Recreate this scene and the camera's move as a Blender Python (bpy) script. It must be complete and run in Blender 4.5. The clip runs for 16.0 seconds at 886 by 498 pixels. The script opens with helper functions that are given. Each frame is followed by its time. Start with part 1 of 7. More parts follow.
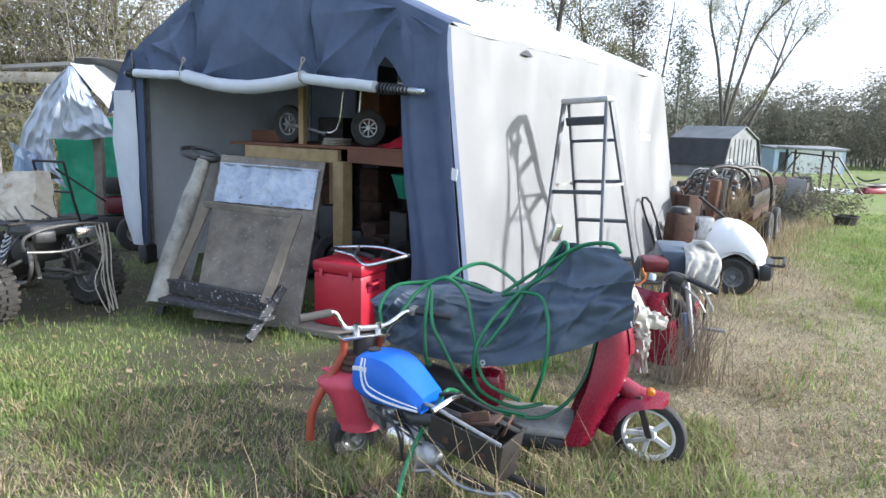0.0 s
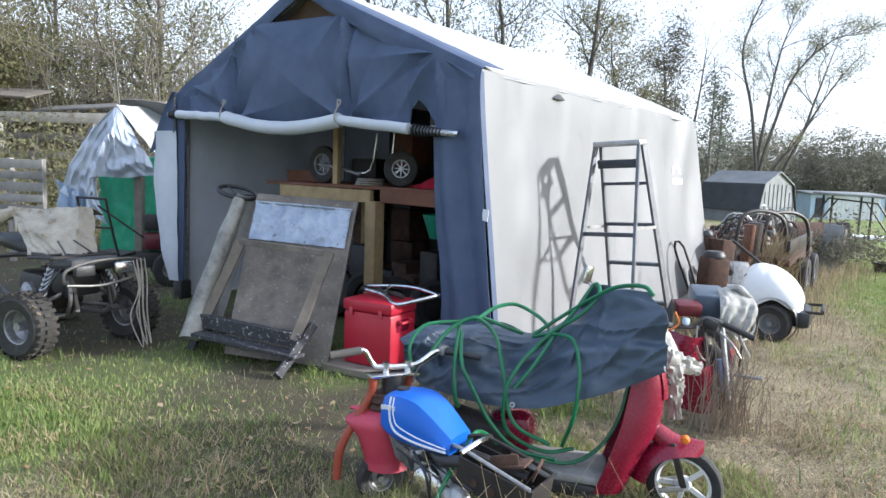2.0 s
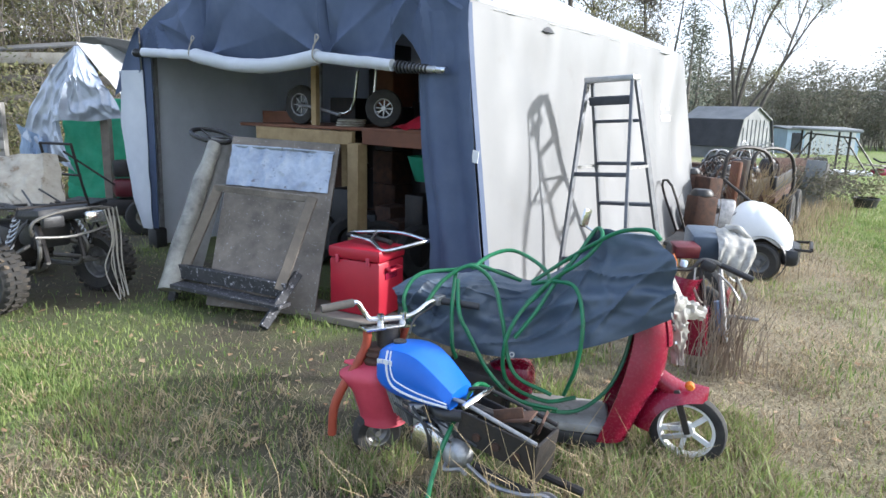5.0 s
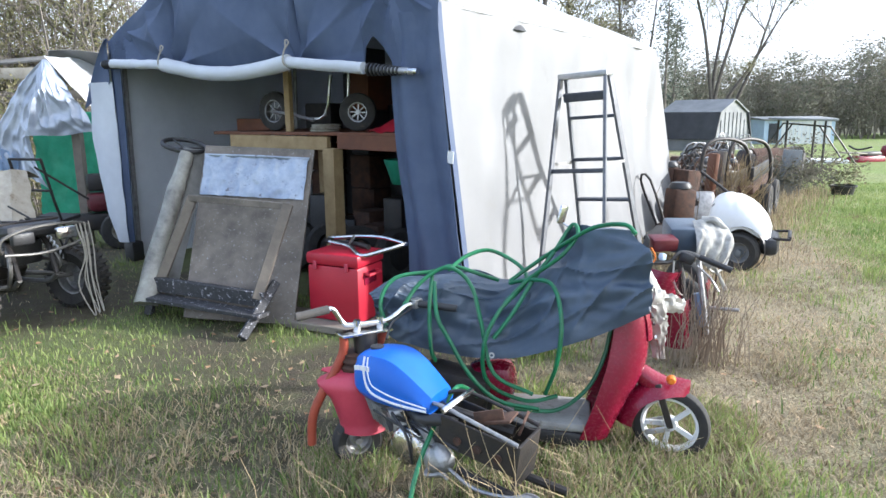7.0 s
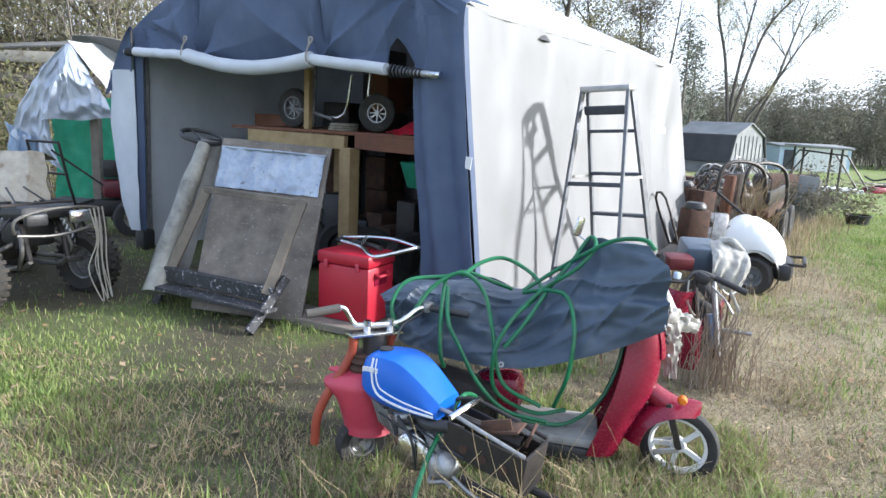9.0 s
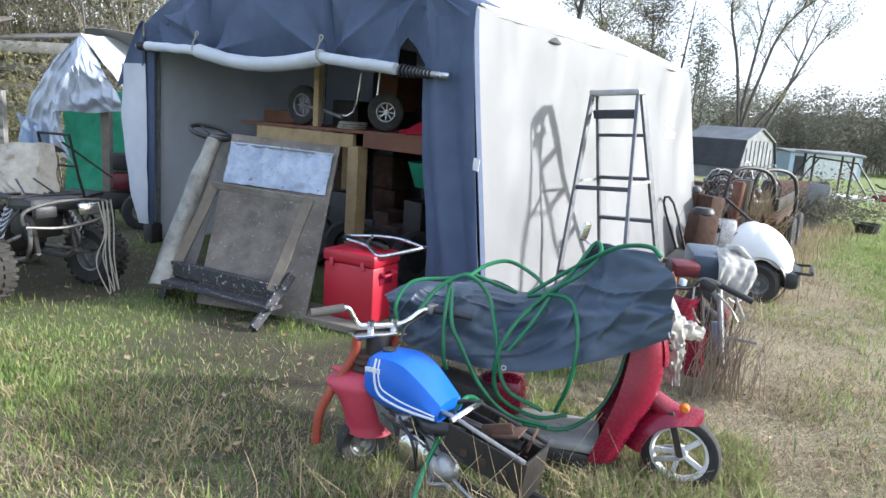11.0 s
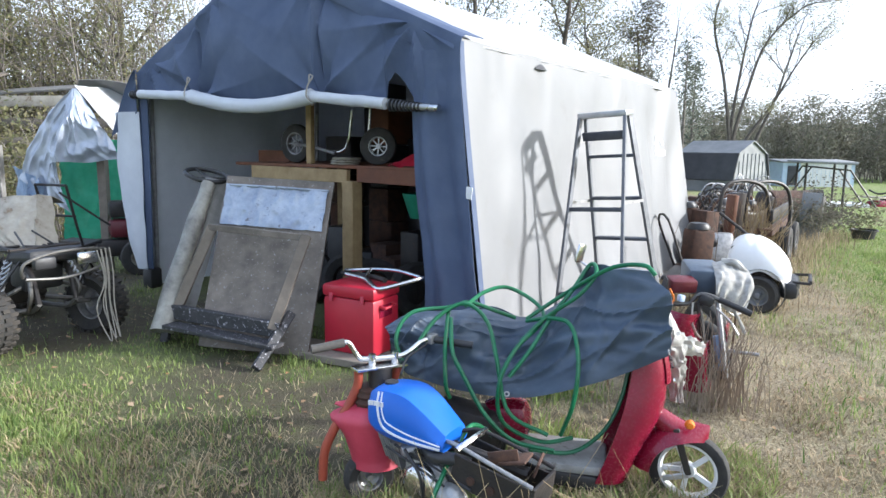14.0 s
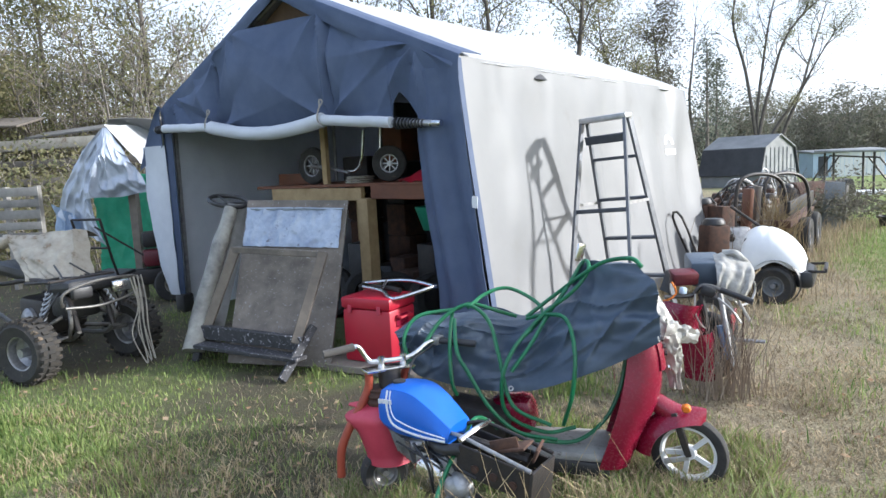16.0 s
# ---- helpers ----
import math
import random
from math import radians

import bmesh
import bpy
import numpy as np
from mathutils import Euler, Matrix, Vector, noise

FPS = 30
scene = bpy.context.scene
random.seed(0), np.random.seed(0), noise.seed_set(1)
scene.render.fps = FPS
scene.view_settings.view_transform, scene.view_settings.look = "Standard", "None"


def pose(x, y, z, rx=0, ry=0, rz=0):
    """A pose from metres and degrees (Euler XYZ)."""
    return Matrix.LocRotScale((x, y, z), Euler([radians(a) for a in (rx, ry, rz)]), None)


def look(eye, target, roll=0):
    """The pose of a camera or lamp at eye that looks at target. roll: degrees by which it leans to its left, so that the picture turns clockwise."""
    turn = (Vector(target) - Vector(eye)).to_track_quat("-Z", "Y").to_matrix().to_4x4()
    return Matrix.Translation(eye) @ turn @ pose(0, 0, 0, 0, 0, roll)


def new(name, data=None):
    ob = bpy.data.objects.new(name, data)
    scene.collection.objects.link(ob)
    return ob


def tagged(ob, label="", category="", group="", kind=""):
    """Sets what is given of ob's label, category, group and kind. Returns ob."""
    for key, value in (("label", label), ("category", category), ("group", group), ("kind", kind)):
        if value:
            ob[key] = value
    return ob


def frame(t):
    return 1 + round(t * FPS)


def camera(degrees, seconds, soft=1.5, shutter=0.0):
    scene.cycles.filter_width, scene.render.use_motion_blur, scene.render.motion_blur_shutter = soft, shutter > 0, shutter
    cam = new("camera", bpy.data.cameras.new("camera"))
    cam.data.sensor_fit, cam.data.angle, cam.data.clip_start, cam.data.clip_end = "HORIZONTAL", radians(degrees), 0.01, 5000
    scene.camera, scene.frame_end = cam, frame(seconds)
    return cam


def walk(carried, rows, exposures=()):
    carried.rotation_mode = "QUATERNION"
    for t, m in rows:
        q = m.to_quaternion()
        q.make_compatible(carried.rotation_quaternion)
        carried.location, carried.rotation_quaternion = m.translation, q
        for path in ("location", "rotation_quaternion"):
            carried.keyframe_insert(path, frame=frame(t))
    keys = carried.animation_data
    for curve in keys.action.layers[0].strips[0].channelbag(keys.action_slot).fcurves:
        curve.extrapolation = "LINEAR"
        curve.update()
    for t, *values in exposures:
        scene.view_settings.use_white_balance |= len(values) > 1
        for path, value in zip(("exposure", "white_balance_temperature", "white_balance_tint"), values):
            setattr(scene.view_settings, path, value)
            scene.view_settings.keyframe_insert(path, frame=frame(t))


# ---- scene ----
cam = camera(66.60, 16.0)
walk(cam, [
    (0.0, look((0.1744, -0.0698, 1.5428), (0.1879, 4.8550, 0.6792), 1.485)),
    (0.5, look((0.1415, -0.0738, 1.5444), (0.1320, 4.8723, 0.8122), 2.962)),
    (1.0, look((0.1266, -0.0811, 1.5434), (0.0444, 4.8773, 0.9051), 3.192)),
    (1.5, look((0.1531, -0.1015, 1.5414), (0.0240, 4.8616, 0.9486), 2.972)),
    (2.0, look((0.1664, -0.0806, 1.5348), (-0.0471, 4.8826, 0.9681), 2.024)),
    (2.5, look((0.1037, -0.0476, 1.5538), (-0.2141, 4.9129, 1.0125), 1.325)),
    (3.0, look((-0.0033, -0.0408, 1.5770), (-0.1949, 4.9425, 1.2169), 0.776)),
    (3.5, look((-0.0001, -0.0002, 1.5502), (-0.2133, 4.9831, 1.2014), 1.680)),
    (4.0, look((0.0470, 0.0285, 1.5407), (-0.1616, 4.9945, 0.9970), 1.708)),
    (4.5, look((0.0617, 0.0764, 1.5217), (-0.0779, 4.9909, 0.6116), 1.563)),
    (4.7, look((0.0660, 0.0869, 1.5338), (0.0033, 4.9939, 0.5758), 1.749)),
    (6.8, look((0.1226, 0.1373, 1.5153), (0.1919, 5.0227, 0.4531), 0.102)),
    (7.0, look((0.1251, 0.1368, 1.5224), (0.1997, 5.0398, 0.5450), -0.575)),
    (7.5, look((0.1108, 0.1311, 1.5220), (0.1828, 5.0774, 0.7950), -0.903)),
    (8.0, look((0.0910, 0.1388, 1.5229), (0.1472, 5.0873, 0.8092), 0.078)),
    (8.5, look((0.0914, 0.1520, 1.5090), (0.1412, 5.0835, 0.6857), 1.236)),
    (8.7, look((0.0860, 0.1655, 1.5037), (0.1341, 5.0799, 0.5836), 2.039)),
    (11.0, look((0.0913, 0.1680, 1.5209), (0.0658, 5.0788, 0.5808), 3.853)),
    (11.5, look((0.0944, 0.1591, 1.5250), (0.0699, 5.0750, 0.6118), 3.330)),
    (12.0, look((0.0960, 0.1549, 1.5249), (0.0431, 5.0799, 0.6640), 3.425)),
    (12.5, look((0.1033, 0.1472, 1.5249), (0.0299, 5.0775, 0.6962), 1.954)),
    (13.0, look((0.0971, 0.1382, 1.5303), (0.0319, 5.0767, 0.7515), 1.594)),
    (13.5, look((0.1058, 0.1359, 1.5237), (0.0657, 5.0794, 0.7751), 1.221)),
    (14.0, look((0.1109, 0.1403, 1.5312), (0.0762, 5.0864, 0.7998), 0.687)),
    (14.5, look((0.1101, 0.1228, 1.5336), (0.0626, 5.0748, 0.8445), -0.599)),
    (15.0, look((0.0826, 0.0215, 1.5369), (0.0426, 4.9848, 0.9342), -2.471)),
    (15.5, look((0.1764, -0.0341, 1.5364), (0.1285, 4.9366, 0.9980), -3.086)),
    (16.0, look((0.2748, -0.0602, 1.5146), (0.0044, 4.8937, 0.8933), -3.040)),
], exposures=[(t, stops, 5900, 10) for t, stops in ((0.0, 0.93), (1.5, 0.85), (2.5, 0.75), (3.0, 0.74), (3.5, 0.6), (4.0, 0.52), (4.5, 0.75), (7.0, 1.1), (8.0, 1.0), (12.0, 0.96), (14.5, 0.95), (15.0, 1.02), (15.5, 0.98), (16.0, 0.78))])

# ---- light ----
SUN_DIR = Vector((0.925, -0.03, 0.36)).normalized()
world = bpy.data.worlds.new("world")
scene.world = world
world.use_nodes = True
wn = world.node_tree.nodes
sky = wn.new("ShaderNodeTexSky")
sky.sky_type = "NISHITA"
sky.sun_disc = False
sky.sun_elevation = math.asin(SUN_DIR.z)
sky.sun_rotation = math.atan2(SUN_DIR.x, SUN_DIR.y)
sky.dust_density = 3.0
sky.air_density = 1.0
wn["Background"].inputs["Strength"].default_value = 0.15
# thin bright cloud over the whole sky
veil = wn.new("ShaderNodeMix")
veil.data_type = "RGBA"
veil.inputs["Factor"].default_value = 0.7
# the cloud glows whiter towards the sun
aim = wn.new("ShaderNodeVectorMath")
aim.operation = "DOT_PRODUCT"
aim.inputs[1].default_value = SUN_DIR
world.node_tree.links.new(wn.new("ShaderNodeTexCoord").outputs["Generated"], aim.inputs[0])
span = wn.new("ShaderNodeMapRange")
span.inputs["From Min"].default_value, span.inputs["From Max"].default_value = -0.7, 0.8
world.node_tree.links.new(aim.outputs["Value"], span.inputs["Value"])
glow = wn.new("ShaderNodeMix")
glow.data_type = "RGBA"
glow.inputs["A"].default_value = (2.0, 2.95, 4.9, 1)
glow.inputs["B"].default_value = (7.2, 7.35, 7.5, 1)
# and it is white haze all round near the horizon
gap = wn.new("ShaderNodeSeparateXYZ")
world.node_tree.links.new(wn["Texture Coordinate"].outputs["Generated"], gap.inputs[0])
haze = wn.new("ShaderNodeMapRange")
haze.inputs["From Min"].default_value, haze.inputs["From Max"].default_value = 0.62, 0.12
haze.inputs["To Max"].default_value = 0.8
world.node_tree.links.new(gap.outputs["Z"], haze.inputs["Value"])
most = wn.new("ShaderNodeMath")
most.operation = "MAXIMUM"
world.node_tree.links.new(span.outputs["Result"], most.inputs[0])
world.node_tree.links.new(haze.outputs["Result"], most.inputs[1])
world.node_tree.links.new(most.outputs[0], glow.inputs["Factor"])
world.node_tree.links.new(glow.outputs["Result"], veil.inputs["B"])
world.node_tree.links.new(sky.outputs[0], veil.inputs["A"])
world.node_tree.links.new(veil.outputs["Result"], wn["Background"].inputs["Color"])
sun_data = bpy.data.lights.new("sun", "SUN")
sun_data.energy, sun_data.angle, sun_data.color = 4.0, radians(3.5), (1.0, 0.95, 0.87)
sun = new("sun", sun_data)
sun.matrix_world = look(SUN_DIR * 50, (0, 0, 0))


# ---- materials ----
def mat(name, c1, c2=None, rough=0.7, metal=0.0, scale=6.0, bump=0.25, fine=80.0, spots=None, thin=0.0, per="", wave=0.0):
    """Noise between two base colours, stains, fine relief."""
    m = bpy.data.materials.new(name)
    m.use_nodes = True
    nt = m.node_tree
    n, l = nt.nodes, nt.links
    p = n["Principled BSDF"]
    p.inputs["Roughness"].default_value = rough
    p.inputs["Metallic"].default_value = metal
    c2 = c2 or tuple(v * 0.75 for v in c1)
    tc = n.new("ShaderNodeTexCoord")
    nz = n.new("ShaderNodeTexNoise")
    nz.inputs["Scale"].default_value = scale
    nz.inputs["Detail"].default_value = 6
    nz.inputs["Roughness"].default_value = 0.65
    l.new(tc.outputs["Object"], nz.inputs["Vector"])
    rmp = n.new("ShaderNodeMapRange")
    rmp.inputs["From Min"].default_value, rmp.inputs["From Max"].default_value = 0.33, 0.67
    l.new(nz.outputs["Fac"], rmp.inputs["Value"])
    mix = n.new("ShaderNodeMix")
    mix.data_type = "RGBA"
    mix.inputs["A"].default_value, mix.inputs["B"].default_value = (*c1, 1), (*c2, 1)
    fac = rmp.outputs["Result"]
    if per:
        src = n.new("ShaderNodeObjectInfo" if per == "object" else "ShaderNodeNewGeometry")
        add = n.new("ShaderNodeMath")
        add.operation = "MULTIPLY_ADD"
        l.new(src.outputs["Random" if per == "object" else "Random Per Island"], add.inputs[0])
        add.inputs[1].default_value = 0.9
        sub = n.new("ShaderNodeMath")
        sub.operation = "MULTIPLY_ADD"
        l.new(fac, sub.inputs[0])
        sub.inputs[1].default_value, sub.inputs[2].default_value = 0.6, -0.25
        l.new(sub.outputs[0], add.inputs[2])
        add.use_clamp = True
        fac = add.outputs[0]
    l.new(fac, mix.inputs["Factor"])
    col = mix.outputs["Result"]
    nf = n.new("ShaderNodeTexNoise")
    nf.inputs["Scale"].default_value = fine
    nf.inputs["Detail"].default_value = 4
    l.new(tc.outputs["Object"], nf.inputs["Vector"])
    if spots:
        ns = n.new("ShaderNodeTexNoise")
        ns.inputs["Scale"].default_value = spots[1]
        ns.inputs["Detail"].default_value = 5
        ns.inputs["Roughness"].default_value = 0.7
        l.new(tc.outputs["Object"], ns.inputs["Vector"])
        rs = n.new("ShaderNodeMapRange")
        rs.inputs["From Min"].default_value, rs.inputs["From Max"].default_value = spots[2], spots[2] + 0.08
        l.new(ns.outputs["Fac"], rs.inputs["Value"])
        ms = n.new("ShaderNodeMix")
        ms.data_type = "RGBA"
        ms.inputs["B"].default_value = (*spots[0], 1)
        l.new(rs.outputs["Result"], ms.inputs["Factor"])
        l.new(col, ms.inputs["A"])
        col = ms.outputs["Result"]
    l.new(col, p.inputs["Base Color"])
    if bump:
        b = n.new("ShaderNodeBump")
        b.inputs["Strength"].default_value = bump
        b.inputs["Distance"].default_value = 0.01
        l.new(nf.outputs["Fac"], b.inputs["Height"])
        l.new(b.outputs["Normal"], p.inputs["Normal"])
    rr = n.new("ShaderNodeMapRange")
    rr.inputs["To Min"].default_value, rr.inputs["To Max"].default_value = max(0.02, rough - 0.1), min(1, rough + 0.12)
    l.new(nf.outputs["Fac"], rr.inputs["Value"])
    l.new(rr.outputs["Result"], p.inputs["Roughness"])
    if thin:
        t = n.new("ShaderNodeBsdfTranslucent")
        l.new(col, t.inputs["Color"])
        ms2 = n.new("ShaderNodeMixShader")
        ms2.inputs[0].default_value = thin
        l.new(p.outputs[0], ms2.inputs[1])
        l.new(t.outputs[0], ms2.inputs[2])
        l.new(ms2.outputs[0], n["Material Output"].inputs["Surface"])
    return m


M = {}
M["blue_fabric"] = mat("blue_grey_fabric", (0.058, 0.084, 0.155), (0.088, 0.118, 0.195), 0.72, scale=2.5, bump=0.15, fine=300, thin=0.05)
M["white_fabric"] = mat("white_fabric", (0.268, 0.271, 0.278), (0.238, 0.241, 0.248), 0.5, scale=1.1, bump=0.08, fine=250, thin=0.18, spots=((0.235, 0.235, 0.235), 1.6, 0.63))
M["cover_fabric"] = mat("slate_cover_fabric", (0.048, 0.070, 0.105), (0.080, 0.108, 0.148), 0.42, scale=4, bump=0.2, fine=200, spots=((0.11, 0.13, 0.16), 5, 0.64))
M["silver_tarp"] = mat("silver_tarp", (0.50, 0.54, 0.61), (0.33, 0.37, 0.45), 0.36, 0.25, scale=3, bump=0.3, fine=30)
M["tarp_blue"] = mat("pale_blue_tarp", (0.36, 0.46, 0.62), (0.24, 0.33, 0.48), 0.45, scale=3, fine=40, thin=0.2)
# sunlit part of the tarpaulin, its glare put into a white colour
M["tarp_white"] = mat("sunlit_tarp_white", (0.72, 0.73, 0.75), (0.58, 0.60, 0.64), 0.4, scale=3, fine=40, thin=0.3)
M["green_tarp"] = mat("green_tarp", (0.09, 0.50, 0.32), (0.05, 0.34, 0.20), 0.35, scale=3, thin=0.55)
M["lumber"] = mat("new_lumber", (0.45, 0.33, 0.17), (0.33, 0.23, 0.11), 0.7, scale=9, fine=120)
M["old_wood"] = mat("weathered_wood", (0.22, 0.19, 0.155), (0.12, 0.105, 0.09), 0.85, scale=10, fine=150, per="object")
M["grey_wood"] = mat("grey_boards", (0.33, 0.315, 0.29), (0.17, 0.162, 0.15), 0.9, scale=7, fine=150, per="object")
M["brown_wood"] = mat("brown_stained_wood", (0.20, 0.075, 0.035), (0.13, 0.05, 0.025), 0.6, scale=6)
M["plywood"] = mat("stained_plywood", (0.205, 0.178, 0.15), (0.10, 0.088, 0.075), 0.8, scale=5, fine=120, spots=((0.48, 0.49, 0.51), 46, 0.615))
# roof colour lighter than the walls, so that it carries the stronger sunlight
M["roof_fabric"] = mat("sunlit_roof_fabric", (0.50, 0.505, 0.52), (0.43, 0.435, 0.45), 0.5, scale=1.2, bump=0.1, fine=200, thin=0.12, spots=((0.36, 0.36, 0.37), 1.8, 0.64))
M["roof_white"] = mat("white_print", (0.72, 0.73, 0.75), (0.66, 0.67, 0.69), 0.5, scale=3)
M["gable_ply"] = mat("brown_plywood", (0.30, 0.20, 0.13), (0.20, 0.13, 0.08), 0.8, scale=4)
# white door fabric, pale enough to put light onto the shaded walls and flap
M["flap_fabric"] = mat("pale_brightened_fabric", (0.68, 0.71, 0.76), (0.56, 0.59, 0.64), 0.6, scale=2, bump=0.1, fine=200, thin=0.15)
M["zinc"] = mat("galvanised_sheet", (0.42, 0.47, 0.54), (0.22, 0.26, 0.33), 0.4, 0.4, scale=5, fine=60, spots=((0.14, 0.14, 0.15), 11, 0.585))
M["charred"] = mat("flaking_dark_paint", (0.02, 0.021, 0.025), (0.045, 0.045, 0.05), 0.6, scale=12, spots=((0.42, 0.42, 0.45), 36, 0.575))
M["clear_poly"] = mat("cloudy_plastic_sheet", (0.34, 0.33, 0.31), (0.18, 0.175, 0.165), 0.3, scale=4, thin=0.35)
M["roll_poly"] = mat("dusty_pale_plastic", (0.46, 0.45, 0.40), (0.16, 0.155, 0.145), 0.35, scale=5, bump=0.2, fine=40, thin=0.15)
M["alu"] = mat("dull_aluminium", (0.50, 0.50, 0.51), (0.33, 0.34, 0.35), 0.42, 0.75, scale=10, spots=((0.3, 0.3, 0.3), 22, 0.66))
# ladder rails seen against the light: their shade is in this darker colour
M["alu_rail"] = mat("backlit_ladder_aluminium", (0.19, 0.20, 0.22), (0.11, 0.115, 0.13), 0.5, 0.45, scale=10, spots=((0.15, 0.15, 0.16), 16, 0.62))
M["alu_grey"] = mat("ladder_step_grey", (0.055, 0.062, 0.08), (0.10, 0.11, 0.13), 0.55, 0.4, scale=10)
M["chrome"] = mat("chrome", (0.78, 0.78, 0.78), (0.5, 0.5, 0.5), 0.18, 1.0, scale=20, spots=((0.25, 0.15, 0.1), 30, 0.68))
M["steel"] = mat("worn_steel", (0.42, 0.42, 0.43), (0.24, 0.24, 0.25), 0.45, 0.8, scale=18, fine=100)
M["black_steel"] = mat("black_painted_steel", (0.022, 0.022, 0.024), (0.04, 0.032, 0.028), 0.5, 0.2, scale=14, spots=((0.09, 0.045, 0.025), 18, 0.64))
M["rust"] = mat("rusty_steel", (0.11, 0.055, 0.035), (0.045, 0.028, 0.022), 0.85, 0.1, scale=12)
M["rubber"] = mat("black_rubber", (0.022, 0.022, 0.023), (0.045, 0.042, 0.038), 0.8, scale=12, fine=120, spots=((0.13, 0.10, 0.07), 9, 0.62))
M["muddy_tread"] = mat("muddy_tread_rubber", (0.03, 0.028, 0.026), (0.06, 0.052, 0.043), 0.9, scale=7, spots=((0.24, 0.18, 0.12), 5, 0.58))
M["grip"] = mat("grey_grip_rubber", (0.07, 0.065, 0.06), (0.12, 0.11, 0.10), 0.8, fine=200)
M["red_plastic"] = mat("red_cooler_plastic", (0.43, 0.014, 0.035), (0.36, 0.012, 0.03), 0.42, scale=4, bump=0.08)
M["red_paint"] = mat("red_scooter_paint", (0.23, 0.009, 0.034), (0.17, 0.007, 0.026), 0.25, scale=5, bump=0.05)
M["pink_plastic"] = mat("faded_red_plastic", (0.52, 0.06, 0.10), (0.42, 0.04, 0.07), 0.5, scale=5, bump=0.05)
M["maroon_plastic"] = mat("maroon_plastic", (0.12, 0.012, 0.02), (0.08, 0.01, 0.016), 0.45, scale=6)
M["blue_tape"] = mat("pale_blue_tape", (0.20, 0.28, 0.42), (0.14, 0.20, 0.32), 0.5)
M["orange_paint"] = mat("faded_orange_red_paint", (0.36, 0.07, 0.035), (0.26, 0.05, 0.03), 0.5, scale=8)
M["blue_paint"] = mat("blue_tank_paint", (0.008, 0.10, 0.50), (0.010, 0.13, 0.58), 0.36, scale=4, bump=0.03, spots=((0.2, 0.34, 0.6), 22, 0.72))
M["white_paint"] = mat("white_paint", (0.78, 0.79, 0.80), (0.68, 0.69, 0.70), 0.35, scale=3, bump=0.04)
M["white_cloth"] = mat("dirty_white_cloth", (0.48, 0.47, 0.44), (0.26, 0.25, 0.23), 0.9, scale=14)
M["tube_grey"] = mat("dull_grey_tube", (0.17, 0.165, 0.155), (0.10, 0.095, 0.09), 0.45, 0.5, scale=12, spots=((0.10, 0.06, 0.035), 14, 0.62))
M["wrap"] = mat("cloudy_plastic_wrap", (0.62, 0.61, 0.58), (0.42, 0.41, 0.38), 0.3, scale=14, thin=0.35)
M["canvas"] = mat("dirty_beige_canvas", (0.42, 0.39, 0.33), (0.27, 0.245, 0.20), 0.85, scale=7, spots=((0.20, 0.15, 0.10), 7, 0.58))
M["hose"] = mat("green_hose", (0.010, 0.105, 0.042), (0.016, 0.17, 0.07), 0.3, scale=10, bump=0.05)
M["rope"] = mat("grey_rope", (0.38, 0.36, 0.32), (0.25, 0.23, 0.20), 0.9)
M["orange"] = mat("amber_lens", (0.75, 0.22, 0.02), (0.6, 0.15, 0.02), 0.25)
M["black_plastic"] = mat("black_plastic", (0.018, 0.018, 0.02), (0.035, 0.035, 0.038), 0.45)
M["blue_shed"] = mat("pale_blue_siding", (0.50, 0.62, 0.76), (0.42, 0.54, 0.68), 0.6, scale=2)
M["grey_metal"] = mat("grey_barn_siding", (0.26, 0.27, 0.28), (0.17, 0.18, 0.19), 0.7, scale=1.5)
M["dark_roof"] = mat("dark_roof_felt", (0.045, 0.048, 0.055), (0.07, 0.072, 0.08), 0.8, scale=2)
M["bark"] = mat("grey_bark", (0.26, 0.23, 0.20), (0.14, 0.125, 0.11), 0.9, scale=5, fine=30)
M["leaf_pale"] = mat("pale_olive_leaves", (0.20, 0.21, 0.10), (0.30, 0.28, 0.17), 0.7, bump=0, scale=1.5, per="island", thin=0.45)
# lighter than the dull twigs: distance haze is mixed into the colour
M["far_foliage"] = mat("hazed_twigs_and_leaves", (0.24, 0.22, 0.17), (0.13, 0.14, 0.095), 0.9, bump=0, scale=0.5, per="island", thin=0.45)
M["bark_dark"] = mat("dark_bark", (0.13, 0.115, 0.10), (0.07, 0.062, 0.055), 0.9, scale=5, fine=30)
M["floor_grey"] = mat("dirty_grey_floor_mat", (0.33, 0.33, 0.32), (0.20, 0.20, 0.195), 0.75, scale=8, spots=((0.12, 0.11, 0.10), 14, 0.6))
M["leaf_green"] = mat("autumn_green_leaves", (0.10, 0.115, 0.045), (0.21, 0.185, 0.095), 0.7, bump=0, scale=1.5, per="island", thin=0.3)
M["leaf_dull"] = mat("dull_winter_twigs", (0.145, 0.125, 0.098), (0.095, 0.098, 0.065), 0.9, bump=0, scale=0.6, per="island", thin=0.45)
M["leaf_fir"] = mat("dark_fir_needles", (0.06, 0.075, 0.05), (0.10, 0.11, 0.075), 0.8, bump=0, scale=1, per="island")
M["straw"] = mat("dry_straw", (0.52, 0.42, 0.25), (0.33, 0.25, 0.14), 0.85, bump=0, scale=3, per="island", thin=0.2)
M["weed"] = mat("grey_dead_weed", (0.40, 0.33, 0.25), (0.20, 0.15, 0.11), 0.9, bump=0, per="island")


# ---- mesh helpers ----
WORLD = {}


def thing(name, x, y, z=0.0, rz=0.0, label="", category="", group="", kind=""):
    ob = new(name)
    ob.empty_display_size = 0.2
    ob.matrix_basis = pose(x, y, z, 0, 0, rz)
    WORLD[ob.name] = ob.matrix_basis.copy()
    return tagged(ob, label, category, group, kind)


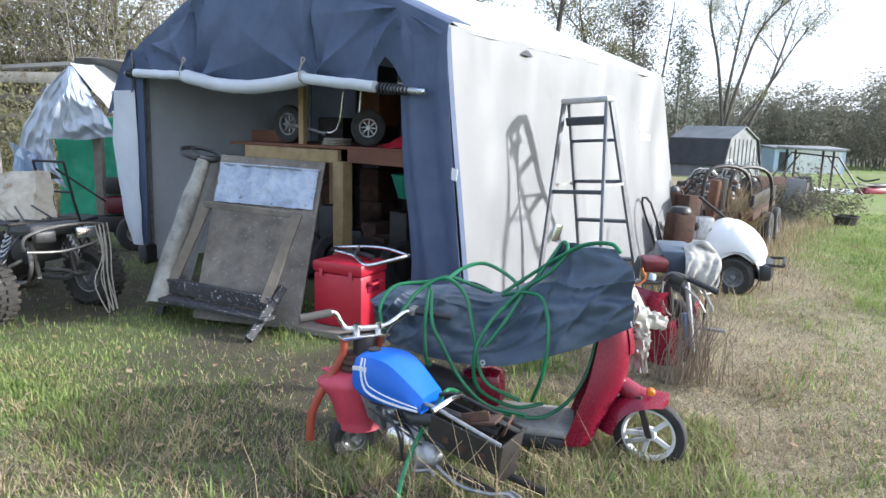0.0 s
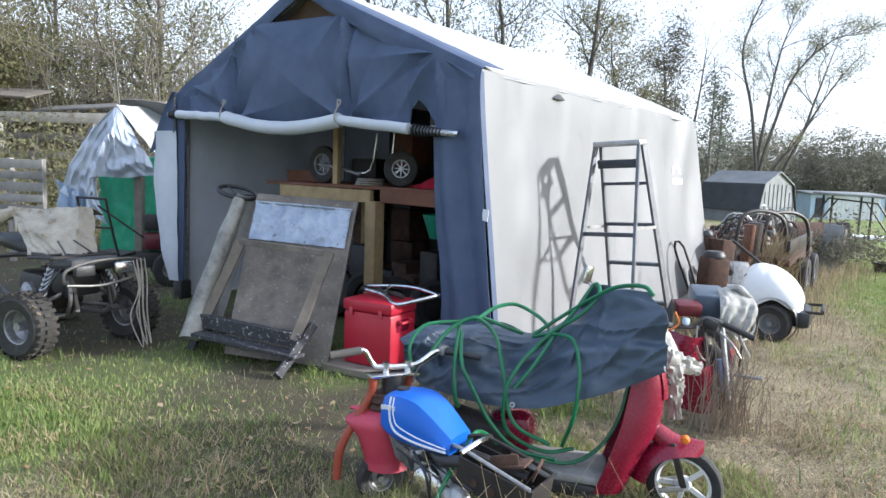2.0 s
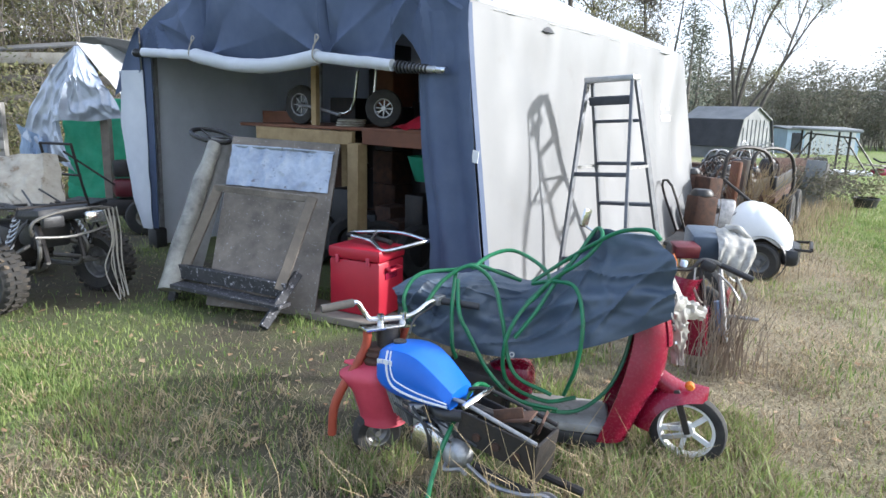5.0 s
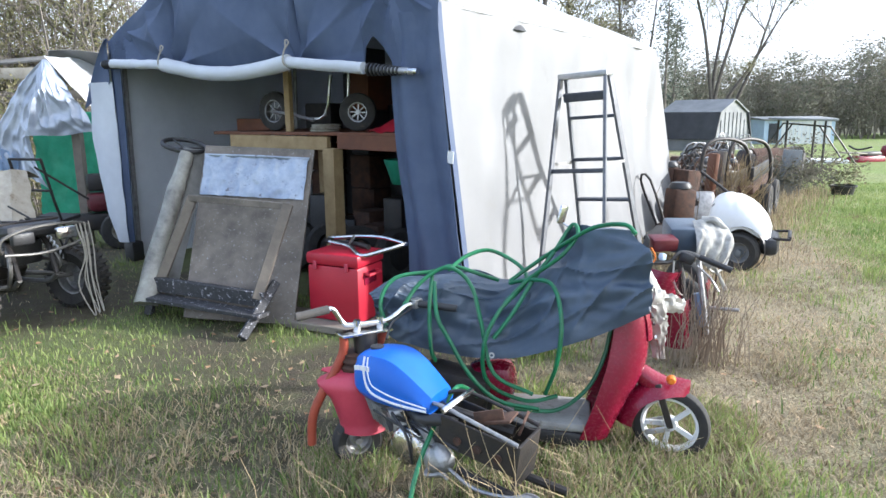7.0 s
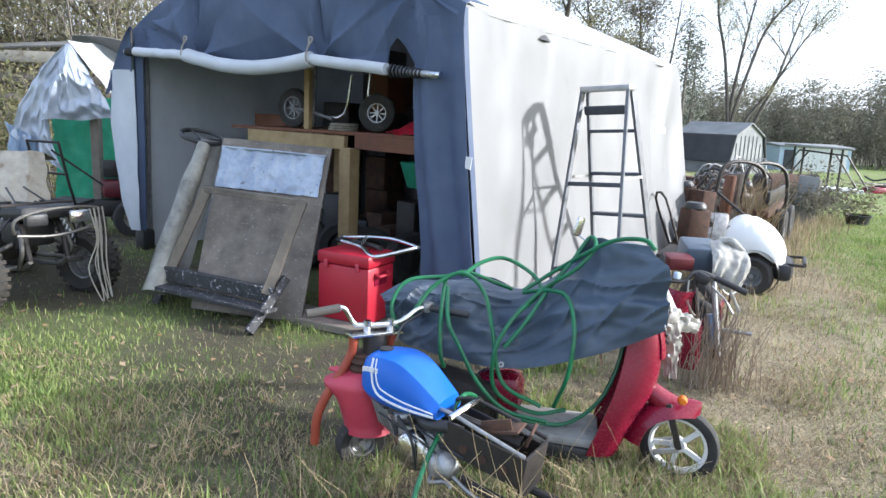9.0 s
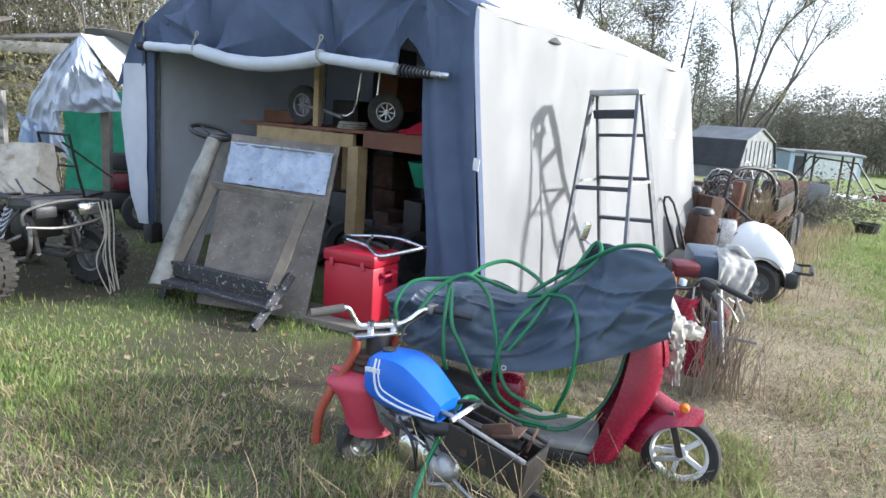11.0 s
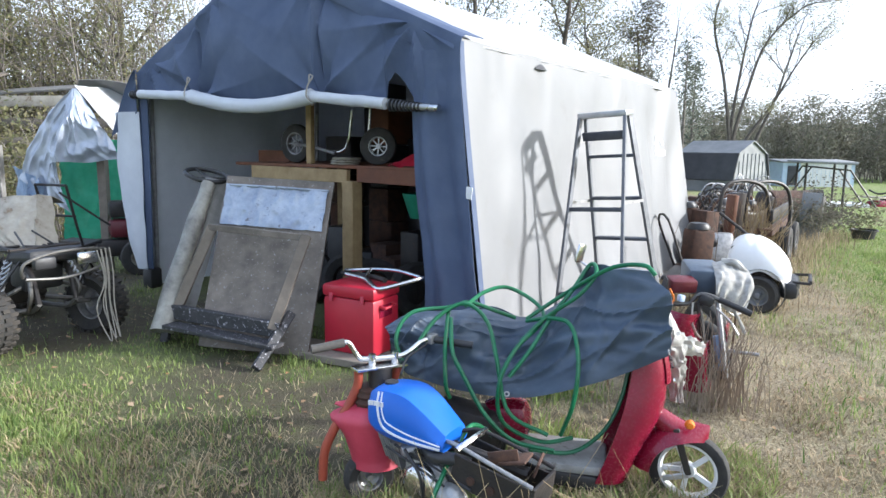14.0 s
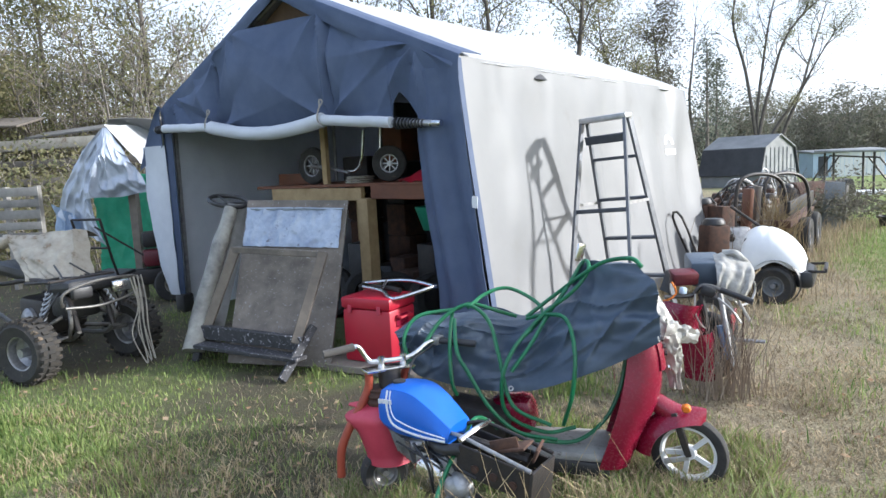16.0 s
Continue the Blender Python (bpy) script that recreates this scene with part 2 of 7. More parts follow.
def part(name, bm, material, parent=None, label="", local=True, smooth=True, kind=""):
    """One mesh object under a thing; local: the mesh is in the thing's own frame, else in the world's."""
    me = bpy.data.meshes.new(name)
    if parent is not None and not local:
        bm.transform(WORLD[parent.name].inverted())
    bmesh.ops.recalc_face_normals(bm, faces=bm.faces)
    bm.to_mesh(me)
    bm.free()
    me.materials.append(M[material] if isinstance(material, str) else material)
    if smooth:
        me.shade_smooth()
        me.set_sharp_from_angle(angle=radians(38))
    ob = new(name, me)
    if parent is not None:
        ob.parent = parent
        WORLD[ob.name] = WORLD[parent.name].copy()
    else:
        WORLD[ob.name] = Matrix()
    if label:
        ob["label"] = label
    if kind:
        ob["kind"] = kind
    return ob


def BM():
    return bmesh.new()


def box(bm, c, s, rot=(0, 0, 0), bev=0.0):
    r = bmesh.ops.create_cube(bm, size=1.0)
    bmesh.ops.transform(bm, matrix=pose(*c, *rot) @ Matrix.Diagonal((*s, 1)), verts=r["verts"])
    if bev:
        es = list({e for v in r["verts"] for e in v.link_edges})
        bmesh.ops.bevel(bm, geom=es, offset=bev, segments=2, affect="EDGES", profile=0.5)
    return bm


def beam(bm, a, b, w, h, up=(0, 0, 1), bev=0.0):
    """A square bar from a to b."""
    a, b = Vector(a), Vector(b)
    y = (b - a).normalized()
    x = y.cross(Vector(up)).normalized()
    z = x.cross(y)
    m = Matrix((x, y, z)).transposed().to_4x4()
    m.translation = (a + b) / 2
    r = bmesh.ops.create_cube(bm, size=1.0)
    bmesh.ops.transform(bm, matrix=m @ Matrix.Diagonal((w, (b - a).length, h, 1)), verts=r["verts"])
    if bev:
        es = list({e for v in r["verts"] for e in v.link_edges})
        bmesh.ops.bevel(bm, geom=es, offset=bev, segments=1, affect="EDGES")
    return bm


def spline(pts, n=6):
    """Catmull-Rom through the points."""
    P = [Vector(p) for p in pts]
    P = [P[0] * 2 - P[1]] + P + [P[-1] * 2 - P[-2]]
    out = []
    for i in range(1, len(P) - 2):
        a, b, c, d = P[i - 1 : i + 3]
        for k in range(n):
            t = k / n
            out.append(0.5 * (2 * b + (c - a) * t + (2 * a - 5 * b + 4 * c - d) * t * t + (3 * b - a - 3 * c + d) * t**3))
    return out + [P[-2]]


def tube(bm, pts, r, seg=8, smooth=0, caps=True):
    """A round tube along the points; r may be one radius or one for each end."""
    P = spline(pts, smooth) if smooth else [Vector(p) for p in pts]
    r0, r1 = r if isinstance(r, tuple) else (r, r)
    side = None
    rings = []
    for i, p in enumerate(P):
        d = (P[min(i + 1, len(P) - 1)] - P[max(i - 1, 0)]).normalized()
        if side is None:
            side = d.orthogonal().normalized()
        side = (side - d * side.dot(d)).normalized()
        up = d.cross(side)
        rad = r0 + (r1 - r0) * i / max(1, len(P) - 1)
        rings.append([bm.verts.new(p + rad * (math.cos(a) * side + math.sin(a) * up)) for a in (2 * math.pi * k / seg for k in range(seg))])
    for a, b in zip(rings, rings[1:]):
        for k in range(seg):
            bm.faces.new((a[k], a[(k + 1) % seg], b[(k + 1) % seg], b[k]))
    if caps:
        bm.faces.new(rings[0])
        bm.faces.new(rings[-1][::-1])
    return bm


def lathe(bm, prof, m=Matrix(), seg=24):
    """Turns rows of (radius, height) round the z axis."""
    rings = []
    for r, z in prof:
        if r < 1e-5:
            rings.append([bm.verts.new(m @ Vector((0, 0, z)))])
        else:
            rings.append([bm.verts.new(m @ Vector((r * math.cos(a), r * math.sin(a), z))) for a in (2 * math.pi * k / seg for k in range(seg))])
    for a, b in zip(rings, rings[1:]):
        for k in range(seg):
            q = (k + 1) % seg
            f = [a[k % len(a)], a[q % len(a)], b[q % len(b)], b[k % len(b)]]
            f = list(dict.fromkeys(f))
            if len(f) > 2:
                bm.faces.new(f)
    return bm


def sheet(bm, fn, nu, nv, thick=0.0):
    """A grid of fn(u, v), given a thickness."""
    g = [[bm.verts.new(fn(i / nu, j / nv)) for j in range(nv + 1)] for i in range(nu + 1)]
    fs = [bm.faces.new((g[i][j], g[i + 1][j], g[i + 1][j + 1], g[i][j + 1])) for i in range(nu) for j in range(nv)]
    if thick:
        bm.normal_update()
        bmesh.ops.solidify(bm, geom=fs, thickness=thick)
    return bm


def curve_at(pts, u):
    """A point on a polyline spline at u from 0 to 1."""
    P = spline(pts, 8)
    x = u * (len(P) - 1)
    i = min(int(x), len(P) - 2)
    return P[i].lerp(P[i + 1], x - i)


def nz(x, y, z=0.0, s=1.0):
    return noise.noise(Vector((x * s, y * s, z * s)))


def crease(u, v, seed, s=1.0):
    """Crisp folds of stiff sheeting, from 0 to about 1."""
    return 0.6 * (1 - min(1.0, 3.0 * abs(nz(u * 2.2, v * 2.0, seed, s)))) + 0.4 * (1 - min(1.0, 3.0 * abs(nz(u * 5.0, v * 4.0, seed + 3, s))))


def ground_z(x, y):
    base = -0.06 * max(0.0, min(1.0, (4.2 - y) / 1.2))
    far = -0.012 * max(0.0, y - 12) * max(0.0, min(1.0, (x - 2) / 8))
    return base + far + 0.025 * nz(x, y, 0, 0.9) + 0.01 * nz(x, y, 3, 3.5)


def wheel_parts(parent, c, axis, r, width, rim_r, tyre="rubber", rim="steel", spokes=5, knobs=False, name="wheel", spoke_w=0.016):
    """Wheel > tyre, rim; axis is the axle's direction."""
    ax = Vector(axis).normalized()
    x = ax.orthogonal().normalized()
    m = Matrix((x, ax.cross(x), ax)).transposed().to_4x4()
    m.translation = c
    h = width / 2
    bm = lathe(BM(), [(rim_r, -h * 0.8), (r * 0.86, -h), (r * 0.96, -h * 0.8), (r, -h * 0.35), (r, h * 0.35), (r * 0.96, h * 0.8), (r * 0.86, h), (rim_r, h * 0.8), (rim_r * 0.97, 0), (rim_r, -h * 0.8)], m, 32)
    w = part(name, bm, tyre, parent)
    if knobs:
        bm = BM()
        for k in range(26):
            for s in (-1, 0, 1):
                a = 2 * math.pi * (k + 0.5 * (s == 0)) / 26
                mm = m @ Matrix.Rotation(a, 4, "Z") @ pose(r * (1.0 if s == 0 else 0.97), 0, s * h * 0.62, 0, s * 18, 0)
                rr = bmesh.ops.create_cube(bm, size=1.0)
                bmesh.ops.transform(bm, matrix=mm @ Matrix.Diagonal((r * 0.12, r * 0.12, h * 0.5, 1)), verts=rr["verts"])
        part("tread", bm, "muddy_tread", w, "muddy knobbly tread", kind="stuff")
    bm = lathe(BM(), [(rim_r * 1.02, -h * 0.75), (rim_r * 0.92, -h * 0.7), (rim_r * 0.86, -h * 0.3), (rim_r * 0.86, h * 0.3), (rim_r * 0.92, h * 0.7), (rim_r * 1.02, h * 0.75)], m, 32)
    lathe(bm, [(0, -h * 0.7), (rim_r * 0.24, -h * 0.7), (rim_r * 0.28, 0), (rim_r * 0.24, h * 0.7), (0, h * 0.7)], m, 16)
    if spokes:
        for k in range(spokes):
            a = 2 * math.pi * k / spokes
            d = m.to_3x3() @ Vector((math.cos(a), math.sin(a), 0))
            beam(bm, Vector(c) + d * rim_r * 0.2, Vector(c) + d * rim_r * 0.9, spoke_w * 1.6, spoke_w, up=ax)
    else:
        lathe(bm, [(0, h * 0.1), (rim_r * 0.6, h * 0.25), (rim_r * 0.88, -h * 0.1)], m, 24)
    part("rim", bm, rim, w)
    return w


# ---- ground ----
def ground_material():
    m = bpy.data.materials.new("worn_lawn_soil")
    m.use_nodes = True
    n, l = m.node_tree.nodes, m.node_tree.links
    p = n["Principled BSDF"]
    p.inputs["Roughness"].default_value = 0.95
    tc = n.new("ShaderNodeTexCoord")

    def noise_fac(s, lo, hi, d=5.0):
        t = n.new("ShaderNodeTexNoise")
        t.inputs["Scale"].default_value, t.inputs["Detail"].default_value = s, d
        l.new(tc.outputs["Object"], t.inputs["Vector"])
        r = n.new("ShaderNodeMapRange")
        r.inputs["From Min"].default_value, r.inputs["From Max"].default_value = lo, hi
        l.new(t.outputs["Fac"], r.inputs["Value"])
        return t, r.outputs["Result"]

    def blend(a, b, f):
        x = n.new("ShaderNodeMix")
        x.data_type = "RGBA"
        for k, v in (("A", a), ("B", b)):
            if isinstance(v, tuple):
                x.inputs[k].default_value = (*v, 1)
            else:
                l.new(v, x.inputs[k])
        l.new(f, x.inputs["Factor"])
        return x.outputs["Result"]

    _, f1 = noise_fac(0.9, 0.40, 0.62)
    _, f2 = noise_fac(9.0, 0.38, 0.66)
    t3, f3 = noise_fac(70.0, 0.35, 0.65, 8)
    # bare soil, darkened further to carry the shade before the tent
    soil = blend((0.034, 0.026, 0.018), (0.088, 0.066, 0.046), f3)
    dry = blend((0.42, 0.34, 0.235), (0.17, 0.135, 0.09), f3)
    green = blend((0.25, 0.32, 0.08), (0.11, 0.16, 0.038), f3)
    dr = n.new("ShaderNodeAttribute")
    dr.attribute_name = "dry"
    dm = n.new("ShaderNodeMath")
    dm.operation = "MULTIPLY_ADD"
    l.new(f2, dm.inputs[0])
    dm.inputs[1].default_value = 0.55
    l.new(dr.outputs["Fac"], dm.inputs[2])
    dm.use_clamp = True
    a = blend(soil, dry, dm.outputs[0])
    at = n.new("ShaderNodeAttribute")
    at.attribute_name = "green"
    g = n.new("ShaderNodeMath")
    g.operation = "MULTIPLY_ADD"
    l.new(f2, g.inputs[0])
    g.inputs[1].default_value = 0.12
    l.new(at.outputs["Fac"], g.inputs[2])
    g.use_clamp = True
    l.new(blend(a, green, g.outputs[0]), p.inputs["Base Color"])
    b = n.new("ShaderNodeBump")
    b.inputs["Strength"].default_value, b.inputs["Distance"].default_value = 0.8, 0.03
    l.new(t3.outputs["Fac"], b.inputs["Height"])
    l.new(b.outputs["Normal"], p.inputs["Normal"])
    return m


def greenness(x, y):
    """How green the lawn is at a place: a green strip by the lane, worn ground before the tent."""
    lane = max(0.0, min(1.0, (x - (2.25 + 0.27 * y)) / 0.9))
    patch = max(0.0, min(1.0, 0.5 + 1.7 * nz(x, y, 7, 0.8)))
    sharp = max(0.0, min(1.0, (patch + 0.35 * nz(x, y, 5, 3.0) - 0.35) * 2.2))
    if x < 0.4:
        near = max(0.0, min(1.0, (4.3 - y - 0.25 * x) / 1.0)) * max(0.0, min(1.0, (-x - 0.5) / 0.9))
    else:
        near = 0.85 * max(0.0, min(1.0, (3.3 - y) / 0.6)) * max(0.0, min(1.0, (x - 0.9) / 0.3)) * max(0.0, min(1.0, (1.9 - x) / 0.4))
    return max(0.02, min(1.0, max(lane * (0.7 + 0.3 * sharp), near * (0.22 + 0.78 * sharp * (0.7 + 0.6 * max(0.0, nz(x, y, 13, 4.0)))), (0.34 if x < 1.2 else 0.12) * sharp)))


def bare_and_shaded(x, y):
    """Bare earth before the tent mouth with painted shade of tent and bikes, from 0 to 1."""
    # an ellipse of painted shade below the two bikes
    under = max(0.0, 1.25 - math.hypot((x - 0.45) / 1.0, (y - 2.85) / 0.6))
    return max(min(1.0, 1.3 * under), max(0.0, min(1.0, (0.7 - x) / 0.6)) * max(0.0, min(1.0, (y - 2.85 + 0.45 * min(0.0, x + 0.4) + 0.5 * nz(x, y, 6, 1.5)) / 0.7)))


def dryness(x, y):
    """Pale trampled straw along the lane and in patches, cut back where shade is painted."""
    lane = max(0.0, min(1.0, (x - 1.0 - 0.12 * (y - 3)) / 0.7))
    return max(-0.5, min(1.0, 0.65 * lane + 0.5 * nz(x, y, 11, 1.1) + 0.1 - 0.8 * bare_and_shaded(x, y)))


def axis_steps(lo, hi, near_lo, near_hi, fine, coarse):
    out, v = [], lo
    while v < hi:
        out.append(v)
        v += fine if near_lo <= v <= near_hi else coarse
    return out + [hi]


gx = [-900, -400, -150] + axis_steps(-60, 70, -9, 12, 0.25, 4.0) + [150, 400, 900]
gy = [-300, -80, -20] + axis_steps(-6, 90, -2, 16, 0.25, 4.0) + [200, 500, 1500]
bm = BM()
grid = [[bm.verts.new((x, y, ground_z(x, y))) for y in gy] for x in gx]
for i in range(len(gx) - 1):
    for j in range(len(gy) - 1):
        bm.faces.new((grid[i][j], grid[i + 1][j], grid[i + 1][j + 1], grid[i][j + 1]))
ground = part("ground", bm, ground_material(), kind="structure")
at = ground.data.attributes.new("green", "FLOAT", "POINT")
for i, v in enumerate(ground.data.vertices):
    at.data[i].value = greenness(v.co.x, v.co.y)
dry = ground.data.attributes.new("dry", "FLOAT", "POINT")
for i, v in enumerate(ground.data.vertices):
    dry.data[i].value = dryness(v.co.x, v.co.y)
tagged(ground, "worn patchy lawn with bare soil and dry straw", "ground")


def in_tent(x, y, pad=0.0):
    dx, dy = x + 1.454, y - 6.169
    a, b = dx * 0.815 - dy * 0.579, dx * 0.579 + dy * 0.815
    return -2.1 - pad < a < 2.2 + pad and -0.0 - pad < b < 4.9 + pad


def blades(name, n, spot, height, width, material, label, seed, lean=0.5):
    """Loose blades of grass as one mesh of two-faced strips; spot(rng) gives a place and a size factor, or None."""
    rng = random.Random(seed)
    V, F = [], []
    made = 0
    while made < n:
        s = spot(rng)
        if s is None:
            continue
        made += 1
        x, y, k = s
        z = ground_z(x, y) - 0.005
        h, w, a = height * k * rng.uniform(0.5, 1.3), width * rng.uniform(0.7, 1.3), rng.uniform(0, 6.283)
        b = a + rng.uniform(-1, 1)
        cx, sx = math.cos(a) * w, math.sin(a) * w
        lx, ly = math.cos(b + 1.57) * h * lean * rng.uniform(0.1, 1.4), math.sin(b + 1.57) * h * lean * rng.uniform(0.1, 1.4)
        o = len(V)
        V += [(x - cx, y - sx, z), (x + cx, y + sx, z), (x + cx * 0.7 + lx * 0.35, y + sx * 0.7 + ly * 0.35, z + h * 0.6), (x - cx * 0.7 + lx * 0.35, y - sx * 0.7 + ly * 0.35, z + h * 0.6), (x + lx, y + ly, z + h)]
        F += [(o, o + 1, o + 2, o + 3), (o + 3, o + 2, o + 4)]
    me = bpy.data.meshes.new(name)
    me.from_pydata(V, [], F)
    me.materials.append(material)
    ob = new(name, me)
    return tagged(ob, label, "grass", kind="stuff")


M["grass_green"] = mat("fresh_grass", (0.10, 0.18, 0.04), (0.35, 0.40, 0.135), 0.65, bump=0, scale=0.8, per="island", thin=0.35)
M["grass_dry"] = mat("dry_grass", (0.55, 0.45, 0.29), (0.15, 0.115, 0.075), 0.85, bump=0, scale=0.8, per="island", thin=0.25)


def spot_green(rng):
    y = 0.6 + 14.0 * rng.random() ** 1.7
    y -= abs(rng.gauss(0, 0.9)) if y < 2.0 and rng.random() < 0.5 else 0.0
    x = max(-1.6, min(1.7, rng.gauss(0.05, 0.55))) * (max(0.6, y) * 0.95 + 1.0)
    if rng.random() < 0.12:
        x, y = rng.gauss(0.5, 5.0), rng.gauss(3.0, 5.0)
    if in_tent(x, y, 0.05) or rng.random() > greenness(x, y) * 1.1 * (1 - 0.45 * bare_and_shaded(x, y)):
        return None
    return x, y, 0.55 + 1.5 * max(0.0, nz(x, y, 9, 2.2))


def spot_dry(rng):
    y = 0.6 + 10.5 * rng.random() ** 1.4
    y -= abs(rng.gauss(0, 0.9)) if y < 2.0 and rng.random() < 0.5 else 0.0
    x = max(-1.6, min(1.7, rng.gauss(0.05, 0.55))) * (max(0.6, y) * 0.95 + 1.0)
    if rng.random() < 0.12:
        x, y = rng.gauss(0.5, 5.0), rng.gauss(3.0, 5.0)
    if in_tent(x, y, 0.02) or rng.random() > 0.25 + 0.75 * max(0.0, min(1.0, 0.5 + 1.5 * nz(x, y, 2, 1.3)) * (1 - 0.9 * bare_and_shaded(x, y))) - 0.24 * bare_and_shaded(x, y):
        return None
    return x, y, 0.6 + 0.7 * max(0.0, nz(x, y, 4, 2.0))


def spot_tuft(rng):
    cx, cy, r = rng.choice(((0.6, 2.55, 0.4), (0.95, 2.8, 0.3), (1.35, 2.9, 0.3), (0.2, 2.4, 0.35), (-0.3, 2.9, 0.25), (0.75, 3.25, 0.4), (1.2, 3.4, 0.3), (0.6, 2.3, 0.4), (1.5, 3.3, 0.25)))
    a, q = rng.uniform(0, 6.283), r * math.sqrt(rng.random())
    return cx + q * math.cos(a), cy + q * math.sin(a), rng.uniform(0.5, 1.3)


def spot_side(rng):
    b = rng.uniform(-0.2, 5.2)
    a = 2.25 + 0.25 * rng.random() + (0.1 if rng.random() < 0.2 else 0)
    return -1.454 + 0.815 * a + 0.579 * b, 6.169 - 0.579 * a + 0.815 * b, rng.uniform(0.4, 1.4)


def spot_row(rng):
    t = rng.random()
    return 2.5 + 4.8 * t + rng.gauss(0, 0.3), 6.2 + 6.9 * t + rng.gauss(0, 0.3), rng.uniform(0.4, 1.3)


blades("green_grass", 170000, spot_green, 0.075, 0.0038, M["grass_green"], "short green lawn grass in uneven patches", 1)
blades("dry_grass", 150000, spot_dry, 0.055, 0.0030, M["grass_dry"], "flattened dry brown grass on worn soil", 2, 1.5)
blades("tall_green_tufts", 6000, spot_tuft, 0.085, 0.0038, M["grass_green"], "long green grass tufts round the motorbikes", 3, 0.8)
blades("tall_dry_tufts", 12000, spot_tuft, 0.085, 0.0018, M["grass_dry"], "long dry straw tufts round the motorbikes", 4, 1.3)


def spot_left(rng):
    x, y = rng.uniform(-3.2, 0.2), rng.uniform(1.5, 4.2)
    return (x, y, rng.uniform(0.5, 1.3)) if nz(x, y, 3, 1.7) + 0.5 * nz(x, y, 8, 6.0) > 0.05 and rng.random() > 1.15 * bare_and_shaded(x, y) else None


blades("straw_tufts", 7000, spot_left, 0.06, 0.003, M["straw"], "matted straw-coloured tufts in the lawn", 9, 1.3)
blades("wall_foot_grass", 2600, spot_side, 0.16, 0.0028, M["straw"], "dry grass along the foot of the tent wall", 5, 0.5)
blades("row_weeds", 3500, spot_row, 0.24, 0.004, M["grass_dry"], "dry weeds along the row of scrap", 6, 0.5)

# fallen leaves
rng = random.Random(8)
V, F = [], []
for k in range(900):
    y = 1.5 + 7 * rng.random() ** 1.3
    x = rng.uniform(-0.8, 0.9) * (y + 0.6)
    if in_tent(x, y):
        continue
    z, s, a = ground_z(x, y) + rng.uniform(0.005, 0.03), rng.uniform(0.012, 0.03), rng.uniform(0, 6.28)
    c, d = s * math.cos(a), s * math.sin(a)
    o = len(V)
    V += [(x - c, y - d, z), (x + d * 0.6, y - c * 0.6, z + rng.uniform(0, 0.012)), (x + c, y + d, z + rng.uniform(0, 0.015)), (x - d * 0.6, y + c * 0.6, z + 0.004)]
    F.append((o, o + 1, o + 2, o + 3))
me = bpy.data.meshes.new("fallen_leaves")
me.from_pydata(V, [], F)
M["dead_leaf"] = mat("dead_leaves", (0.23, 0.12, 0.05), (0.36, 0.27, 0.17), 0.8, bump=0, per="island")
me.materials.append(M["dead_leaf"])
tagged(new("fallen_leaves", me), "scattered dry brown fallen leaves on the grass", "leaves", kind="stuff")

# ---- storage tent ----
HW, DEPTH, EAVE, PEAK = 2.02, 4.86, 2.29, 3.17
tent = thing("storage_tent", -1.454, 6.169, 0, -35.4, "peaked storage tent with slate blue front and white fabric walls", "tent")


def roof_z(x):
    return EAVE + (PEAK - EAVE) * (1 - abs(x) / HW)


def roof_side(s):
    def fn(u, v):
        x, y = s * HW * u, DEPTH * v
        r = math.sin(math.pi * ((v * 3.0) % 1.0))
        sag = -0.035 * math.sin(math.pi * u) * r + 0.022 * nz(x * 0.6, y, s, 1.8) * math.sin(math.pi * u)
        turn = max(0.0, (u - 0.9) / 0.1) ** 2
        return Vector((x - s * 0.012 * turn, y, roof_z(x) + sag + 0.014 - 0.03 * turn))
    return fn


# both slopes get the fabric with sunlight painted in
part("roof_panel", sheet(BM(), roof_side(1), 26, 44, 0.006), "roof_fabric", tent, "white roof fabric with sunlight in its colour")
part("roof_panel", sheet(BM(), roof_side(-1), 20, 30, 0.006), "roof_fabric", tent, "white roof fabric with sunlight in its colour")


def right_wall(u, v):
    y = DEPTH * u
    z = EAVE * v
    flare = 0.26 * (1 - v) ** 1.15 - 0.016 * max(0.0, (v - 0.88) / 0.12) ** 2
    far = 0.12 * u * (1 - v)
    # sags between the ribs, long pulls from the far eave corner and soft vertical creases
    rib = 0.05 * math.sin(math.pi * v) * math.sin(math.pi * ((u * 3.0) % 1.0))
    fold = 0.016 * math.sin(9 * y + 2.2 * math.sin(2.1 * v)) * math.sin(math.pi * v) + 0.03 * nz(y * 1.4, z * 0.5, 2, 1.6) + 0.012 * nz(y * 3, z * 1.2, 6, 2.0)
    q = (DEPTH - y) * 0.55 - (EAVE - z) * 0.32
    pull = 0.055 * math.sin(q * 13) * math.exp(-((DEPTH - y) / 0.9) ** 2) * v
    calm = min(1.0, (1 - u) * 9, u * 9 + 0.2)
    # loose cloth hangs in a long soft bag below the eave
    bag = 0.03 * math.sin(math.pi * v) ** 2 * math.sin(2.1 * y + 0.8) + 0.02 * abs(nz(y * 0.9, z * 0.35, 8, 2.4)) * (1 - v)
    return Vector((HW + flare + far - rib + (fold + pull + bag) * calm, y + 0.04 * u * (1 - v), z + 0.01))


part("side_wall", sheet(BM(), right_wall, 90, 40, 0.005), "white_fabric", tent, "wrinkled sunlit white fabric wall")


def left_wall(u, v):
    y, z = DEPTH * u, EAVE * v
    return Vector((-HW - 0.08 * (1 - v) + 0.03 * nz(y, z, 5, 1.8), y, z + 0.01))


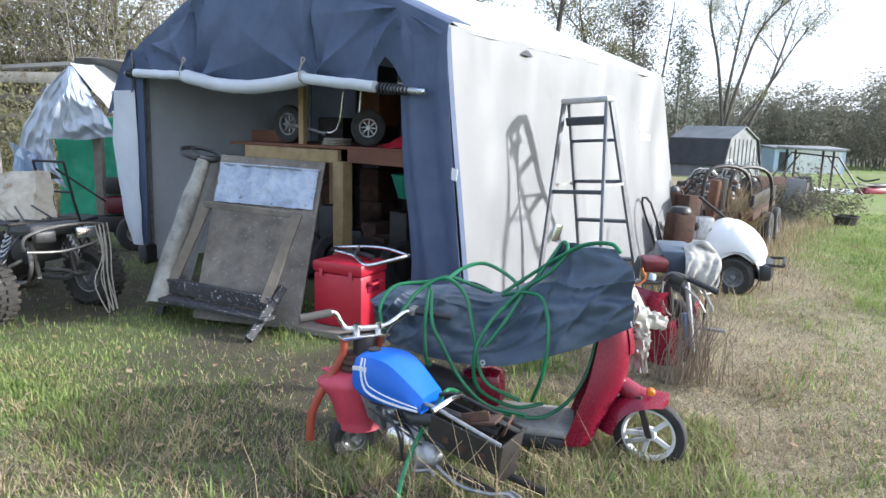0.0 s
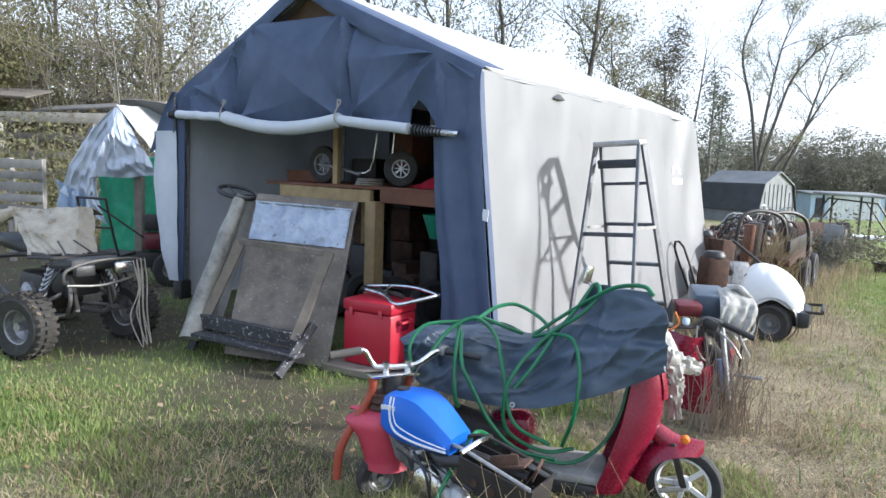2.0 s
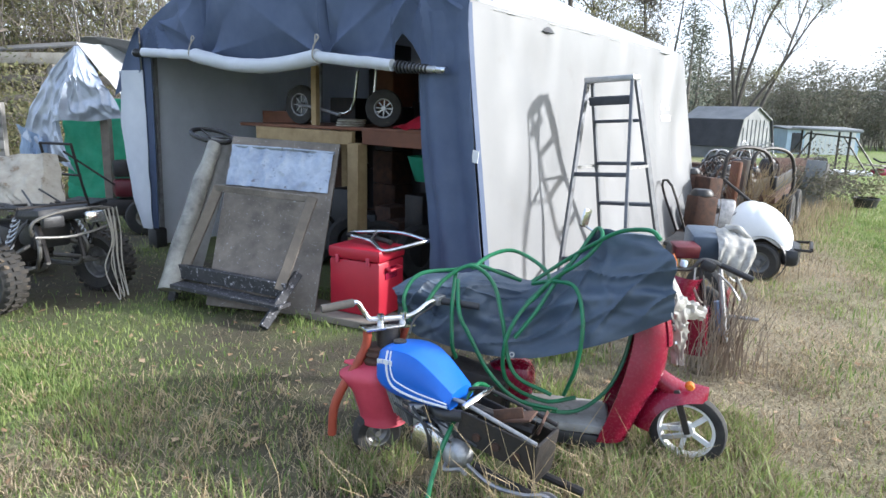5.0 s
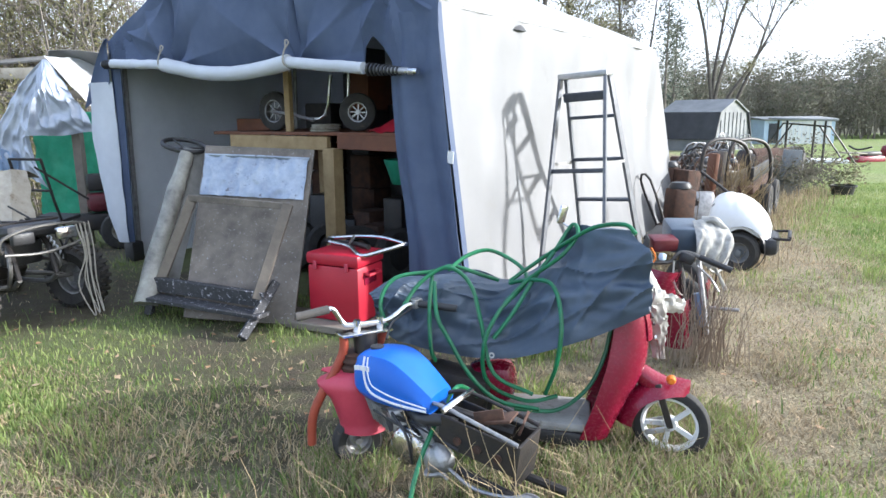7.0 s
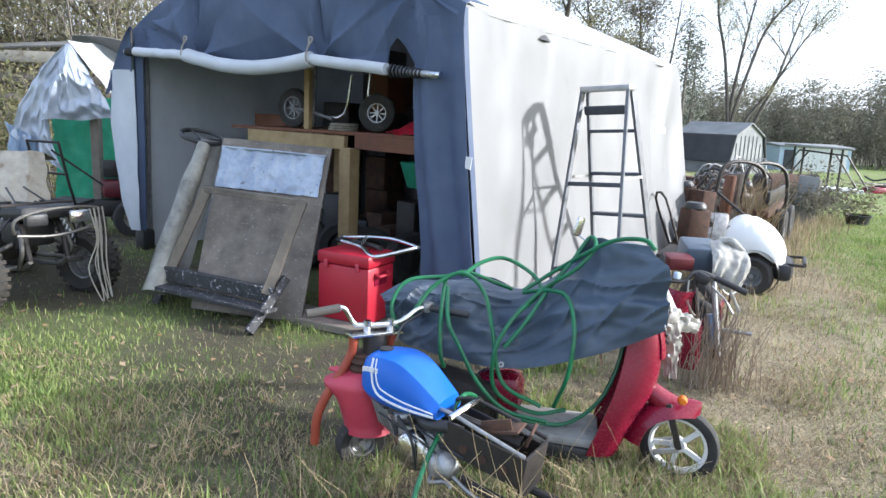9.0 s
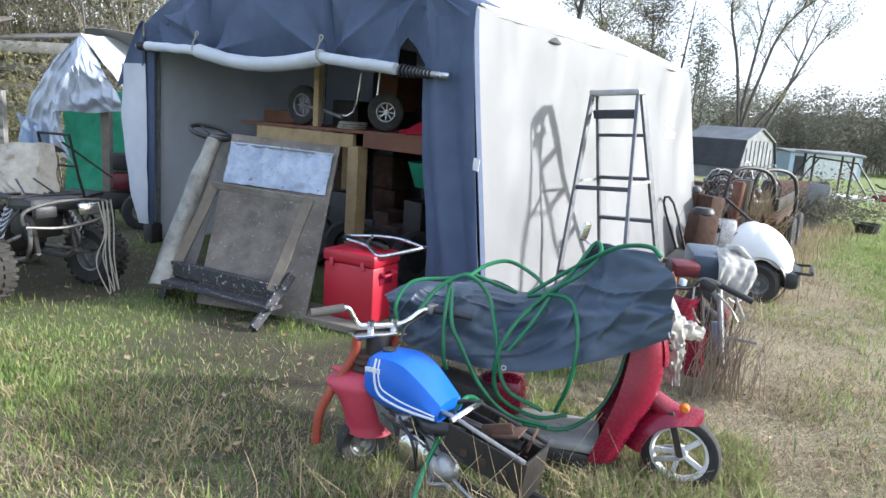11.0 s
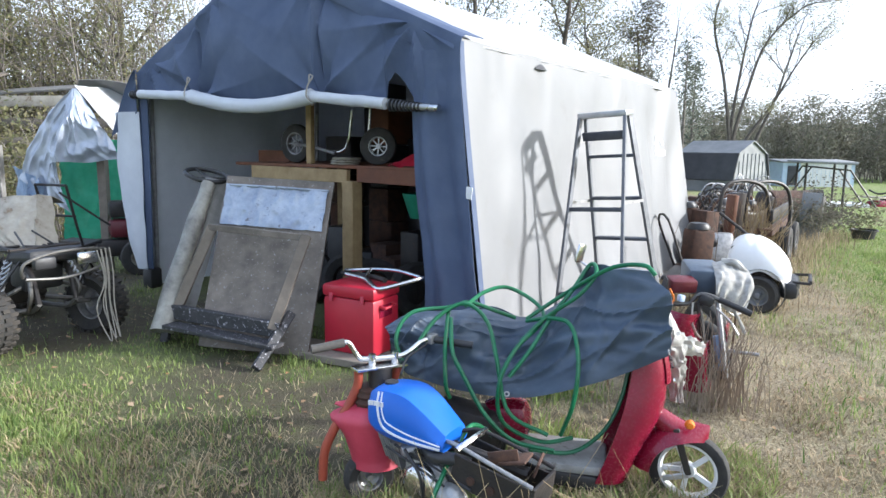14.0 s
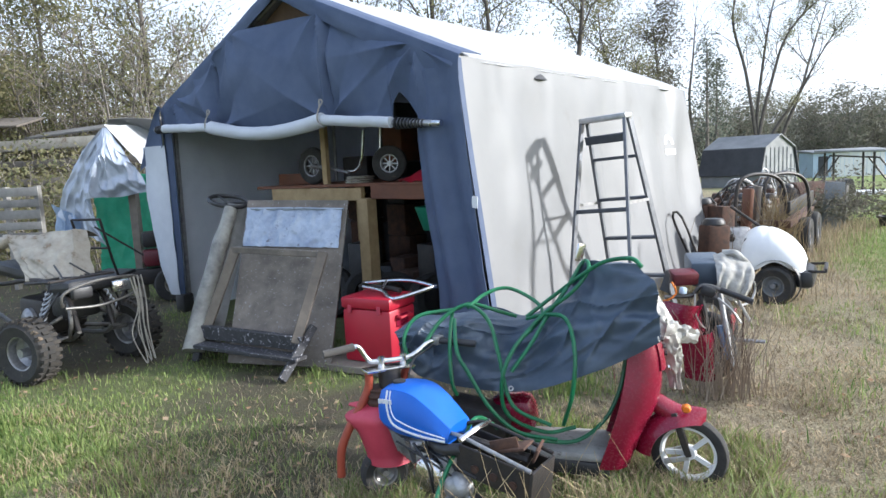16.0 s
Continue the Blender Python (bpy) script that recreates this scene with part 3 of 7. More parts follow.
# the pale colour stands in for light falling inside the tent
part("side_wall", sheet(BM(), left_wall, 30, 16, 0.005), "flap_fabric", tent)


def back_wall(u, v):
    x = -HW + 2 * HW * u
    return Vector((x * (1 + 0.1 * (1 - v)), DEPTH - 0.01 + 0.03 * nz(x, v, 1, 2), roof_z(x) * v))


part("back_wall", sheet(BM(), back_wall, 26, 16, 0.005), "flap_fabric", tent)


# slate trim over the gable: a band along each slope, folded back over the roof
def trim(s):
    def fn(u, v):
        x = s * HW * u * 1.01
        if v < 0.45:
            k = v / 0.45
            return Vector((x, 0.27 * (1 - k) - 0.02, roof_z(x / 1.01) + 0.03 + 0.006 * nz(x, v, 2, 6)))
        k = (v - 0.45) / 0.55
        drop = 0.12 + 0.02 * nz(x, 0, 4, 3) + 0.12 * u
        return Vector((x, -0.03 - 0.012 * math.sin(k * 3) + 0.012 * nz(x, k, 1, 5), roof_z(x / 1.01) + 0.03 - drop * k))
    return fn


for s in (1, -1):
    part("gable_trim", sheet(BM(), trim(s), 30, 10, 0.006), "blue_fabric", tent, "slate blue fabric gable band")

POLE = [(1.87, -0.10, 1.82), (1.43, -0.10, 1.855), (0.65, -0.10, 1.95), (-1.0, -0.10, 2.01), (-2.08, -0.10, 2.055)]


def pole_z(x):
    for a, b in zip(POLE, POLE[1:]):
        if b[0] <= x <= a[0]:
            return b[2] + (a[2] - b[2]) * (x - b[0]) / (a[0] - b[0])
    return 1.82 if x > 0 else 2.055


def gather(u, v):
    """The rolled-up door: hangs in pleats that run together at the two ties and at the ridge clip."""
    x = -HW * 0.985 + 2 * HW * 0.985 * u
    top = min(roof_z(x) - 0.05, 2.88 - 0.03 * (x + 0.7))
    bot = pole_z(x) - 0.035
    if 1.36 < x < 1.62:
        bot = max(bot, 2.10 - abs(x - 1.43) * 1.1)
    z = bot + (top - bot) * v
    y = -0.035
    wide = min(1.0, max(0.0, (abs(x + 0.1) - 0.5) / 0.3))
    # fans of sharp pleats: up from the ties, down from the pins under the gable, in from the eaves
    for cx, cz, n, ph, amp, up in ((-1.0, 2.0, 3.1, 0.3, 0.15, 1), (0.65, 1.95, 3.1, 1.7, 0.15, 1), (0.55, 2.86, 3.3, 0.5, 0.15, -1), (-0.74, 2.88, 3.3, 0.9, 0.15, -1), (-1.78, 2.36, 3.6, 0.2, 0.10, -1), (1.62, 2.42, 3.6, 1.0, 0.10, -1)):
        dx, dz = x - cx, (z - cz) * up
        d = math.hypot(dx, dz)
        w = (math.atan2(dx, dz + 0.02) * n + ph) / math.pi
        tri = abs((w % 1.0) - 0.5) * 2
        y += amp * (tri ** 0.7 - 0.55) * math.exp(-d / 0.55) * min(1, d / 0.14) * (0.3 + 0.7 * wide if up < 0 else 1 - 0.5 * (1 - wide) * v)
    # deep creases straight above the ties
    for cx in (-1.0, 0.65):
        y += 0.05 * math.exp(-(((x - cx) - 0.03 * math.sin(3 * v)) / 0.022) ** 2) * min(1.0, v * 4)
    # the middle hangs in a smooth bowl
    y -= 0.06 * math.sin(math.pi * v) * (1 - wide) + 0.025 * math.sin(math.pi * v) + 0.014 * nz(x, z, 8, 3.5)
    return Vector((x, y, z))


part("door_curtain", sheet(BM(), gather, 260, 70, 0.005), "blue_fabric", tent, "gathered slate blue rolled-up door fabric")


def right_strip(u, v):
    """The slate door edge hanging beside the right post."""
    z = 0.03 + 2.2 * v
    inner = 1.74 - 0.17 * v + 0.05 * math.sin(v * 7) * (1 - v) + (0.06 if v > 0.83 else 0.0)
    outer = HW + 0.01 + 0.258 * (1 - v) ** 1.15
    x = inner + (outer - inner) * u
    return Vector((x, -0.05 + 0.05 * math.sin(u * 11 + 1.5 * v) * (1 - 0.5 * u) * (0.4 + 0.6 * math.sin(math.pi * min(1, v * 1.1))) + 0.015 * nz(x, z, 6, 4), z))


part("door_edge", sheet(BM(), right_strip, 34, 40, 0.006), "blue_fabric", tent, "slate blue hanging door edge")


def corner_wrap(u, v):
    z = 0.04 + 2.24 * v
    return Vector((HW + 0.262 * (1 - v) ** 1.15 + 0.014 + 0.006 * math.sin(5 * v), -0.05 + 0.06 * u, z))


part("corner_band", sheet(BM(), corner_wrap, 3, 24, 0.005), "blue_fabric", tent)


def left_strip(u, v):
    z = 0.22 + 2.07 * v
    inner, outer = -1.90 - 0.03 * (1 - v), -2.06
    x = inner + (outer - inner) * u
    return Vector((x, -0.04 + 0.02 * math.sin(u * 7 + z), z))


part("door_edge", sheet(BM(), left_strip, 8, 24, 0.006), "blue_fabric", tent)


def left_flap(u, v):
    """White inner face of the door fabric, folded outward beside the left post."""
    z = 0.22 + 1.66 * v
    w = 0.20 + 0.26 * math.sin(min(1.0, v * 1.12) * 2.0)
    x = -1.97 - w * u
    return Vector((x, -0.08 - 0.04 * math.sin(u * 3) + 0.02 * nz(x, z, 3, 3), z))


part("folded_flap", sheet(BM(), left_flap, 10, 26, 0.006), "flap_fabric", tent, "white inner face of the folded door flap")


def left_tip(u, v):
    """Slate wing of fabric above the flap."""
    x = -1.98 - (0.50 * (1 - v) ** 0.8) * u
    return Vector((x, -0.1 + 0.02 * math.sin(u * 4), 1.62 + 0.68 * v + 0.25 * (1 - u) * (1 - v)))


part("fabric_wing", sheet(BM(), left_tip, 8, 14, 0.006), "blue_fabric", tent)

# rolled pole with its white roll between the ties
part("roll_pole", tube(BM(), [POLE[0], POLE[1], POLE[2]], 0.026, 12), "alu", tent)
part("roll_pole", tube(BM(), [POLE[3], POLE[4]], 0.03, 12), "alu", tent)


def roll(a, b, sag, r):
    a, b = Vector(a), Vector(b)
    pts = [a.lerp(b, k / 14) - Vector((0, 0.02, sag * math.sin(math.pi * k / 14))) for k in range(15)]
    bm = BM()
    tube(bm, pts, r, 14)
    for v in bm.verts:
        v.co += Vector((0, 0.008 * nz(v.co.x, v.co.z, 1, 9), 0.012 * nz(v.co.x, v.co.y, 2, 7)))
    return bm


part("fabric_roll", roll((1.43, -0.11, 1.86), (0.65, -0.11, 1.94), 0.0, 0.044), "flap_fabric", tent, "white rolled door fabric")
part("fabric_roll", roll((0.65, -0.11, 1.94), (-1.0, -0.11, 2.0), 0.085, 0.062), "flap_fabric", tent, "sagging white rolled door fabric")
part("fabric_roll", roll((-1.0, -0.11, 2.0), (-1.86, -0.11, 2.05), 0.0, 0.044), "flap_fabric", tent, "white rolled door fabric")
for k in range(9):
    x = 1.46 + 0.033 * k
    part("cord_ring", tube(BM(), [(x, -0.1, pole_z(x) - 0.001), (x + 0.014, -0.1, pole_z(x) - 0.002)], 0.05 - 0.0022 * k, 14), "black_plastic", tent)
for k in range(5):
    x = -1.90 - 0.033 * k
    part("cord_ring", tube(BM(), [(x, -0.1, pole_z(x)), (x - 0.014, -0.1, pole_z(x))], 0.044, 12), "black_plastic", tent)
part("pole_end", tube(BM(), [(1.80, -0.1, 1.825), (1.90, -0.1, 1.82)], 0.026, 12), "chrome", tent, "shiny metal pole end")
for x, z in ((-1.0, 2.02), (0.65, 1.96)):
    part("tie", tube(BM(), [(x, -0.12, z - 0.09), (x, -0.19, z - 0.02), (x, -0.17, z + 0.07), (x + 0.02, -0.14, z + 0.13), (x - 0.015, -0.14, z + 0.15), (x, -0.16, z + 0.08)], 0.007, 6, 4), "rope", tent)
# steel frame ribs inside
for y in (0.06, DEPTH / 2, DEPTH - 0.08):
    part("frame_rib", tube(BM(), [(HW + 0.14, y, 0.02), (HW - 0.05, y, EAVE - 0.06), (0, y, PEAK - 0.05), (-HW + 0.05, y, EAVE - 0.06), (-HW, y, 0.02)], 0.024, 8), "steel", tent)
part("ridge_pole", tube(BM(), [(0, 0.02, PEAK - 0.06), (0, DEPTH, PEAK - 0.06)], 0.022, 8), "steel", tent)
part("foot_skirt", box(BM(), (-2.02, 0.0, 0.11), (0.14, 0.16, 0.22), (0, 0, 10), 0.03), "black_plastic", tent, "dark gathered fabric foot")
part("paper_tag", box(BM(), (2.15, -0.075, 1.23), (0.06, 0.004, 0.085), (0, 8, -12)), "white_paint", tent, "small white paper tag")
# torn patch high on the wall
part("torn_flap", sheet(BM(), lambda u, v: right_wall(0.215 + 0.05 * v, 0.955 + 0.02 * math.sin(3 * v)) + Vector((0.012 + 0.03 * u * math.sin(3.14 * v), 0, -0.05 * u * math.sin(3.14 * v))), 5, 8, 0.004), "black_plastic", tent, "small dark tear in the fabric")
# pale printed emblem: an arch over a bar
part("emblem", sheet(BM(), lambda u, v: right_wall(0.836 + 0.022 * (1 - 0.5 * v) * math.cos(3.14 * u), 0.70 + 0.05 * (1 - 0.45 * v) * math.sin(3.14 * u)) + Vector((0.005, 0, 0)), 14, 4, 0.002), "roof_white", tent, "faint pale printed emblem")
part("emblem", sheet(BM(), lambda u, v: right_wall(0.81 + 0.055 * u, 0.645 + 0.03 * v) + Vector((0.005, 0, 0)), 6, 4, 0.002), "roof_white", tent, "faint pale printed emblem")
# plywood behind the open gable
bm = BM()
f = bm.faces.new([bm.verts.new((x, 0.12, z)) for x, z in ((-0.75, 2.72), (0.75, 2.72), (0.06, 3.07), (-0.06, 3.07))])
bmesh.ops.solidify(bm, geom=[f], thickness=0.015)
part("gable_board", bm, "gable_ply", tent, "brown plywood board under the ridge", smooth=False)

# ---- stepladder beside the tent wall ----
lad = thing("stepladder", *(tent.matrix_basis @ Vector((2.51, 1.26, 0))), -35.4, "open aluminium stepladder with grey steps beside the tent", "ladder")
# it leans on uneven ground
lad.matrix_basis = pose(lad.location.x + 0.18, lad.location.y, 0.0, 0, -4, 0) @ pose(0, 0, 0, 0, 0, -35.4)
LH = 1.85
part("top_cap", box(BM(), (0, 0, LH - 0.02), (0.42, 0.15, 0.045), (0, 0, 0), 0.008), "alu", lad)
for s, nm in ((-1, "rear_rail"), (1, "front_rail")):
    for q in (-1, 1):
        part(nm, beam(BM(), (q * 0.19, s * 0.05, LH - 0.03), (q * 0.29, s * 0.5, 0.0), 0.026, 0.062 if s > 0 else 0.045, bev=0.003), "alu_rail", lad)
        part("foot", box(BM(), (q * 0.29, s * 0.5, 0.02), (0.045, 0.075, 0.04), (0, 0, 0), 0.006), "black_plastic", lad)


def rail_at(s, z):
    k = (LH - z) / LH
    return 0.19 + 0.10 * k, s * (0.05 + 0.45 * k)


for k in range(5):
    z = LH - 0.36 * (k + 1)
    if z < 0.1:
        break
    hx, y = rail_at(1, z)
    part("step", box(BM(), (0, y, z), (2 * hx - 0.02, 0.085, 0.026), (0, 0, 0), 0.004), "alu_grey", lad)
part("pail_shelf", box(BM(), (0, -0.03, LH - 0.19), (0.36, 0.03, 0.07), (20, 0, 0), 0.005), "alu_grey", lad, "folded grey pail shelf")
for z in (LH - 0.77, LH - 1.45):
    hx, y = rail_at(-1, z)
    part("brace", box(BM(), (0, y, z), (2 * hx, 0.02, 0.035), (0, 0, 0), 0.004), "alu_grey", lad)
for q in (-1, 1):
    part("spreader", beam(BM(), (q * 0.235, -0.22, LH - 0.72), (q * 0.235, 0.24, LH - 0.74), 0.006, 0.025), "steel", lad)


# ---- minibike without its seat ----
bike = thing("minibike", 0.075, 2.83, -0.06, 58, "stripped minibike with blue tank and rusty rear frame in the grass", "motorbike")


TANK = [(0.315, 0.065, 0.455, 0.525, 0.05), (0.28, 0.102, 0.41, 0.572, 0.07), (0.20, 0.122, 0.39, 0.588, 0.09), (0.11, 0.125, 0.383, 0.584, 0.09), (0.03, 0.119, 0.38, 0.545, 0.08), (-0.09, 0.10, 0.38, 0.452, 0.07)]
TANK = [(*a, *b[:2]) for a, b in zip(spline([row[:3] for row in TANK], 5), spline([(row[3], row[4], 0) for row in TANK], 5))]


def tank_ring(y, w, lo, hi, t):
    mid = lo + (hi - lo) * 0.42
    return [(-w * 0.86, lo), (-w * 0.99, lo + (mid - lo) * 0.3), (-w, mid), (-w * 0.95, hi - 0.05), (-w * 0.74, hi - 0.008), (-t * 0.5, hi)]


def tank_mesh():
    bm = BM()
    rings = []
    for row in TANK:
        half = tank_ring(*row)
        rings.append([bm.verts.new((x, row[0], z)) for x, z in half + [(-x, z) for x, z in half[::-1]]])
    for a, b in zip(rings, rings[1:]):
        for k in range(len(a)):
            bm.faces.new((a[k], a[(k + 1) % len(a)], b[(k + 1) % len(a)], b[k]))
    bm.faces.new(rings[0])
    bm.faces.new(rings[-1][::-1])
    return bm


tank = part("fuel_tank", tank_mesh(), "blue_paint", bike, "scuffed bright blue fuel tank")
ring = 12
crisp = tank.data.attributes.get("sharp_edge") or tank.data.attributes.new("sharp_edge", "BOOLEAN", "EDGE")
for e in tank.data.edges:
    a, b = sorted(e.vertices)
    if b - a == ring and a % ring in (1, 4, 7, 10):
        crisp.data[e.index].value = True


def on_tank(y, k):
    """A place just outside the tank's left flank: k from 0 at its foot to 1 at the upper bend."""
    for a, b in zip(TANK, TANK[1:]):
        if b[0] <= y <= a[0]:
            t = (y - b[0]) / (a[0] - b[0])
            ring = tank_ring(*(q + (p - q) * t for p, q in zip(a, b)))[:5]
            s = k * 4
            i = min(3, int(s))
            x, z = (ring[i][n] + (ring[i + 1][n] - ring[i][n]) * (s - i) for n in (0, 1))
            return Vector((x - 0.002, y, z))
    return Vector((-0.1, y, 0.45))


def stripe(pts, w):
    bm = BM()
    P = [on_tank(*p) for p in pts]
    tube(bm, P, w, 6, 3)
    return bm


part("tank_stripe", stripe([(0.235, 0.97), (0.225, 0.7), (0.205, 0.42), (0.16, 0.30), (0.05, 0.26), (-0.08, 0.3)], 0.0055), "white_paint", tank, "white painted stripe")
part("tank_stripe", stripe([(0.215, 0.97), (0.203, 0.72), (0.182, 0.5), (0.14, 0.42), (0.05, 0.38), (-0.08, 0.45)], 0.0035), "white_paint", tank, "white painted stripe")
bm = BM()
for k in range(5):
    c = on_tank(0.278 - 0.02 * k, 0.72)
    box(bm, c, (0.006, 0.012, 0.02), (0, 0, 12))
part("tank_emblem", bm, "white_paint", tank, "worn white maker's mark")
part("filler_neck", tube(BM(), [(0, 0.235, 0.565), (0, 0.235, 0.592)], 0.03, 16), "black_plastic", tank)
# steering: plate, clamps, bar, grips
P = WORLD[bike.name].inverted()


def wl(*c):
    """A place in the world, in the minibike's frame."""
    return P @ Vector(c)


part("fork_plate", beam(BM(), wl(-0.30, 3.02, 0.56), wl(-0.085, 3.16, 0.55), 0.085, 0.014, bev=0.003), "chrome", bike)
for c in ((-0.225, 3.09, 0.575), (-0.125, 3.15, 0.572)):
    part("bar_clamp", tube(BM(), [wl(c[0], c[1], c[2] - 0.03), wl(c[0], c[1], c[2] + 0.035)], 0.017, 10), "chrome", bike)
bar = part("handlebar", tube(BM(), [wl(-0.355, 3.045, 0.672), wl(-0.325, 3.06, 0.668), wl(-0.285, 3.075, 0.60), wl(-0.25, 3.085, 0.588), wl(-0.11, 3.155, 0.583), wl(-0.06, 3.18, 0.60), wl(-0.005, 3.225, 0.635), wl(0.04, 3.25, 0.638), wl(0.07, 3.27, 0.634)], 0.0125, 10, 5), "chrome", bike)
part("grip", tube(BM(), [wl(-0.48, 2.99, 0.658), wl(-0.455, 3.0, 0.66), wl(-0.345, 3.05, 0.673)], 0.0195, 12), "grip", bar, "grey worn rubber grip")
part("grip", tube(BM(), [wl(0.05, 3.245, 0.637), wl(0.235, 3.21, 0.622)], 0.0175, 12), "black_plastic", bar, "black rubber grip")
part("lever_clamp", box(BM(), wl(0.042, 3.25, 0.64), (0.055, 0.04, 0.045), (0, 0, -10), 0.006), "steel", bar)
part("throttle_cable", tube(BM(), [wl(0.04, 3.25, 0.63), wl(-0.02, 3.2, 0.60), wl(-0.07, 3.12, 0.58), wl(-0.09, 3.05, 0.53)], 0.005, 6, 5), "black_plastic", bar)
part("fork_leg", tube(BM(), [wl(-0.28, 3.04, 0.55), wl(-0.285, 3.04, 0.48), wl(-0.32, 3.03, 0.40), wl(-0.385, 3.01, 0.29), wl(-0.43, 3.0, 0.18), wl(-0.44, 3.0, 0.05)], 0.021, 10, 5), "orange_paint", bike, "curved faded orange-red fork leg")
part("fork_leg", tube(BM(), [wl(-0.11, 3.15, 0.55), wl(-0.14, 3.16, 0.45), wl(-0.2, 3.2, 0.3), wl(-0.24, 3.24, 0.1)], 0.021, 10, 5), "orange_paint", bike, "curved faded orange-red fork leg")
part("steering_head", tube(BM(), [wl(-0.19, 3.09, 0.55), wl(-0.185, 3.07, 0.40)], 0.055, 16), "black_steel", bike)
part("spring_boot", lathe(BM(), [(0.075, 0.0), (0.082, 0.02), (0.07, 0.035), (0.08, 0.05), (0.068, 0.065), (0.07, 0.08), (0.0, 0.085)], Matrix.Translation(wl(-0.225, 3.07, 0.385)), 18), "rust", bike)


def leg_guard(u, v):
    """Half-round fender, open behind, its edge sweeping in below a flared wing."""
    rise = min(1.0, v / 0.2)
    a = radians(-105 + 36 * v + (205 - 40 * v) * u)
    r = (0.03 + 0.092 * math.sqrt(1 - (1 - rise) ** 2)) * (1 - 0.25 * max(0.0, v - 0.2)) + 0.012 * max(0.0, v - 0.85) / 0.15
    r += 0.05 * max(0.0, 1 - u * 3.5) * math.exp(-((v - 0.2) / 0.14) ** 2)
    return wl(-0.252 + 0.05 * v + r * math.sin(a), 3.05 - r * math.cos(a), 0.405 - 0.29 * v - 0.03 * (1 - u) * (1 - v))


part("front_fender", sheet(BM(), leg_guard, 26, 22, 0.005), "pink_plastic", bike, "faded red plastic front fender")
part("fender_wing", sheet(BM(), lambda u, v: wl(-0.385 + 0.17 * u, 3.02 - 0.03 * u + 0.06 * v * (0.4 + u), 0.40 + 0.006 * math.sin(u * 3) - 0.06 * (1 - v) * u), 10, 6, 0.005), "pink_plastic", bike)
wheel_parts(bike, wl(-0.235, 3.03, 0.055), (0.62, 0.78, 0), 0.115, 0.08, 0.06, spokes=0)
# engine
eng = part("engine_block", box(BM(), (-0.01, 0.0, 0.24), (0.16, 0.22, 0.16), (0, 0, 0), 0.03), "steel", bike, "dirty alloy engine block")
part("clutch_cover", lathe(BM(), [(0.0, 0.045), (0.035, 0.045), (0.06, 0.04), (0.076, 0.032), (0.085, 0.015), (0.085, -0.02)], Matrix.Translation((-0.09, 0.01, 0.225)) @ Euler((0, radians(-90), 0)).to_matrix().to_4x4(), 28), "chrome", eng, "scratched round alloy cover")
part("magneto_cover", lathe(BM(), [(0.0, 0.046), (0.025, 0.043), (0.05, 0.03), (0.062, 0.012), (0.065, -0.03)], Matrix.Translation((-0.105, -0.135, 0.20)) @ Euler((0, radians(-90), 0)).to_matrix().to_4x4(), 28), "alu", eng, "dull round alloy cover")
for k in range(6):
    part("cooling_fin", box(BM(), (0.0, 0.16 + 0.016 * k, 0.29 + 0.008 * k), (0.13, 0.006, 0.12), (-25, 0, 0), 0.002), "steel", eng)
part("carburettor", tube(BM(), [(-0.03, 0.05, 0.35), (-0.1, 0.11, 0.34)], 0.028, 12), "alu", eng)
for k in range(6):
    a = k * 1.047
    part("cover_bolt", tube(BM(), [(-0.105, 0.01 + 0.066 * math.cos(a), 0.225 + 0.066 * math.sin(a)), (-0.128, 0.01 + 0.066 * math.cos(a), 0.225 + 0.066 * math.sin(a))], 0.006, 6), "steel", eng)
rng = random.Random(21)
for k in range(7):
    a, b = (rng.uniform(-0.11, -0.06), rng.uniform(0.02, 0.2), rng.uniform(0.30, 0.40)), (rng.uniform(-0.13, -0.06), rng.uniform(-0.3, 0.05), rng.uniform(0.12, 0.3))
    m = [(p + q) / 2 + rng.uniform(-0.05, 0.03) for p, q in zip(a, b)]
    part("cable", tube(BM(), [a, m, b], rng.uniform(0.004, 0.008), 6, 5), "black_plastic", eng)
part("intake_hose", tube(BM(), [(-0.05, 0.02, 0.36), (-0.09, -0.05, 0.355), (-0.07, -0.14, 0.36)], 0.026, 10, 5), "black_plastic", eng)
part("kick_lever", tube(BM(), [(-0.12, -0.10, 0.17), (-0.17, -0.12, 0.16), (-0.18, -0.2, 0.19), (-0.21, -0.24, 0.2)], 0.009, 8, 4), "steel", eng)
for y, z in ((-0.22, 0.30), (-0.31, 0.285), (-0.40, 0.27)):
    part("plate_boss", tube(BM(), [(-0.088, y, z), (-0.099, y, z)], 0.018, 12), "rust", bike)
# frame
part("frame_tube", tube(BM(), [wl(-0.18, 3.07, 0.45), (0.0, 0.12, 0.40), (0.0, -0.15, 0.375), (0.02, -0.42, 0.34)], 0.024, 8, 4), "black_steel", bike)
for s in (-1, 1):
    part("frame_plate", beam(BM(), (s * 0.085, -0.13, 0.33), (s * 0.085, -0.48, 0.27), 0.012, 0.13, bev=0.004), "black_steel", bike, "black pressed steel frame plate with rust")
    part("seat_rail", tube(BM(), [(s * 0.06, -0.08, 0.42), (s * 0.09, -0.16, 0.43), (s * 0.10, -0.30, 0.40), (s * 0.10, -0.49, 0.35)], 0.009, 8, 4), "steel" if s < 0 else "black_steel", bike)
part("cross_bar", tube(BM(), [(-0.12, -0.17, 0.425), (-0.02, -0.19, 0.445), (0.12, -0.17, 0.425)], 0.013, 8, 4), "chrome", bike)
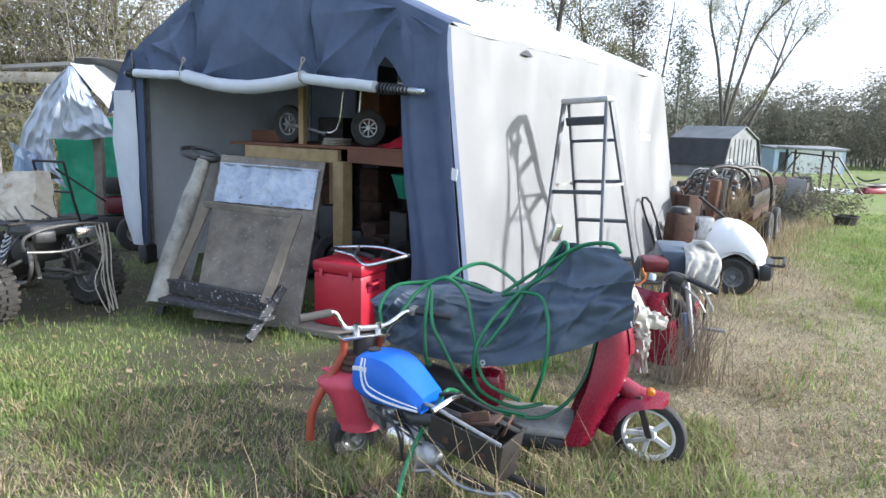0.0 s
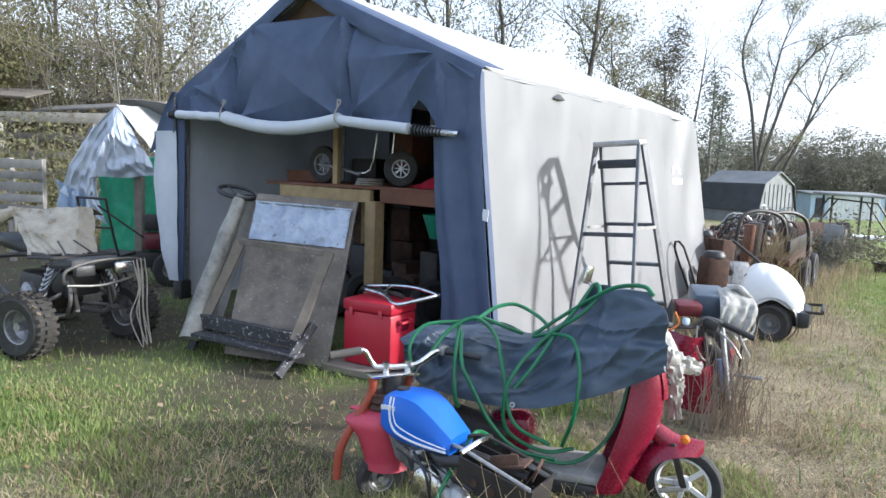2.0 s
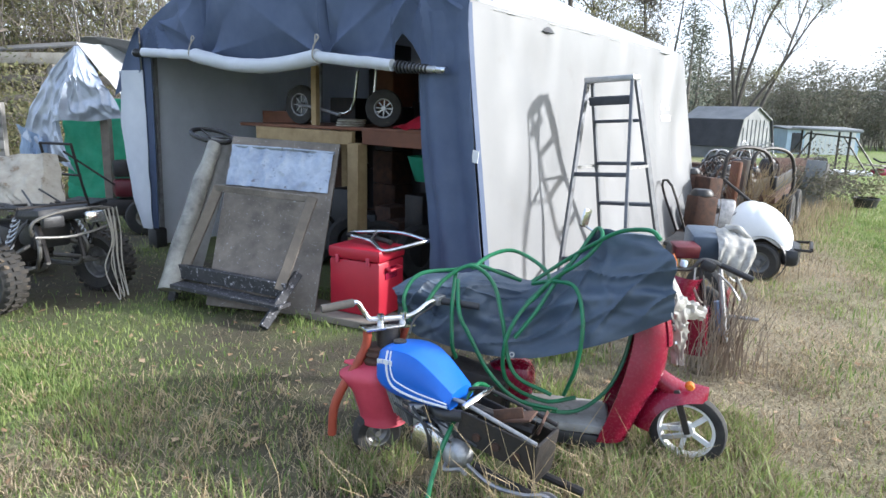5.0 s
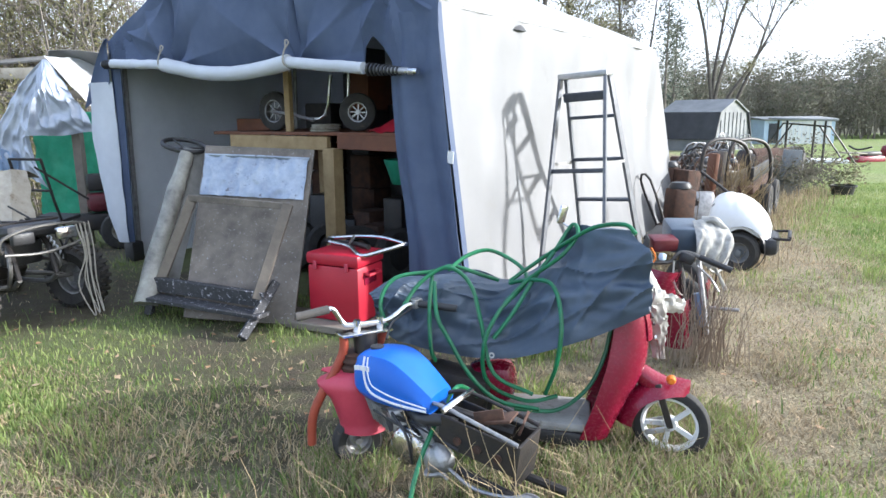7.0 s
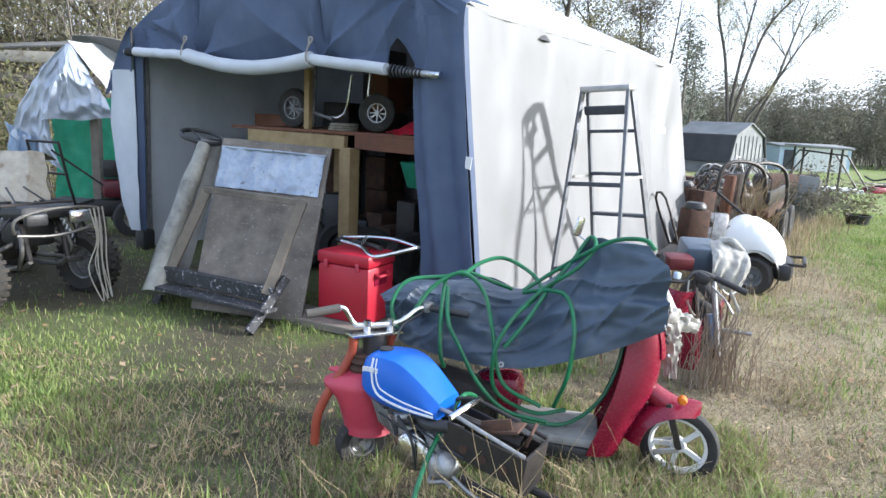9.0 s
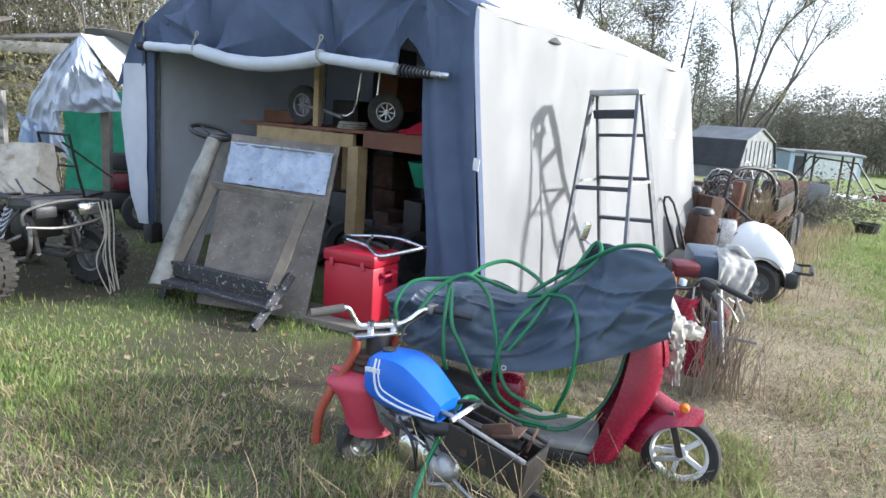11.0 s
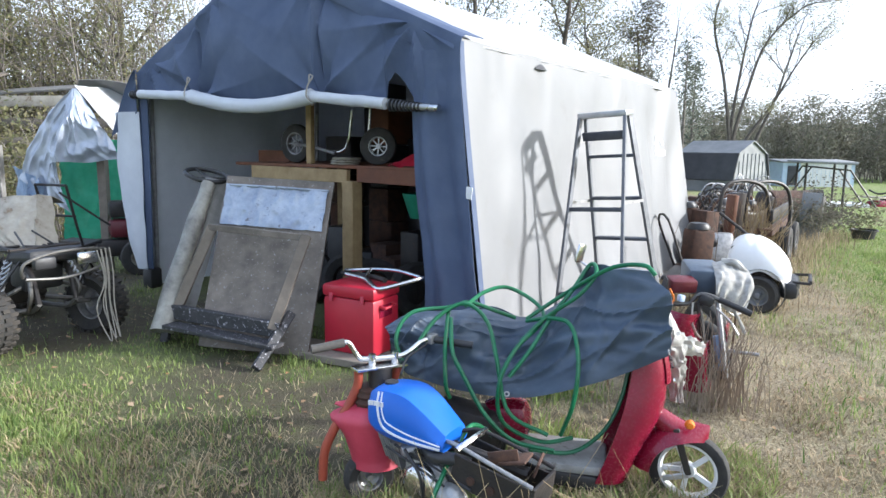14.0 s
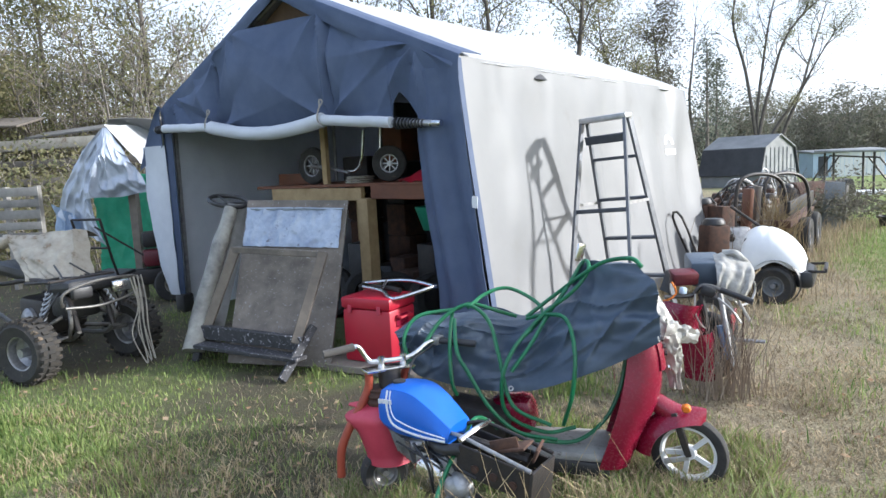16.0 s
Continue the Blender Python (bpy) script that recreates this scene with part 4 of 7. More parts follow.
part("rear_plate", box(BM(), (0, -0.48, 0.25), (0.2, 0.014, 0.19), (8, 0, 0), 0.004), "black_steel", bike, "rusty steel rear plate")
part("battery_tray", box(BM(), (0.02, -0.36, 0.385), (0.13, 0.11, 0.012), (-12, 6, 10), 0.003), "rust", bike)
part("tray_lip", box(BM(), (-0.03, -0.33, 0.405), (0.012, 0.12, 0.05), (-12, 6, 20), 0.003), "rust", bike)
part("bracket", box(BM(), (0.06, -0.44, 0.365), (0.12, 0.012, 0.06), (20, 0, 14), 0.003), "rust", bike)
part("swing_arm", tube(BM(), [(0.07, -0.2, 0.16), (0.09, -0.62, 0.1)], 0.018, 8), "black_steel", bike)
part("swing_arm", tube(BM(), [(-0.07, -0.2, 0.16), (-0.09, -0.62, 0.1)], 0.018, 8), "black_steel", bike)
part("chain", tube(BM(), [(-0.11, -0.15, 0.2), (-0.115, -0.3, 0.13), (-0.12, -0.45, 0.135), (-0.12, -0.55, 0.16), (-0.12, -0.62, 0.08), (-0.12, -0.5, 0.05), (-0.115, -0.3, 0.06)], 0.009, 6, 6), "steel", bike)
part("sprocket", lathe(BM(), [(0.0, 0.012), (0.02, 0.012), (0.025, 0.004), (0.07, 0.004), (0.07, -0.004), (0.0, -0.004)], Matrix.Translation((-0.11, -0.55, 0.1)) @ Euler((0, radians(-80), 0)).to_matrix().to_4x4(), 24), "steel", bike)
part("axle_bar", tube(BM(), [wl(0.42, 2.40, 0.05), wl(0.66, 2.30, 0.03)], 0.02, 8), "rust", bike)

tag = box(BM(), (0, 0, 0.012), (0.055, 0.035, 0.004), (12, 5, 20))
scrap = part("paper_scrap", tag, "white_paint")
scrap.location = (-0.275, 2.52, -0.02)
tagged(scrap, "small pale blue-white scrap of paper on the grass", "litter")

# ---- red scooter ----
sc = thing("scooter", 0.95, 3.13, -0.06, -12.8, "red step-through scooter with spoked alloy front wheel", "scooter")


# nose, back edge and half width of the leg shield at even steps from its foot to its top
SHIELD = [(0.015, -0.13, 0.15), (0.08, -0.075, 0.165), (0.155, -0.025, 0.145), (0.165, 0.005, 0.115), (0.125, 0.015, 0.09)]


def shield(u, v):
    """Leg shield and column: a rounded U in plan that sweeps back to the floorboard."""
    nose, back, w = curve_at(SHIELD, v)
    a = -1.57 + 3.14 * u
    s, c = math.sin(a), math.cos(a)
    return Vector((back + (nose - back) * (abs(c) ** 0.7), w * (abs(s) ** 0.75) * (1 if s > 0 else -1), 0.10 + 0.67 * v))


part("leg_shield", sheet(BM(), shield, 36, 30, 0.012), "red_paint", sc, "glossy crimson leg shield")
part("horn_cover", sheet(BM(), lambda u, v: shield(0.34 + 0.32 * u, 0.70 + 0.29 * v) + Vector((0.010 + 0.010 * math.sin(3.14 * u), 0, 0)), 10, 10, 0.008), "red_paint", sc)
for k in range(4):
    p0 = shield(0.5, 0.95 - 0.05 * k)
    part("vent_slot", box(BM(), (p0.x + 0.026, 0, p0.z), (0.010, 0.06, 0.008), (0, 20, 0)), "black_plastic", sc)


def fender(u, v):
    a = radians(80 + 98 * u)
    r = 0.217 + 0.025 * math.sin(1.57 * u)
    q = -1 + 2 * v
    drop = 0.065 * abs(q) ** 2.6
    half = 0.02 + 0.068 * min(1.0, u * 3.2) ** 0.6
    return Vector((0.285 + 0.04 * (1 - u) ** 3 + (r - drop) * math.cos(a), half * q, 0.15 + (r - drop) * math.sin(a)))


def cowl(u, v):
    c = curve_at([(0.12, 0.04, 0.46), (0.15, 0.05, 0.43), (0.20, 0.055, 0.395), (0.27, 0.05, 0.368), (0.325, 0.022, 0.36)], v)
    a = 6.283 * u
    return Vector((c.x + 0.5 * c.y * math.sin(a), 1.05 * c.y * math.cos(a), c.z + 0.8 * c.y * math.sin(a) - 0.045))


part("front_fender", sheet(BM(), fender, 30, 14, 0.006), "red_paint", sc, "crimson beaked front fender")
part("fork_cowl", sheet(BM(), cowl, 20, 18), "red_paint", sc)
wheel_parts(sc, (0.285, 0, 0.15), (0.28, 1, 0), 0.18, 0.065, 0.132, rim="white_paint", spokes=5, name="front_wheel", spoke_w=0.014)
for s in (-1, 1):
    part("fork_leg", beam(BM(), (0.215, s * 0.05, 0.36), (0.28, s * 0.055, 0.15), 0.022, 0.03, bev=0.004), "black_steel", sc)
    part("trailing_link", beam(BM(), (0.28, s * 0.058, 0.15), (0.17, s * 0.055, 0.12), 0.014, 0.026, bev=0.004), "alu", sc)
part("turn_signal", lathe(BM(), [(0.0, 0.03), (0.014, 0.027), (0.022, 0.012), (0.022, 0.0)], Matrix.Translation((0.27, -0.062, 0.392)) @ Euler((radians(90), 0, 0)).to_matrix().to_4x4(), 14), "orange", sc, "amber turn signal")
part("floorboard", box(BM(), (-0.29, 0.02, 0.15), (0.42, 0.32, 0.045), (0, 0, 0), 0.015), "floor_grey", sc, "dirty grey floorboard")
part("floor_side", box(BM(), (-0.30, -0.13, 0.10), (0.44, 0.03, 0.07), (0, 3, 0), 0.012), "black_plastic", sc)
part("key_lock", lathe(BM(), [(0.0, 0.01), (0.011, 0.009), (0.013, 0.0)], Matrix.Translation(shield(0.5, 0.70) + Vector((0.028, -0.01, 0))) @ Euler((0, radians(80), 0)).to_matrix().to_4x4(), 12), "chrome", sc)
part("rear_body", box(BM(), (-0.57, 0.08, 0.27), (0.24, 0.20, 0.20), (0, -6, 0), 0.06), "red_paint", sc, "red rear body")
part("engine_case", box(BM(), (-0.74, 0.0, 0.24), (0.34, 0.2, 0.24), (0, 10, 0), 0.05), "black_steel", sc)
part("saddle", box(BM(), (-0.62, 0.14, 0.47), (0.46, 0.22, 0.08), (0, -4, 0), 0.035), "black_plastic", sc, "black padded saddle")
wheel_parts(sc, (-0.72, 0.03, 0.16), (0, 1, 0), 0.16, 0.065, 0.11, spokes=5, name="rear_wheel")

# ---- slate cover lying over the scooter ----
FRONT = [(-0.17, 3.40, 0.52), (-0.07, 3.34, 0.43), (0.10, 3.27, 0.40), (0.40, 3.20, 0.37), (0.73, 3.03, 0.49), (1.055, 2.90, 0.68)]
RIDGE = [(-0.21, 3.52, 0.62), (-0.07, 3.50, 0.70), (0.10, 3.50, 0.71), (0.31, 3.50, 0.735), (0.51, 3.50, 0.69), (0.68, 3.45, 0.79), (0.78, 3.38, 0.93), (0.87, 3.20, 1.00), (0.99, 3.05, 1.01)]


def cover(u, v):
    f, r = curve_at(FRONT, u), curve_at(RIDGE, u)
    if v < 0.68:
        k = v / 0.68
        p = f.lerp(r, k)
        bulge = math.sin(math.pi * k)
        p += Vector((0.02, -0.075, 0.035)) * bulge
        # creases run down from the ridge, and long pulls along the cloth
        c = 0.024 * math.sin(17 * u + 4.5 * k + 2.0 * nz(u * 3, k * 2, 0, 2)) * bulge + 0.035 * nz(u * 5, k * 2.5, 4, 1.6) + 0.008 * nz(u * 16, k * 8, 9, 1.5) + 0.022 * math.sin(23 * (k + 0.6 * u)) * bulge * (0.3 + abs(nz(u, k, 1, 5)))
        # sharp ridges where the stiff cloth has been folded
        c += 0.030 * (1 - abs(math.sin(7.5 * (1.7 * u - 0.5 * k) + 2.2 * nz(u * 2, k * 2, 3, 1.5)))) ** 3 * bulge
        c += 0.022 * (1 - abs(math.sin(6.0 * (k + 1.1 * u) + 3.0 * nz(u * 3, k * 2, 8, 1.4)))) ** 4 * bulge
        c += 0.016 * (1 - min(1.0, 3.2 * abs(nz(u * 7, k * 3, 6, 1.1)))) * bulge
        p += Vector((0, -c, c * 0.6))
    else:
        k = (v - 0.68) / 0.32
        p = r + Vector((0.03, 0.30 * k, -0.30 * k * k + 0.012 * nz(u * 6, k, 2, 2)))
    return p


cov = part("vehicle_cover", sheet(BM(), cover, 170, 80, 0.004), "cover_fabric")
tagged(cov, "creased slate blue waterproof cover draped over the scooter", "cover")
WORLD[cov.name] = Matrix()
part("end_fold", sheet(BM(), lambda u, v: Vector((1.055, 2.90, 0.68)).lerp(Vector((0.99, 3.05, 1.01)), v) + Vector((0.05 * u * (1 - 0.4 * v), 0.22 * u, -0.05 * u + 0.02 * math.sin(4 * v) * u)), 8, 16, 0.004), "cover_fabric", cov)
part("grommet", lathe(BM(), [(0.007, -0.002), (0.013, -0.002), (0.014, 0.002), (0.007, 0.002)], Matrix.Translation((0.398, 3.185, 0.395)) @ Euler((radians(75), 0, 0)).to_matrix().to_4x4(), 16), "alu", cov, "metal eyelet")
part("grommet", lathe(BM(), [(0.007, -0.002), (0.013, -0.002), (0.014, 0.002), (0.007, 0.002)], Matrix.Translation((1.045, 2.885, 0.70)) @ Euler((radians(75), 0, 20)).to_matrix().to_4x4(), 16), "alu", cov, "metal eyelet")
part("hood_fold", sheet(BM(), lambda u, v: Vector((0.74 + 0.14 * u, 3.36 - 0.1 * u + 0.03 * math.sin(5 * v), 0.80 + 0.19 * v * (0.7 + 0.3 * u) + 0.04 * math.sin(3 * u))), 8, 10, 0.004), "cover_fabric", cov)

hose = thing("garden_hose", 0.45, 3.3, -0.02, 0, "tangled green garden hose looped over the cover", "hose")
HOSE_RUNS = (
    [(-0.09, 3.24, 0.50), (-0.13, 3.27, 0.64), (-0.06, 3.33, 0.745), (0.13, 3.38, 0.765), (0.22, 3.38, 0.79), (0.36, 3.38, 0.745), (0.45, 3.4, 0.71)],
    [(-0.04, 3.2, 0.60), (0.05, 3.28, 0.72), (0.16, 3.32, 0.79), (0.24, 3.30, 0.785), (0.31, 3.25, 0.71), (0.345, 3.16, 0.57), (0.40, 3.10, 0.34), (0.58, 3.08, 0.24)],
    [(0.20, 3.34, 0.78), (0.30, 3.44, 0.83), (0.42, 3.48, 0.845), (0.56, 3.42, 0.775), (0.57, 3.30, 0.72), (0.43, 3.16, 0.62), (0.355, 3.11, 0.47), (0.375, 3.11, 0.29), (0.55, 3.1, 0.20), (0.70, 3.1, 0.22)],
    [(0.50, 3.34, 0.71), (0.60, 3.22, 0.755), (0.675, 3.12, 0.745), (0.695, 3.02, 0.61), (0.675, 3.0, 0.42), (0.64, 3.08, 0.24)],
    [(0.50, 3.34, 0.72), (0.65, 3.30, 0.84), (0.76, 3.20, 0.945), (0.86, 3.12, 1.02), (0.96, 3.02, 1.045), (1.0, 2.98, 1.01)],
    [(0.46, 3.22, 0.64), (0.58, 3.24, 0.755), (0.72, 3.2, 0.87), (0.80, 3.22, 0.97), (0.79, 3.3, 1.0), (0.70, 3.26, 0.88), (0.60, 3.24, 0.75), (0.50, 3.16, 0.62), (0.40, 3.12, 0.5)],
    [(0.96, 3.16, 0.54), (0.92, 3.14, 0.38), (0.84, 3.12, 0.24), (0.70, 3.12, 0.14), (0.5, 3.1, 0.16)],
    [(0.32, 3.0, 0.27), (0.25, 2.92, 0.35), (0.205, 2.86, 0.36), (0.156, 2.80, 0.30), (0.10, 2.68, 0.233), (0.062, 2.58, 0.18), (0.03, 2.48, 0.10), (0.01, 2.42, -0.03)],
    [(0.13, 3.30, 0.73), (0.14, 3.17, 0.60), (0.19, 3.14, 0.50), (0.29, 3.1, 0.33), (0.42, 3.06, 0.22), (0.6, 3.0, 0.2)],
    [(0.12, 3.33, 0.76), (0.105, 3.2, 0.62), (0.11, 3.15, 0.45), (0.13, 3.16, 0.38)],
)
for run in HOSE_RUNS:
    part("hose_loop", tube(BM(), run, 0.0102, 8, 7), "hose", hose, local=False)
mir = thing("scooter_mirror", 0.88, 3.98, 0.0, 10, "small rectangular mirror on a thin bent stalk", "mirror")
part("stalk", tube(BM(), [(0.16, -0.15, 0.0), (0.10, -0.1, 0.6), (0.05, -0.05, 0.84), (0.0, 0, 0.90)], 0.006, 6, 4), "chrome", mir)
part("mirror_head", box(BM(), (-0.005, 0, 0.95), (0.07, 0.02, 0.11), (8, 12, 35), 0.012), "chrome", mir)

# ---- crumpled plastic behind the scooter column ----
def crumple(u, v):
    a = 6.28 * u
    r = 0.012 + 0.05 * math.sin(3.14 * min(1.0, v * 1.1)) + 0.02 * crease(math.cos(a), math.sin(a) + 3 * v, 2.0, 1.0)
    c = curve_at([(1.10, 3.28, 0.86), (1.12, 3.26, 0.74), (1.16, 3.24, 0.62), (1.20, 3.25, 0.50), (1.23, 3.27, 0.34)], v)
    return c + Vector((r * math.cos(a), r * math.sin(a), 0.012 * nz(u * 9, v * 9, 1, 1)))


def lobe(u, v):
    a = 6.28 * u
    r = 0.050 - 0.022 * v + 0.024 * nz(2 * math.cos(a), 2 * math.sin(a), 5 * v, 1.5)
    c = Vector((1.15, 3.21, 0.66)).lerp(Vector((1.335, 3.28, 0.595)), v)
    return c + Vector((0.3 * r * math.cos(a), r * math.sin(a), r * math.cos(a)))


bag = part("plastic_wrapping", sheet(BM(), crumple, 34, 44, 0.002), "wrap")
tagged(bag, "crumpled dirty white plastic wrapping on the scooter", "plastic sheet")
WORLD[bag.name] = Matrix()
part("loose_end", sheet(BM(), lobe, 20, 12, 0.002), "wrap", bag)


# ---- red motorbike in the weeds ----
mb = thing("red_motorbike", 1.75, 4.42, 0, 0, "derelict red motorbike overgrown with dead weeds", "motorbike")


def mpart(name, bm, material, label=""):
    return part(name, bm, material, mb, label, local=False)


head = mpart("instrument_box", box(BM(), (1.575, 4.30, 0.715), (0.17, 0.12, 0.085), (12, 0, 6), 0.018), "maroon_plastic", "maroon instrument housing")
part("side_flap", sheet(BM(), lambda u, v: Vector((1.475 - 0.05 * u * (1 - v), 4.24 + 0.05 * u, 0.62 + 0.13 * v + 0.02 * u)), 5, 6, 0.006), "black_plastic", head, local=False)
mpart("seat_box", box(BM(), (1.76, 4.46, 0.735), (0.21, 0.30, 0.16), (6, 0, -8), 0.02), "cover_fabric", "grey-blue padded seat")
bar = mpart("handlebar", tube(BM(), [(1.44, 4.24, 0.60), (1.54, 4.25, 0.598), (1.62, 4.25, 0.605), (1.66, 4.23, 0.66), (1.72, 4.20, 0.665), (1.80, 4.16, 0.63)], 0.014, 8, 5), "tube_grey")
part("grip", tube(BM(), [(1.77, 4.18, 0.645), (1.93, 4.08, 0.58)], 0.019, 10), "black_plastic", bar, "black rubber grip", local=False)
part("bar_knuckle", box(BM(), (1.70, 4.20, 0.635), (0.09, 0.06, 0.07), (0, 20, -20), 0.02), "black_plastic", bar, local=False)
part("brake_lever", tube(BM(), [(1.74, 4.14, 0.60), (1.81, 4.10, 0.53), (1.86, 4.08, 0.45)], 0.008, 6, 4), "alu", bar, local=False)
part("reservoir", box(BM(), (1.545, 4.20, 0.645), (0.038, 0.04, 0.045), (0, 10, 20), 0.01), "blue_shed", bar, "pale blue brake reservoir", local=False)
part("cable", tube(BM(), [(1.48, 4.22, 0.70), (1.50, 4.19, 0.64), (1.46, 4.18, 0.60), (1.42, 4.2, 0.585)], 0.006, 6, 5), "orange", bar, "orange cable", local=False)
part("cable", tube(BM(), [(1.62, 4.2, 0.62), (1.60, 4.14, 0.52), (1.63, 4.13, 0.44), (1.68, 4.18, 0.40)], 0.006, 6, 5), "rope", bar, local=False)
mpart("front_fairing", sheet(BM(), lambda u, v: Vector((1.44 + 0.25 * u - 0.03 * math.sin(3.14 * v), 4.24 - 0.13 * math.sin(3.14 * u), 0.58 - 0.19 * v - 0.03 * u)), 16, 10, 0.008), "red_paint", "crimson front fairing")
mpart("front_fairing", sheet(BM(), lambda u, v: Vector((1.53 + 0.20 * u + 0.03 * v, 4.20 - 0.10 * math.sin(3.14 * u), 0.38 - 0.30 * v)), 14, 10, 0.008), "red_paint", "crimson lower leg shield")
mpart("side_cover", sheet(BM(), lambda u, v: Vector((1.90 + 0.12 * u * (0.4 + 0.6 * v), 4.36 + 0.22 * u - 0.05 * math.sin(3.14 * v), 0.20 + 0.23 * v)), 12, 10, 0.008), "red_paint", "faded red side cover")
mpart("engine", box(BM(), (1.80, 4.50, 0.25), (0.26, 0.34, 0.24), (0, 8, -20), 0.05), "black_steel")
mpart("fork", tube(BM(), [(1.78, 4.22, 0.62), (1.80, 4.17, 0.40), (1.83, 4.14, 0.16)], 0.018, 8), "steel")
mpart("fork", tube(BM(), [(1.66, 4.22, 0.62), (1.69, 4.18, 0.40), (1.73, 4.15, 0.16)], 0.018, 8), "black_steel")
mpart("shock", tube(BM(), [(1.775, 4.20, 0.41), (1.81, 4.17, 0.20)], 0.023, 10), "blue_tape", "pale blue shock absorber")
mpart("foot_peg", tube(BM(), [(1.93, 4.35, 0.27), (2.08, 4.26, 0.275)], 0.012, 8), "steel", "bare metal foot peg")
wheel_parts(mb, (0.06, 0.02, 0.22), (1, 0.25, 0), 0.22, 0.08, 0.15, spokes=12, name="front_wheel", spoke_w=0.005)
wheel_parts(mb, (0.28, 0.62, 0.22), (1, 0.35, 0), 0.22, 0.09, 0.15, spokes=12, name="rear_wheel", spoke_w=0.005)
loose = thing("bare_wheel_rim", 2.16, 4.82, 0.0, 15, "thin bare wheel rim standing among the weeds", "wheel")
part("rim_hoop", tube(BM(), [(0.115 * math.cos(k * 0.3142), 0.03 * math.cos(k * 0.3142), 0.50 + 0.105 * math.sin(k * 0.3142)) for k in range(21)], 0.008, 6), "alu", loose)
part("stake", tube(BM(), [(0.0, 0.02, 0.0), (0.0, 0.0, 0.4)], 0.008, 6), "rust", loose)


def rag(u, v):
    """A long limp cloth: over the seat at its head, then two tails towards the lawn."""
    split = 0.5 + 0.5 * math.tanh(8 * (u - 0.58))
    top = Vector((1.80 + 0.20 * u, 4.40 - 0.02 * u, 0.845 - 0.05 * abs(u - 0.3)))
    low = Vector((1.755 + 0.14 * u + 0.05 * split, 4.22, 0.60 + 0.02 * math.sin(9 * u) - 0.04 * split))
    p = top.lerp(low, v)
    return p + Vector((0.035 * math.sin(3.14 * v) * (u - 0.2), -0.07 * math.sin(3.14 * v) + 0.008 * math.sin(23 * u + 5 * v) * (0.4 + v) + 0.010 * crease(u, v, 13.0, 1.3), 0.03 * math.sin(3.14 * v) + 0.012 * nz(u * 6, v * 5, 2, 1.4)))


tagged(part("white_rag", sheet(BM(), rag, 20, 24, 0.004), "white_cloth"), "limp dirty white cloth hung over the red motorbike", "cloth")
loop = tube(BM(), [(1.86, 4.40, 0.84), (1.94, 4.36, 0.835), (2.0, 4.33, 0.76), (2.0, 4.32, 0.70), (1.95, 4.33, 0.68), (1.93, 4.33, 0.60), (1.95, 4.3, 0.50), (1.99, 4.3, 0.40)], (0.022, 0.010), 10, 5)
for v in loop.verts:
    v.co += 0.02 * noise.noise_vector(v.co * 14)
tagged(part("cloth_strip", loop, "white_cloth"), "twisted strip of dirty white cloth in the weeds", "cloth")

rng = random.Random(21)
bm = BM()
for k in range(170):
    x, y = rng.gauss(1.76, 0.11), rng.gauss(4.10, 0.10)
    h, dx, dy = rng.uniform(0.15, 0.58), rng.gauss(0, 0.09), rng.gauss(0, 0.08)
    tube(bm, [(x, y, 0), (x + dx * 0.3, y + dy * 0.3, h * 0.5), (x + dx, y + dy, h)], (0.0035, 0.0015), 3)
tagged(part("dead_weed_stalks", bm, "weed", kind="stuff", smooth=False), "upright dead weed stalks round the red motorbike", "weeds")
bm = BM()
for k in range(70):
    x, y = rng.gauss(0.45, 0.36), rng.gauss(2.45, 0.16)
    h, dx, dy = rng.uniform(0.12, 0.42), rng.gauss(0, 0.14), rng.gauss(0, 0.1)
    tube(bm, [(x, y, -0.07), (x + dx * 0.3, y + dy * 0.3, h * 0.55), (x + dx, y + dy, h)], (0.0022, 0.0009), 3)
tagged(part("dry_stems", bm, "straw", kind="stuff", smooth=False), "thin dry stems over the minibike frame", "weeds")

# ---- white golf cart nose ----
cart = thing("golf_cart", 3.20, 6.85, 0, -28, "white golf cart front with black bumper and grey wheels", "golf cart")


cart.matrix_basis = cart.matrix_basis @ Matrix.Diagonal((0.88, 0.88, 0.88, 1))
COWL = [(-0.26, 0.36, 0.64), (-0.22, 0.385, 0.75), (-0.12, 0.40, 0.81), (0.03, 0.40, 0.80), (0.2, 0.38, 0.71), (0.32, 0.33, 0.57), (0.37, 0.26, 0.44)]


def cowl(u, v):
    """Domed hood over both front wheels, arched above them and falling to the nose."""
    x, w, top = curve_at(COWL, v)
    a = radians(-90 + 180 * u)
    foot = 0.34 + 0.13 * math.exp(-((x - 0.08) / 0.16) ** 2) + 0.06 * max(0.0, -x)
    c = max(0.0, math.cos(a)) ** 0.62
    seam = 0.012 * math.exp(-((x + 0.02) / 0.02) ** 2) * c
    return Vector((x, w * math.sin(a) * (1 - 0.06 * c), foot + (top - foot) * c - seam))


part("front_cowl", sheet(BM(), cowl, 44, 40, 0.012), "white_paint", cart, "rounded white front cowl")
part("bumper", box(BM(), (0.37, 0, 0.27), (0.20, 0.70, 0.20), (0, 0, 0), 0.07), "black_plastic", cart, "black moulded bumper")
part("front_rack", tube(BM(), [(0.40, -0.28, 0.36), (0.56, -0.28, 0.36), (0.56, 0.28, 0.37), (0.40, 0.28, 0.36)], 0.016, 8), "black_steel", cart)
part("rack_bar", box(BM(), (0.57, -0.02, 0.37), (0.03, 0.5, 0.04), (0, 0, 0), 0.006), "black_steel", cart)
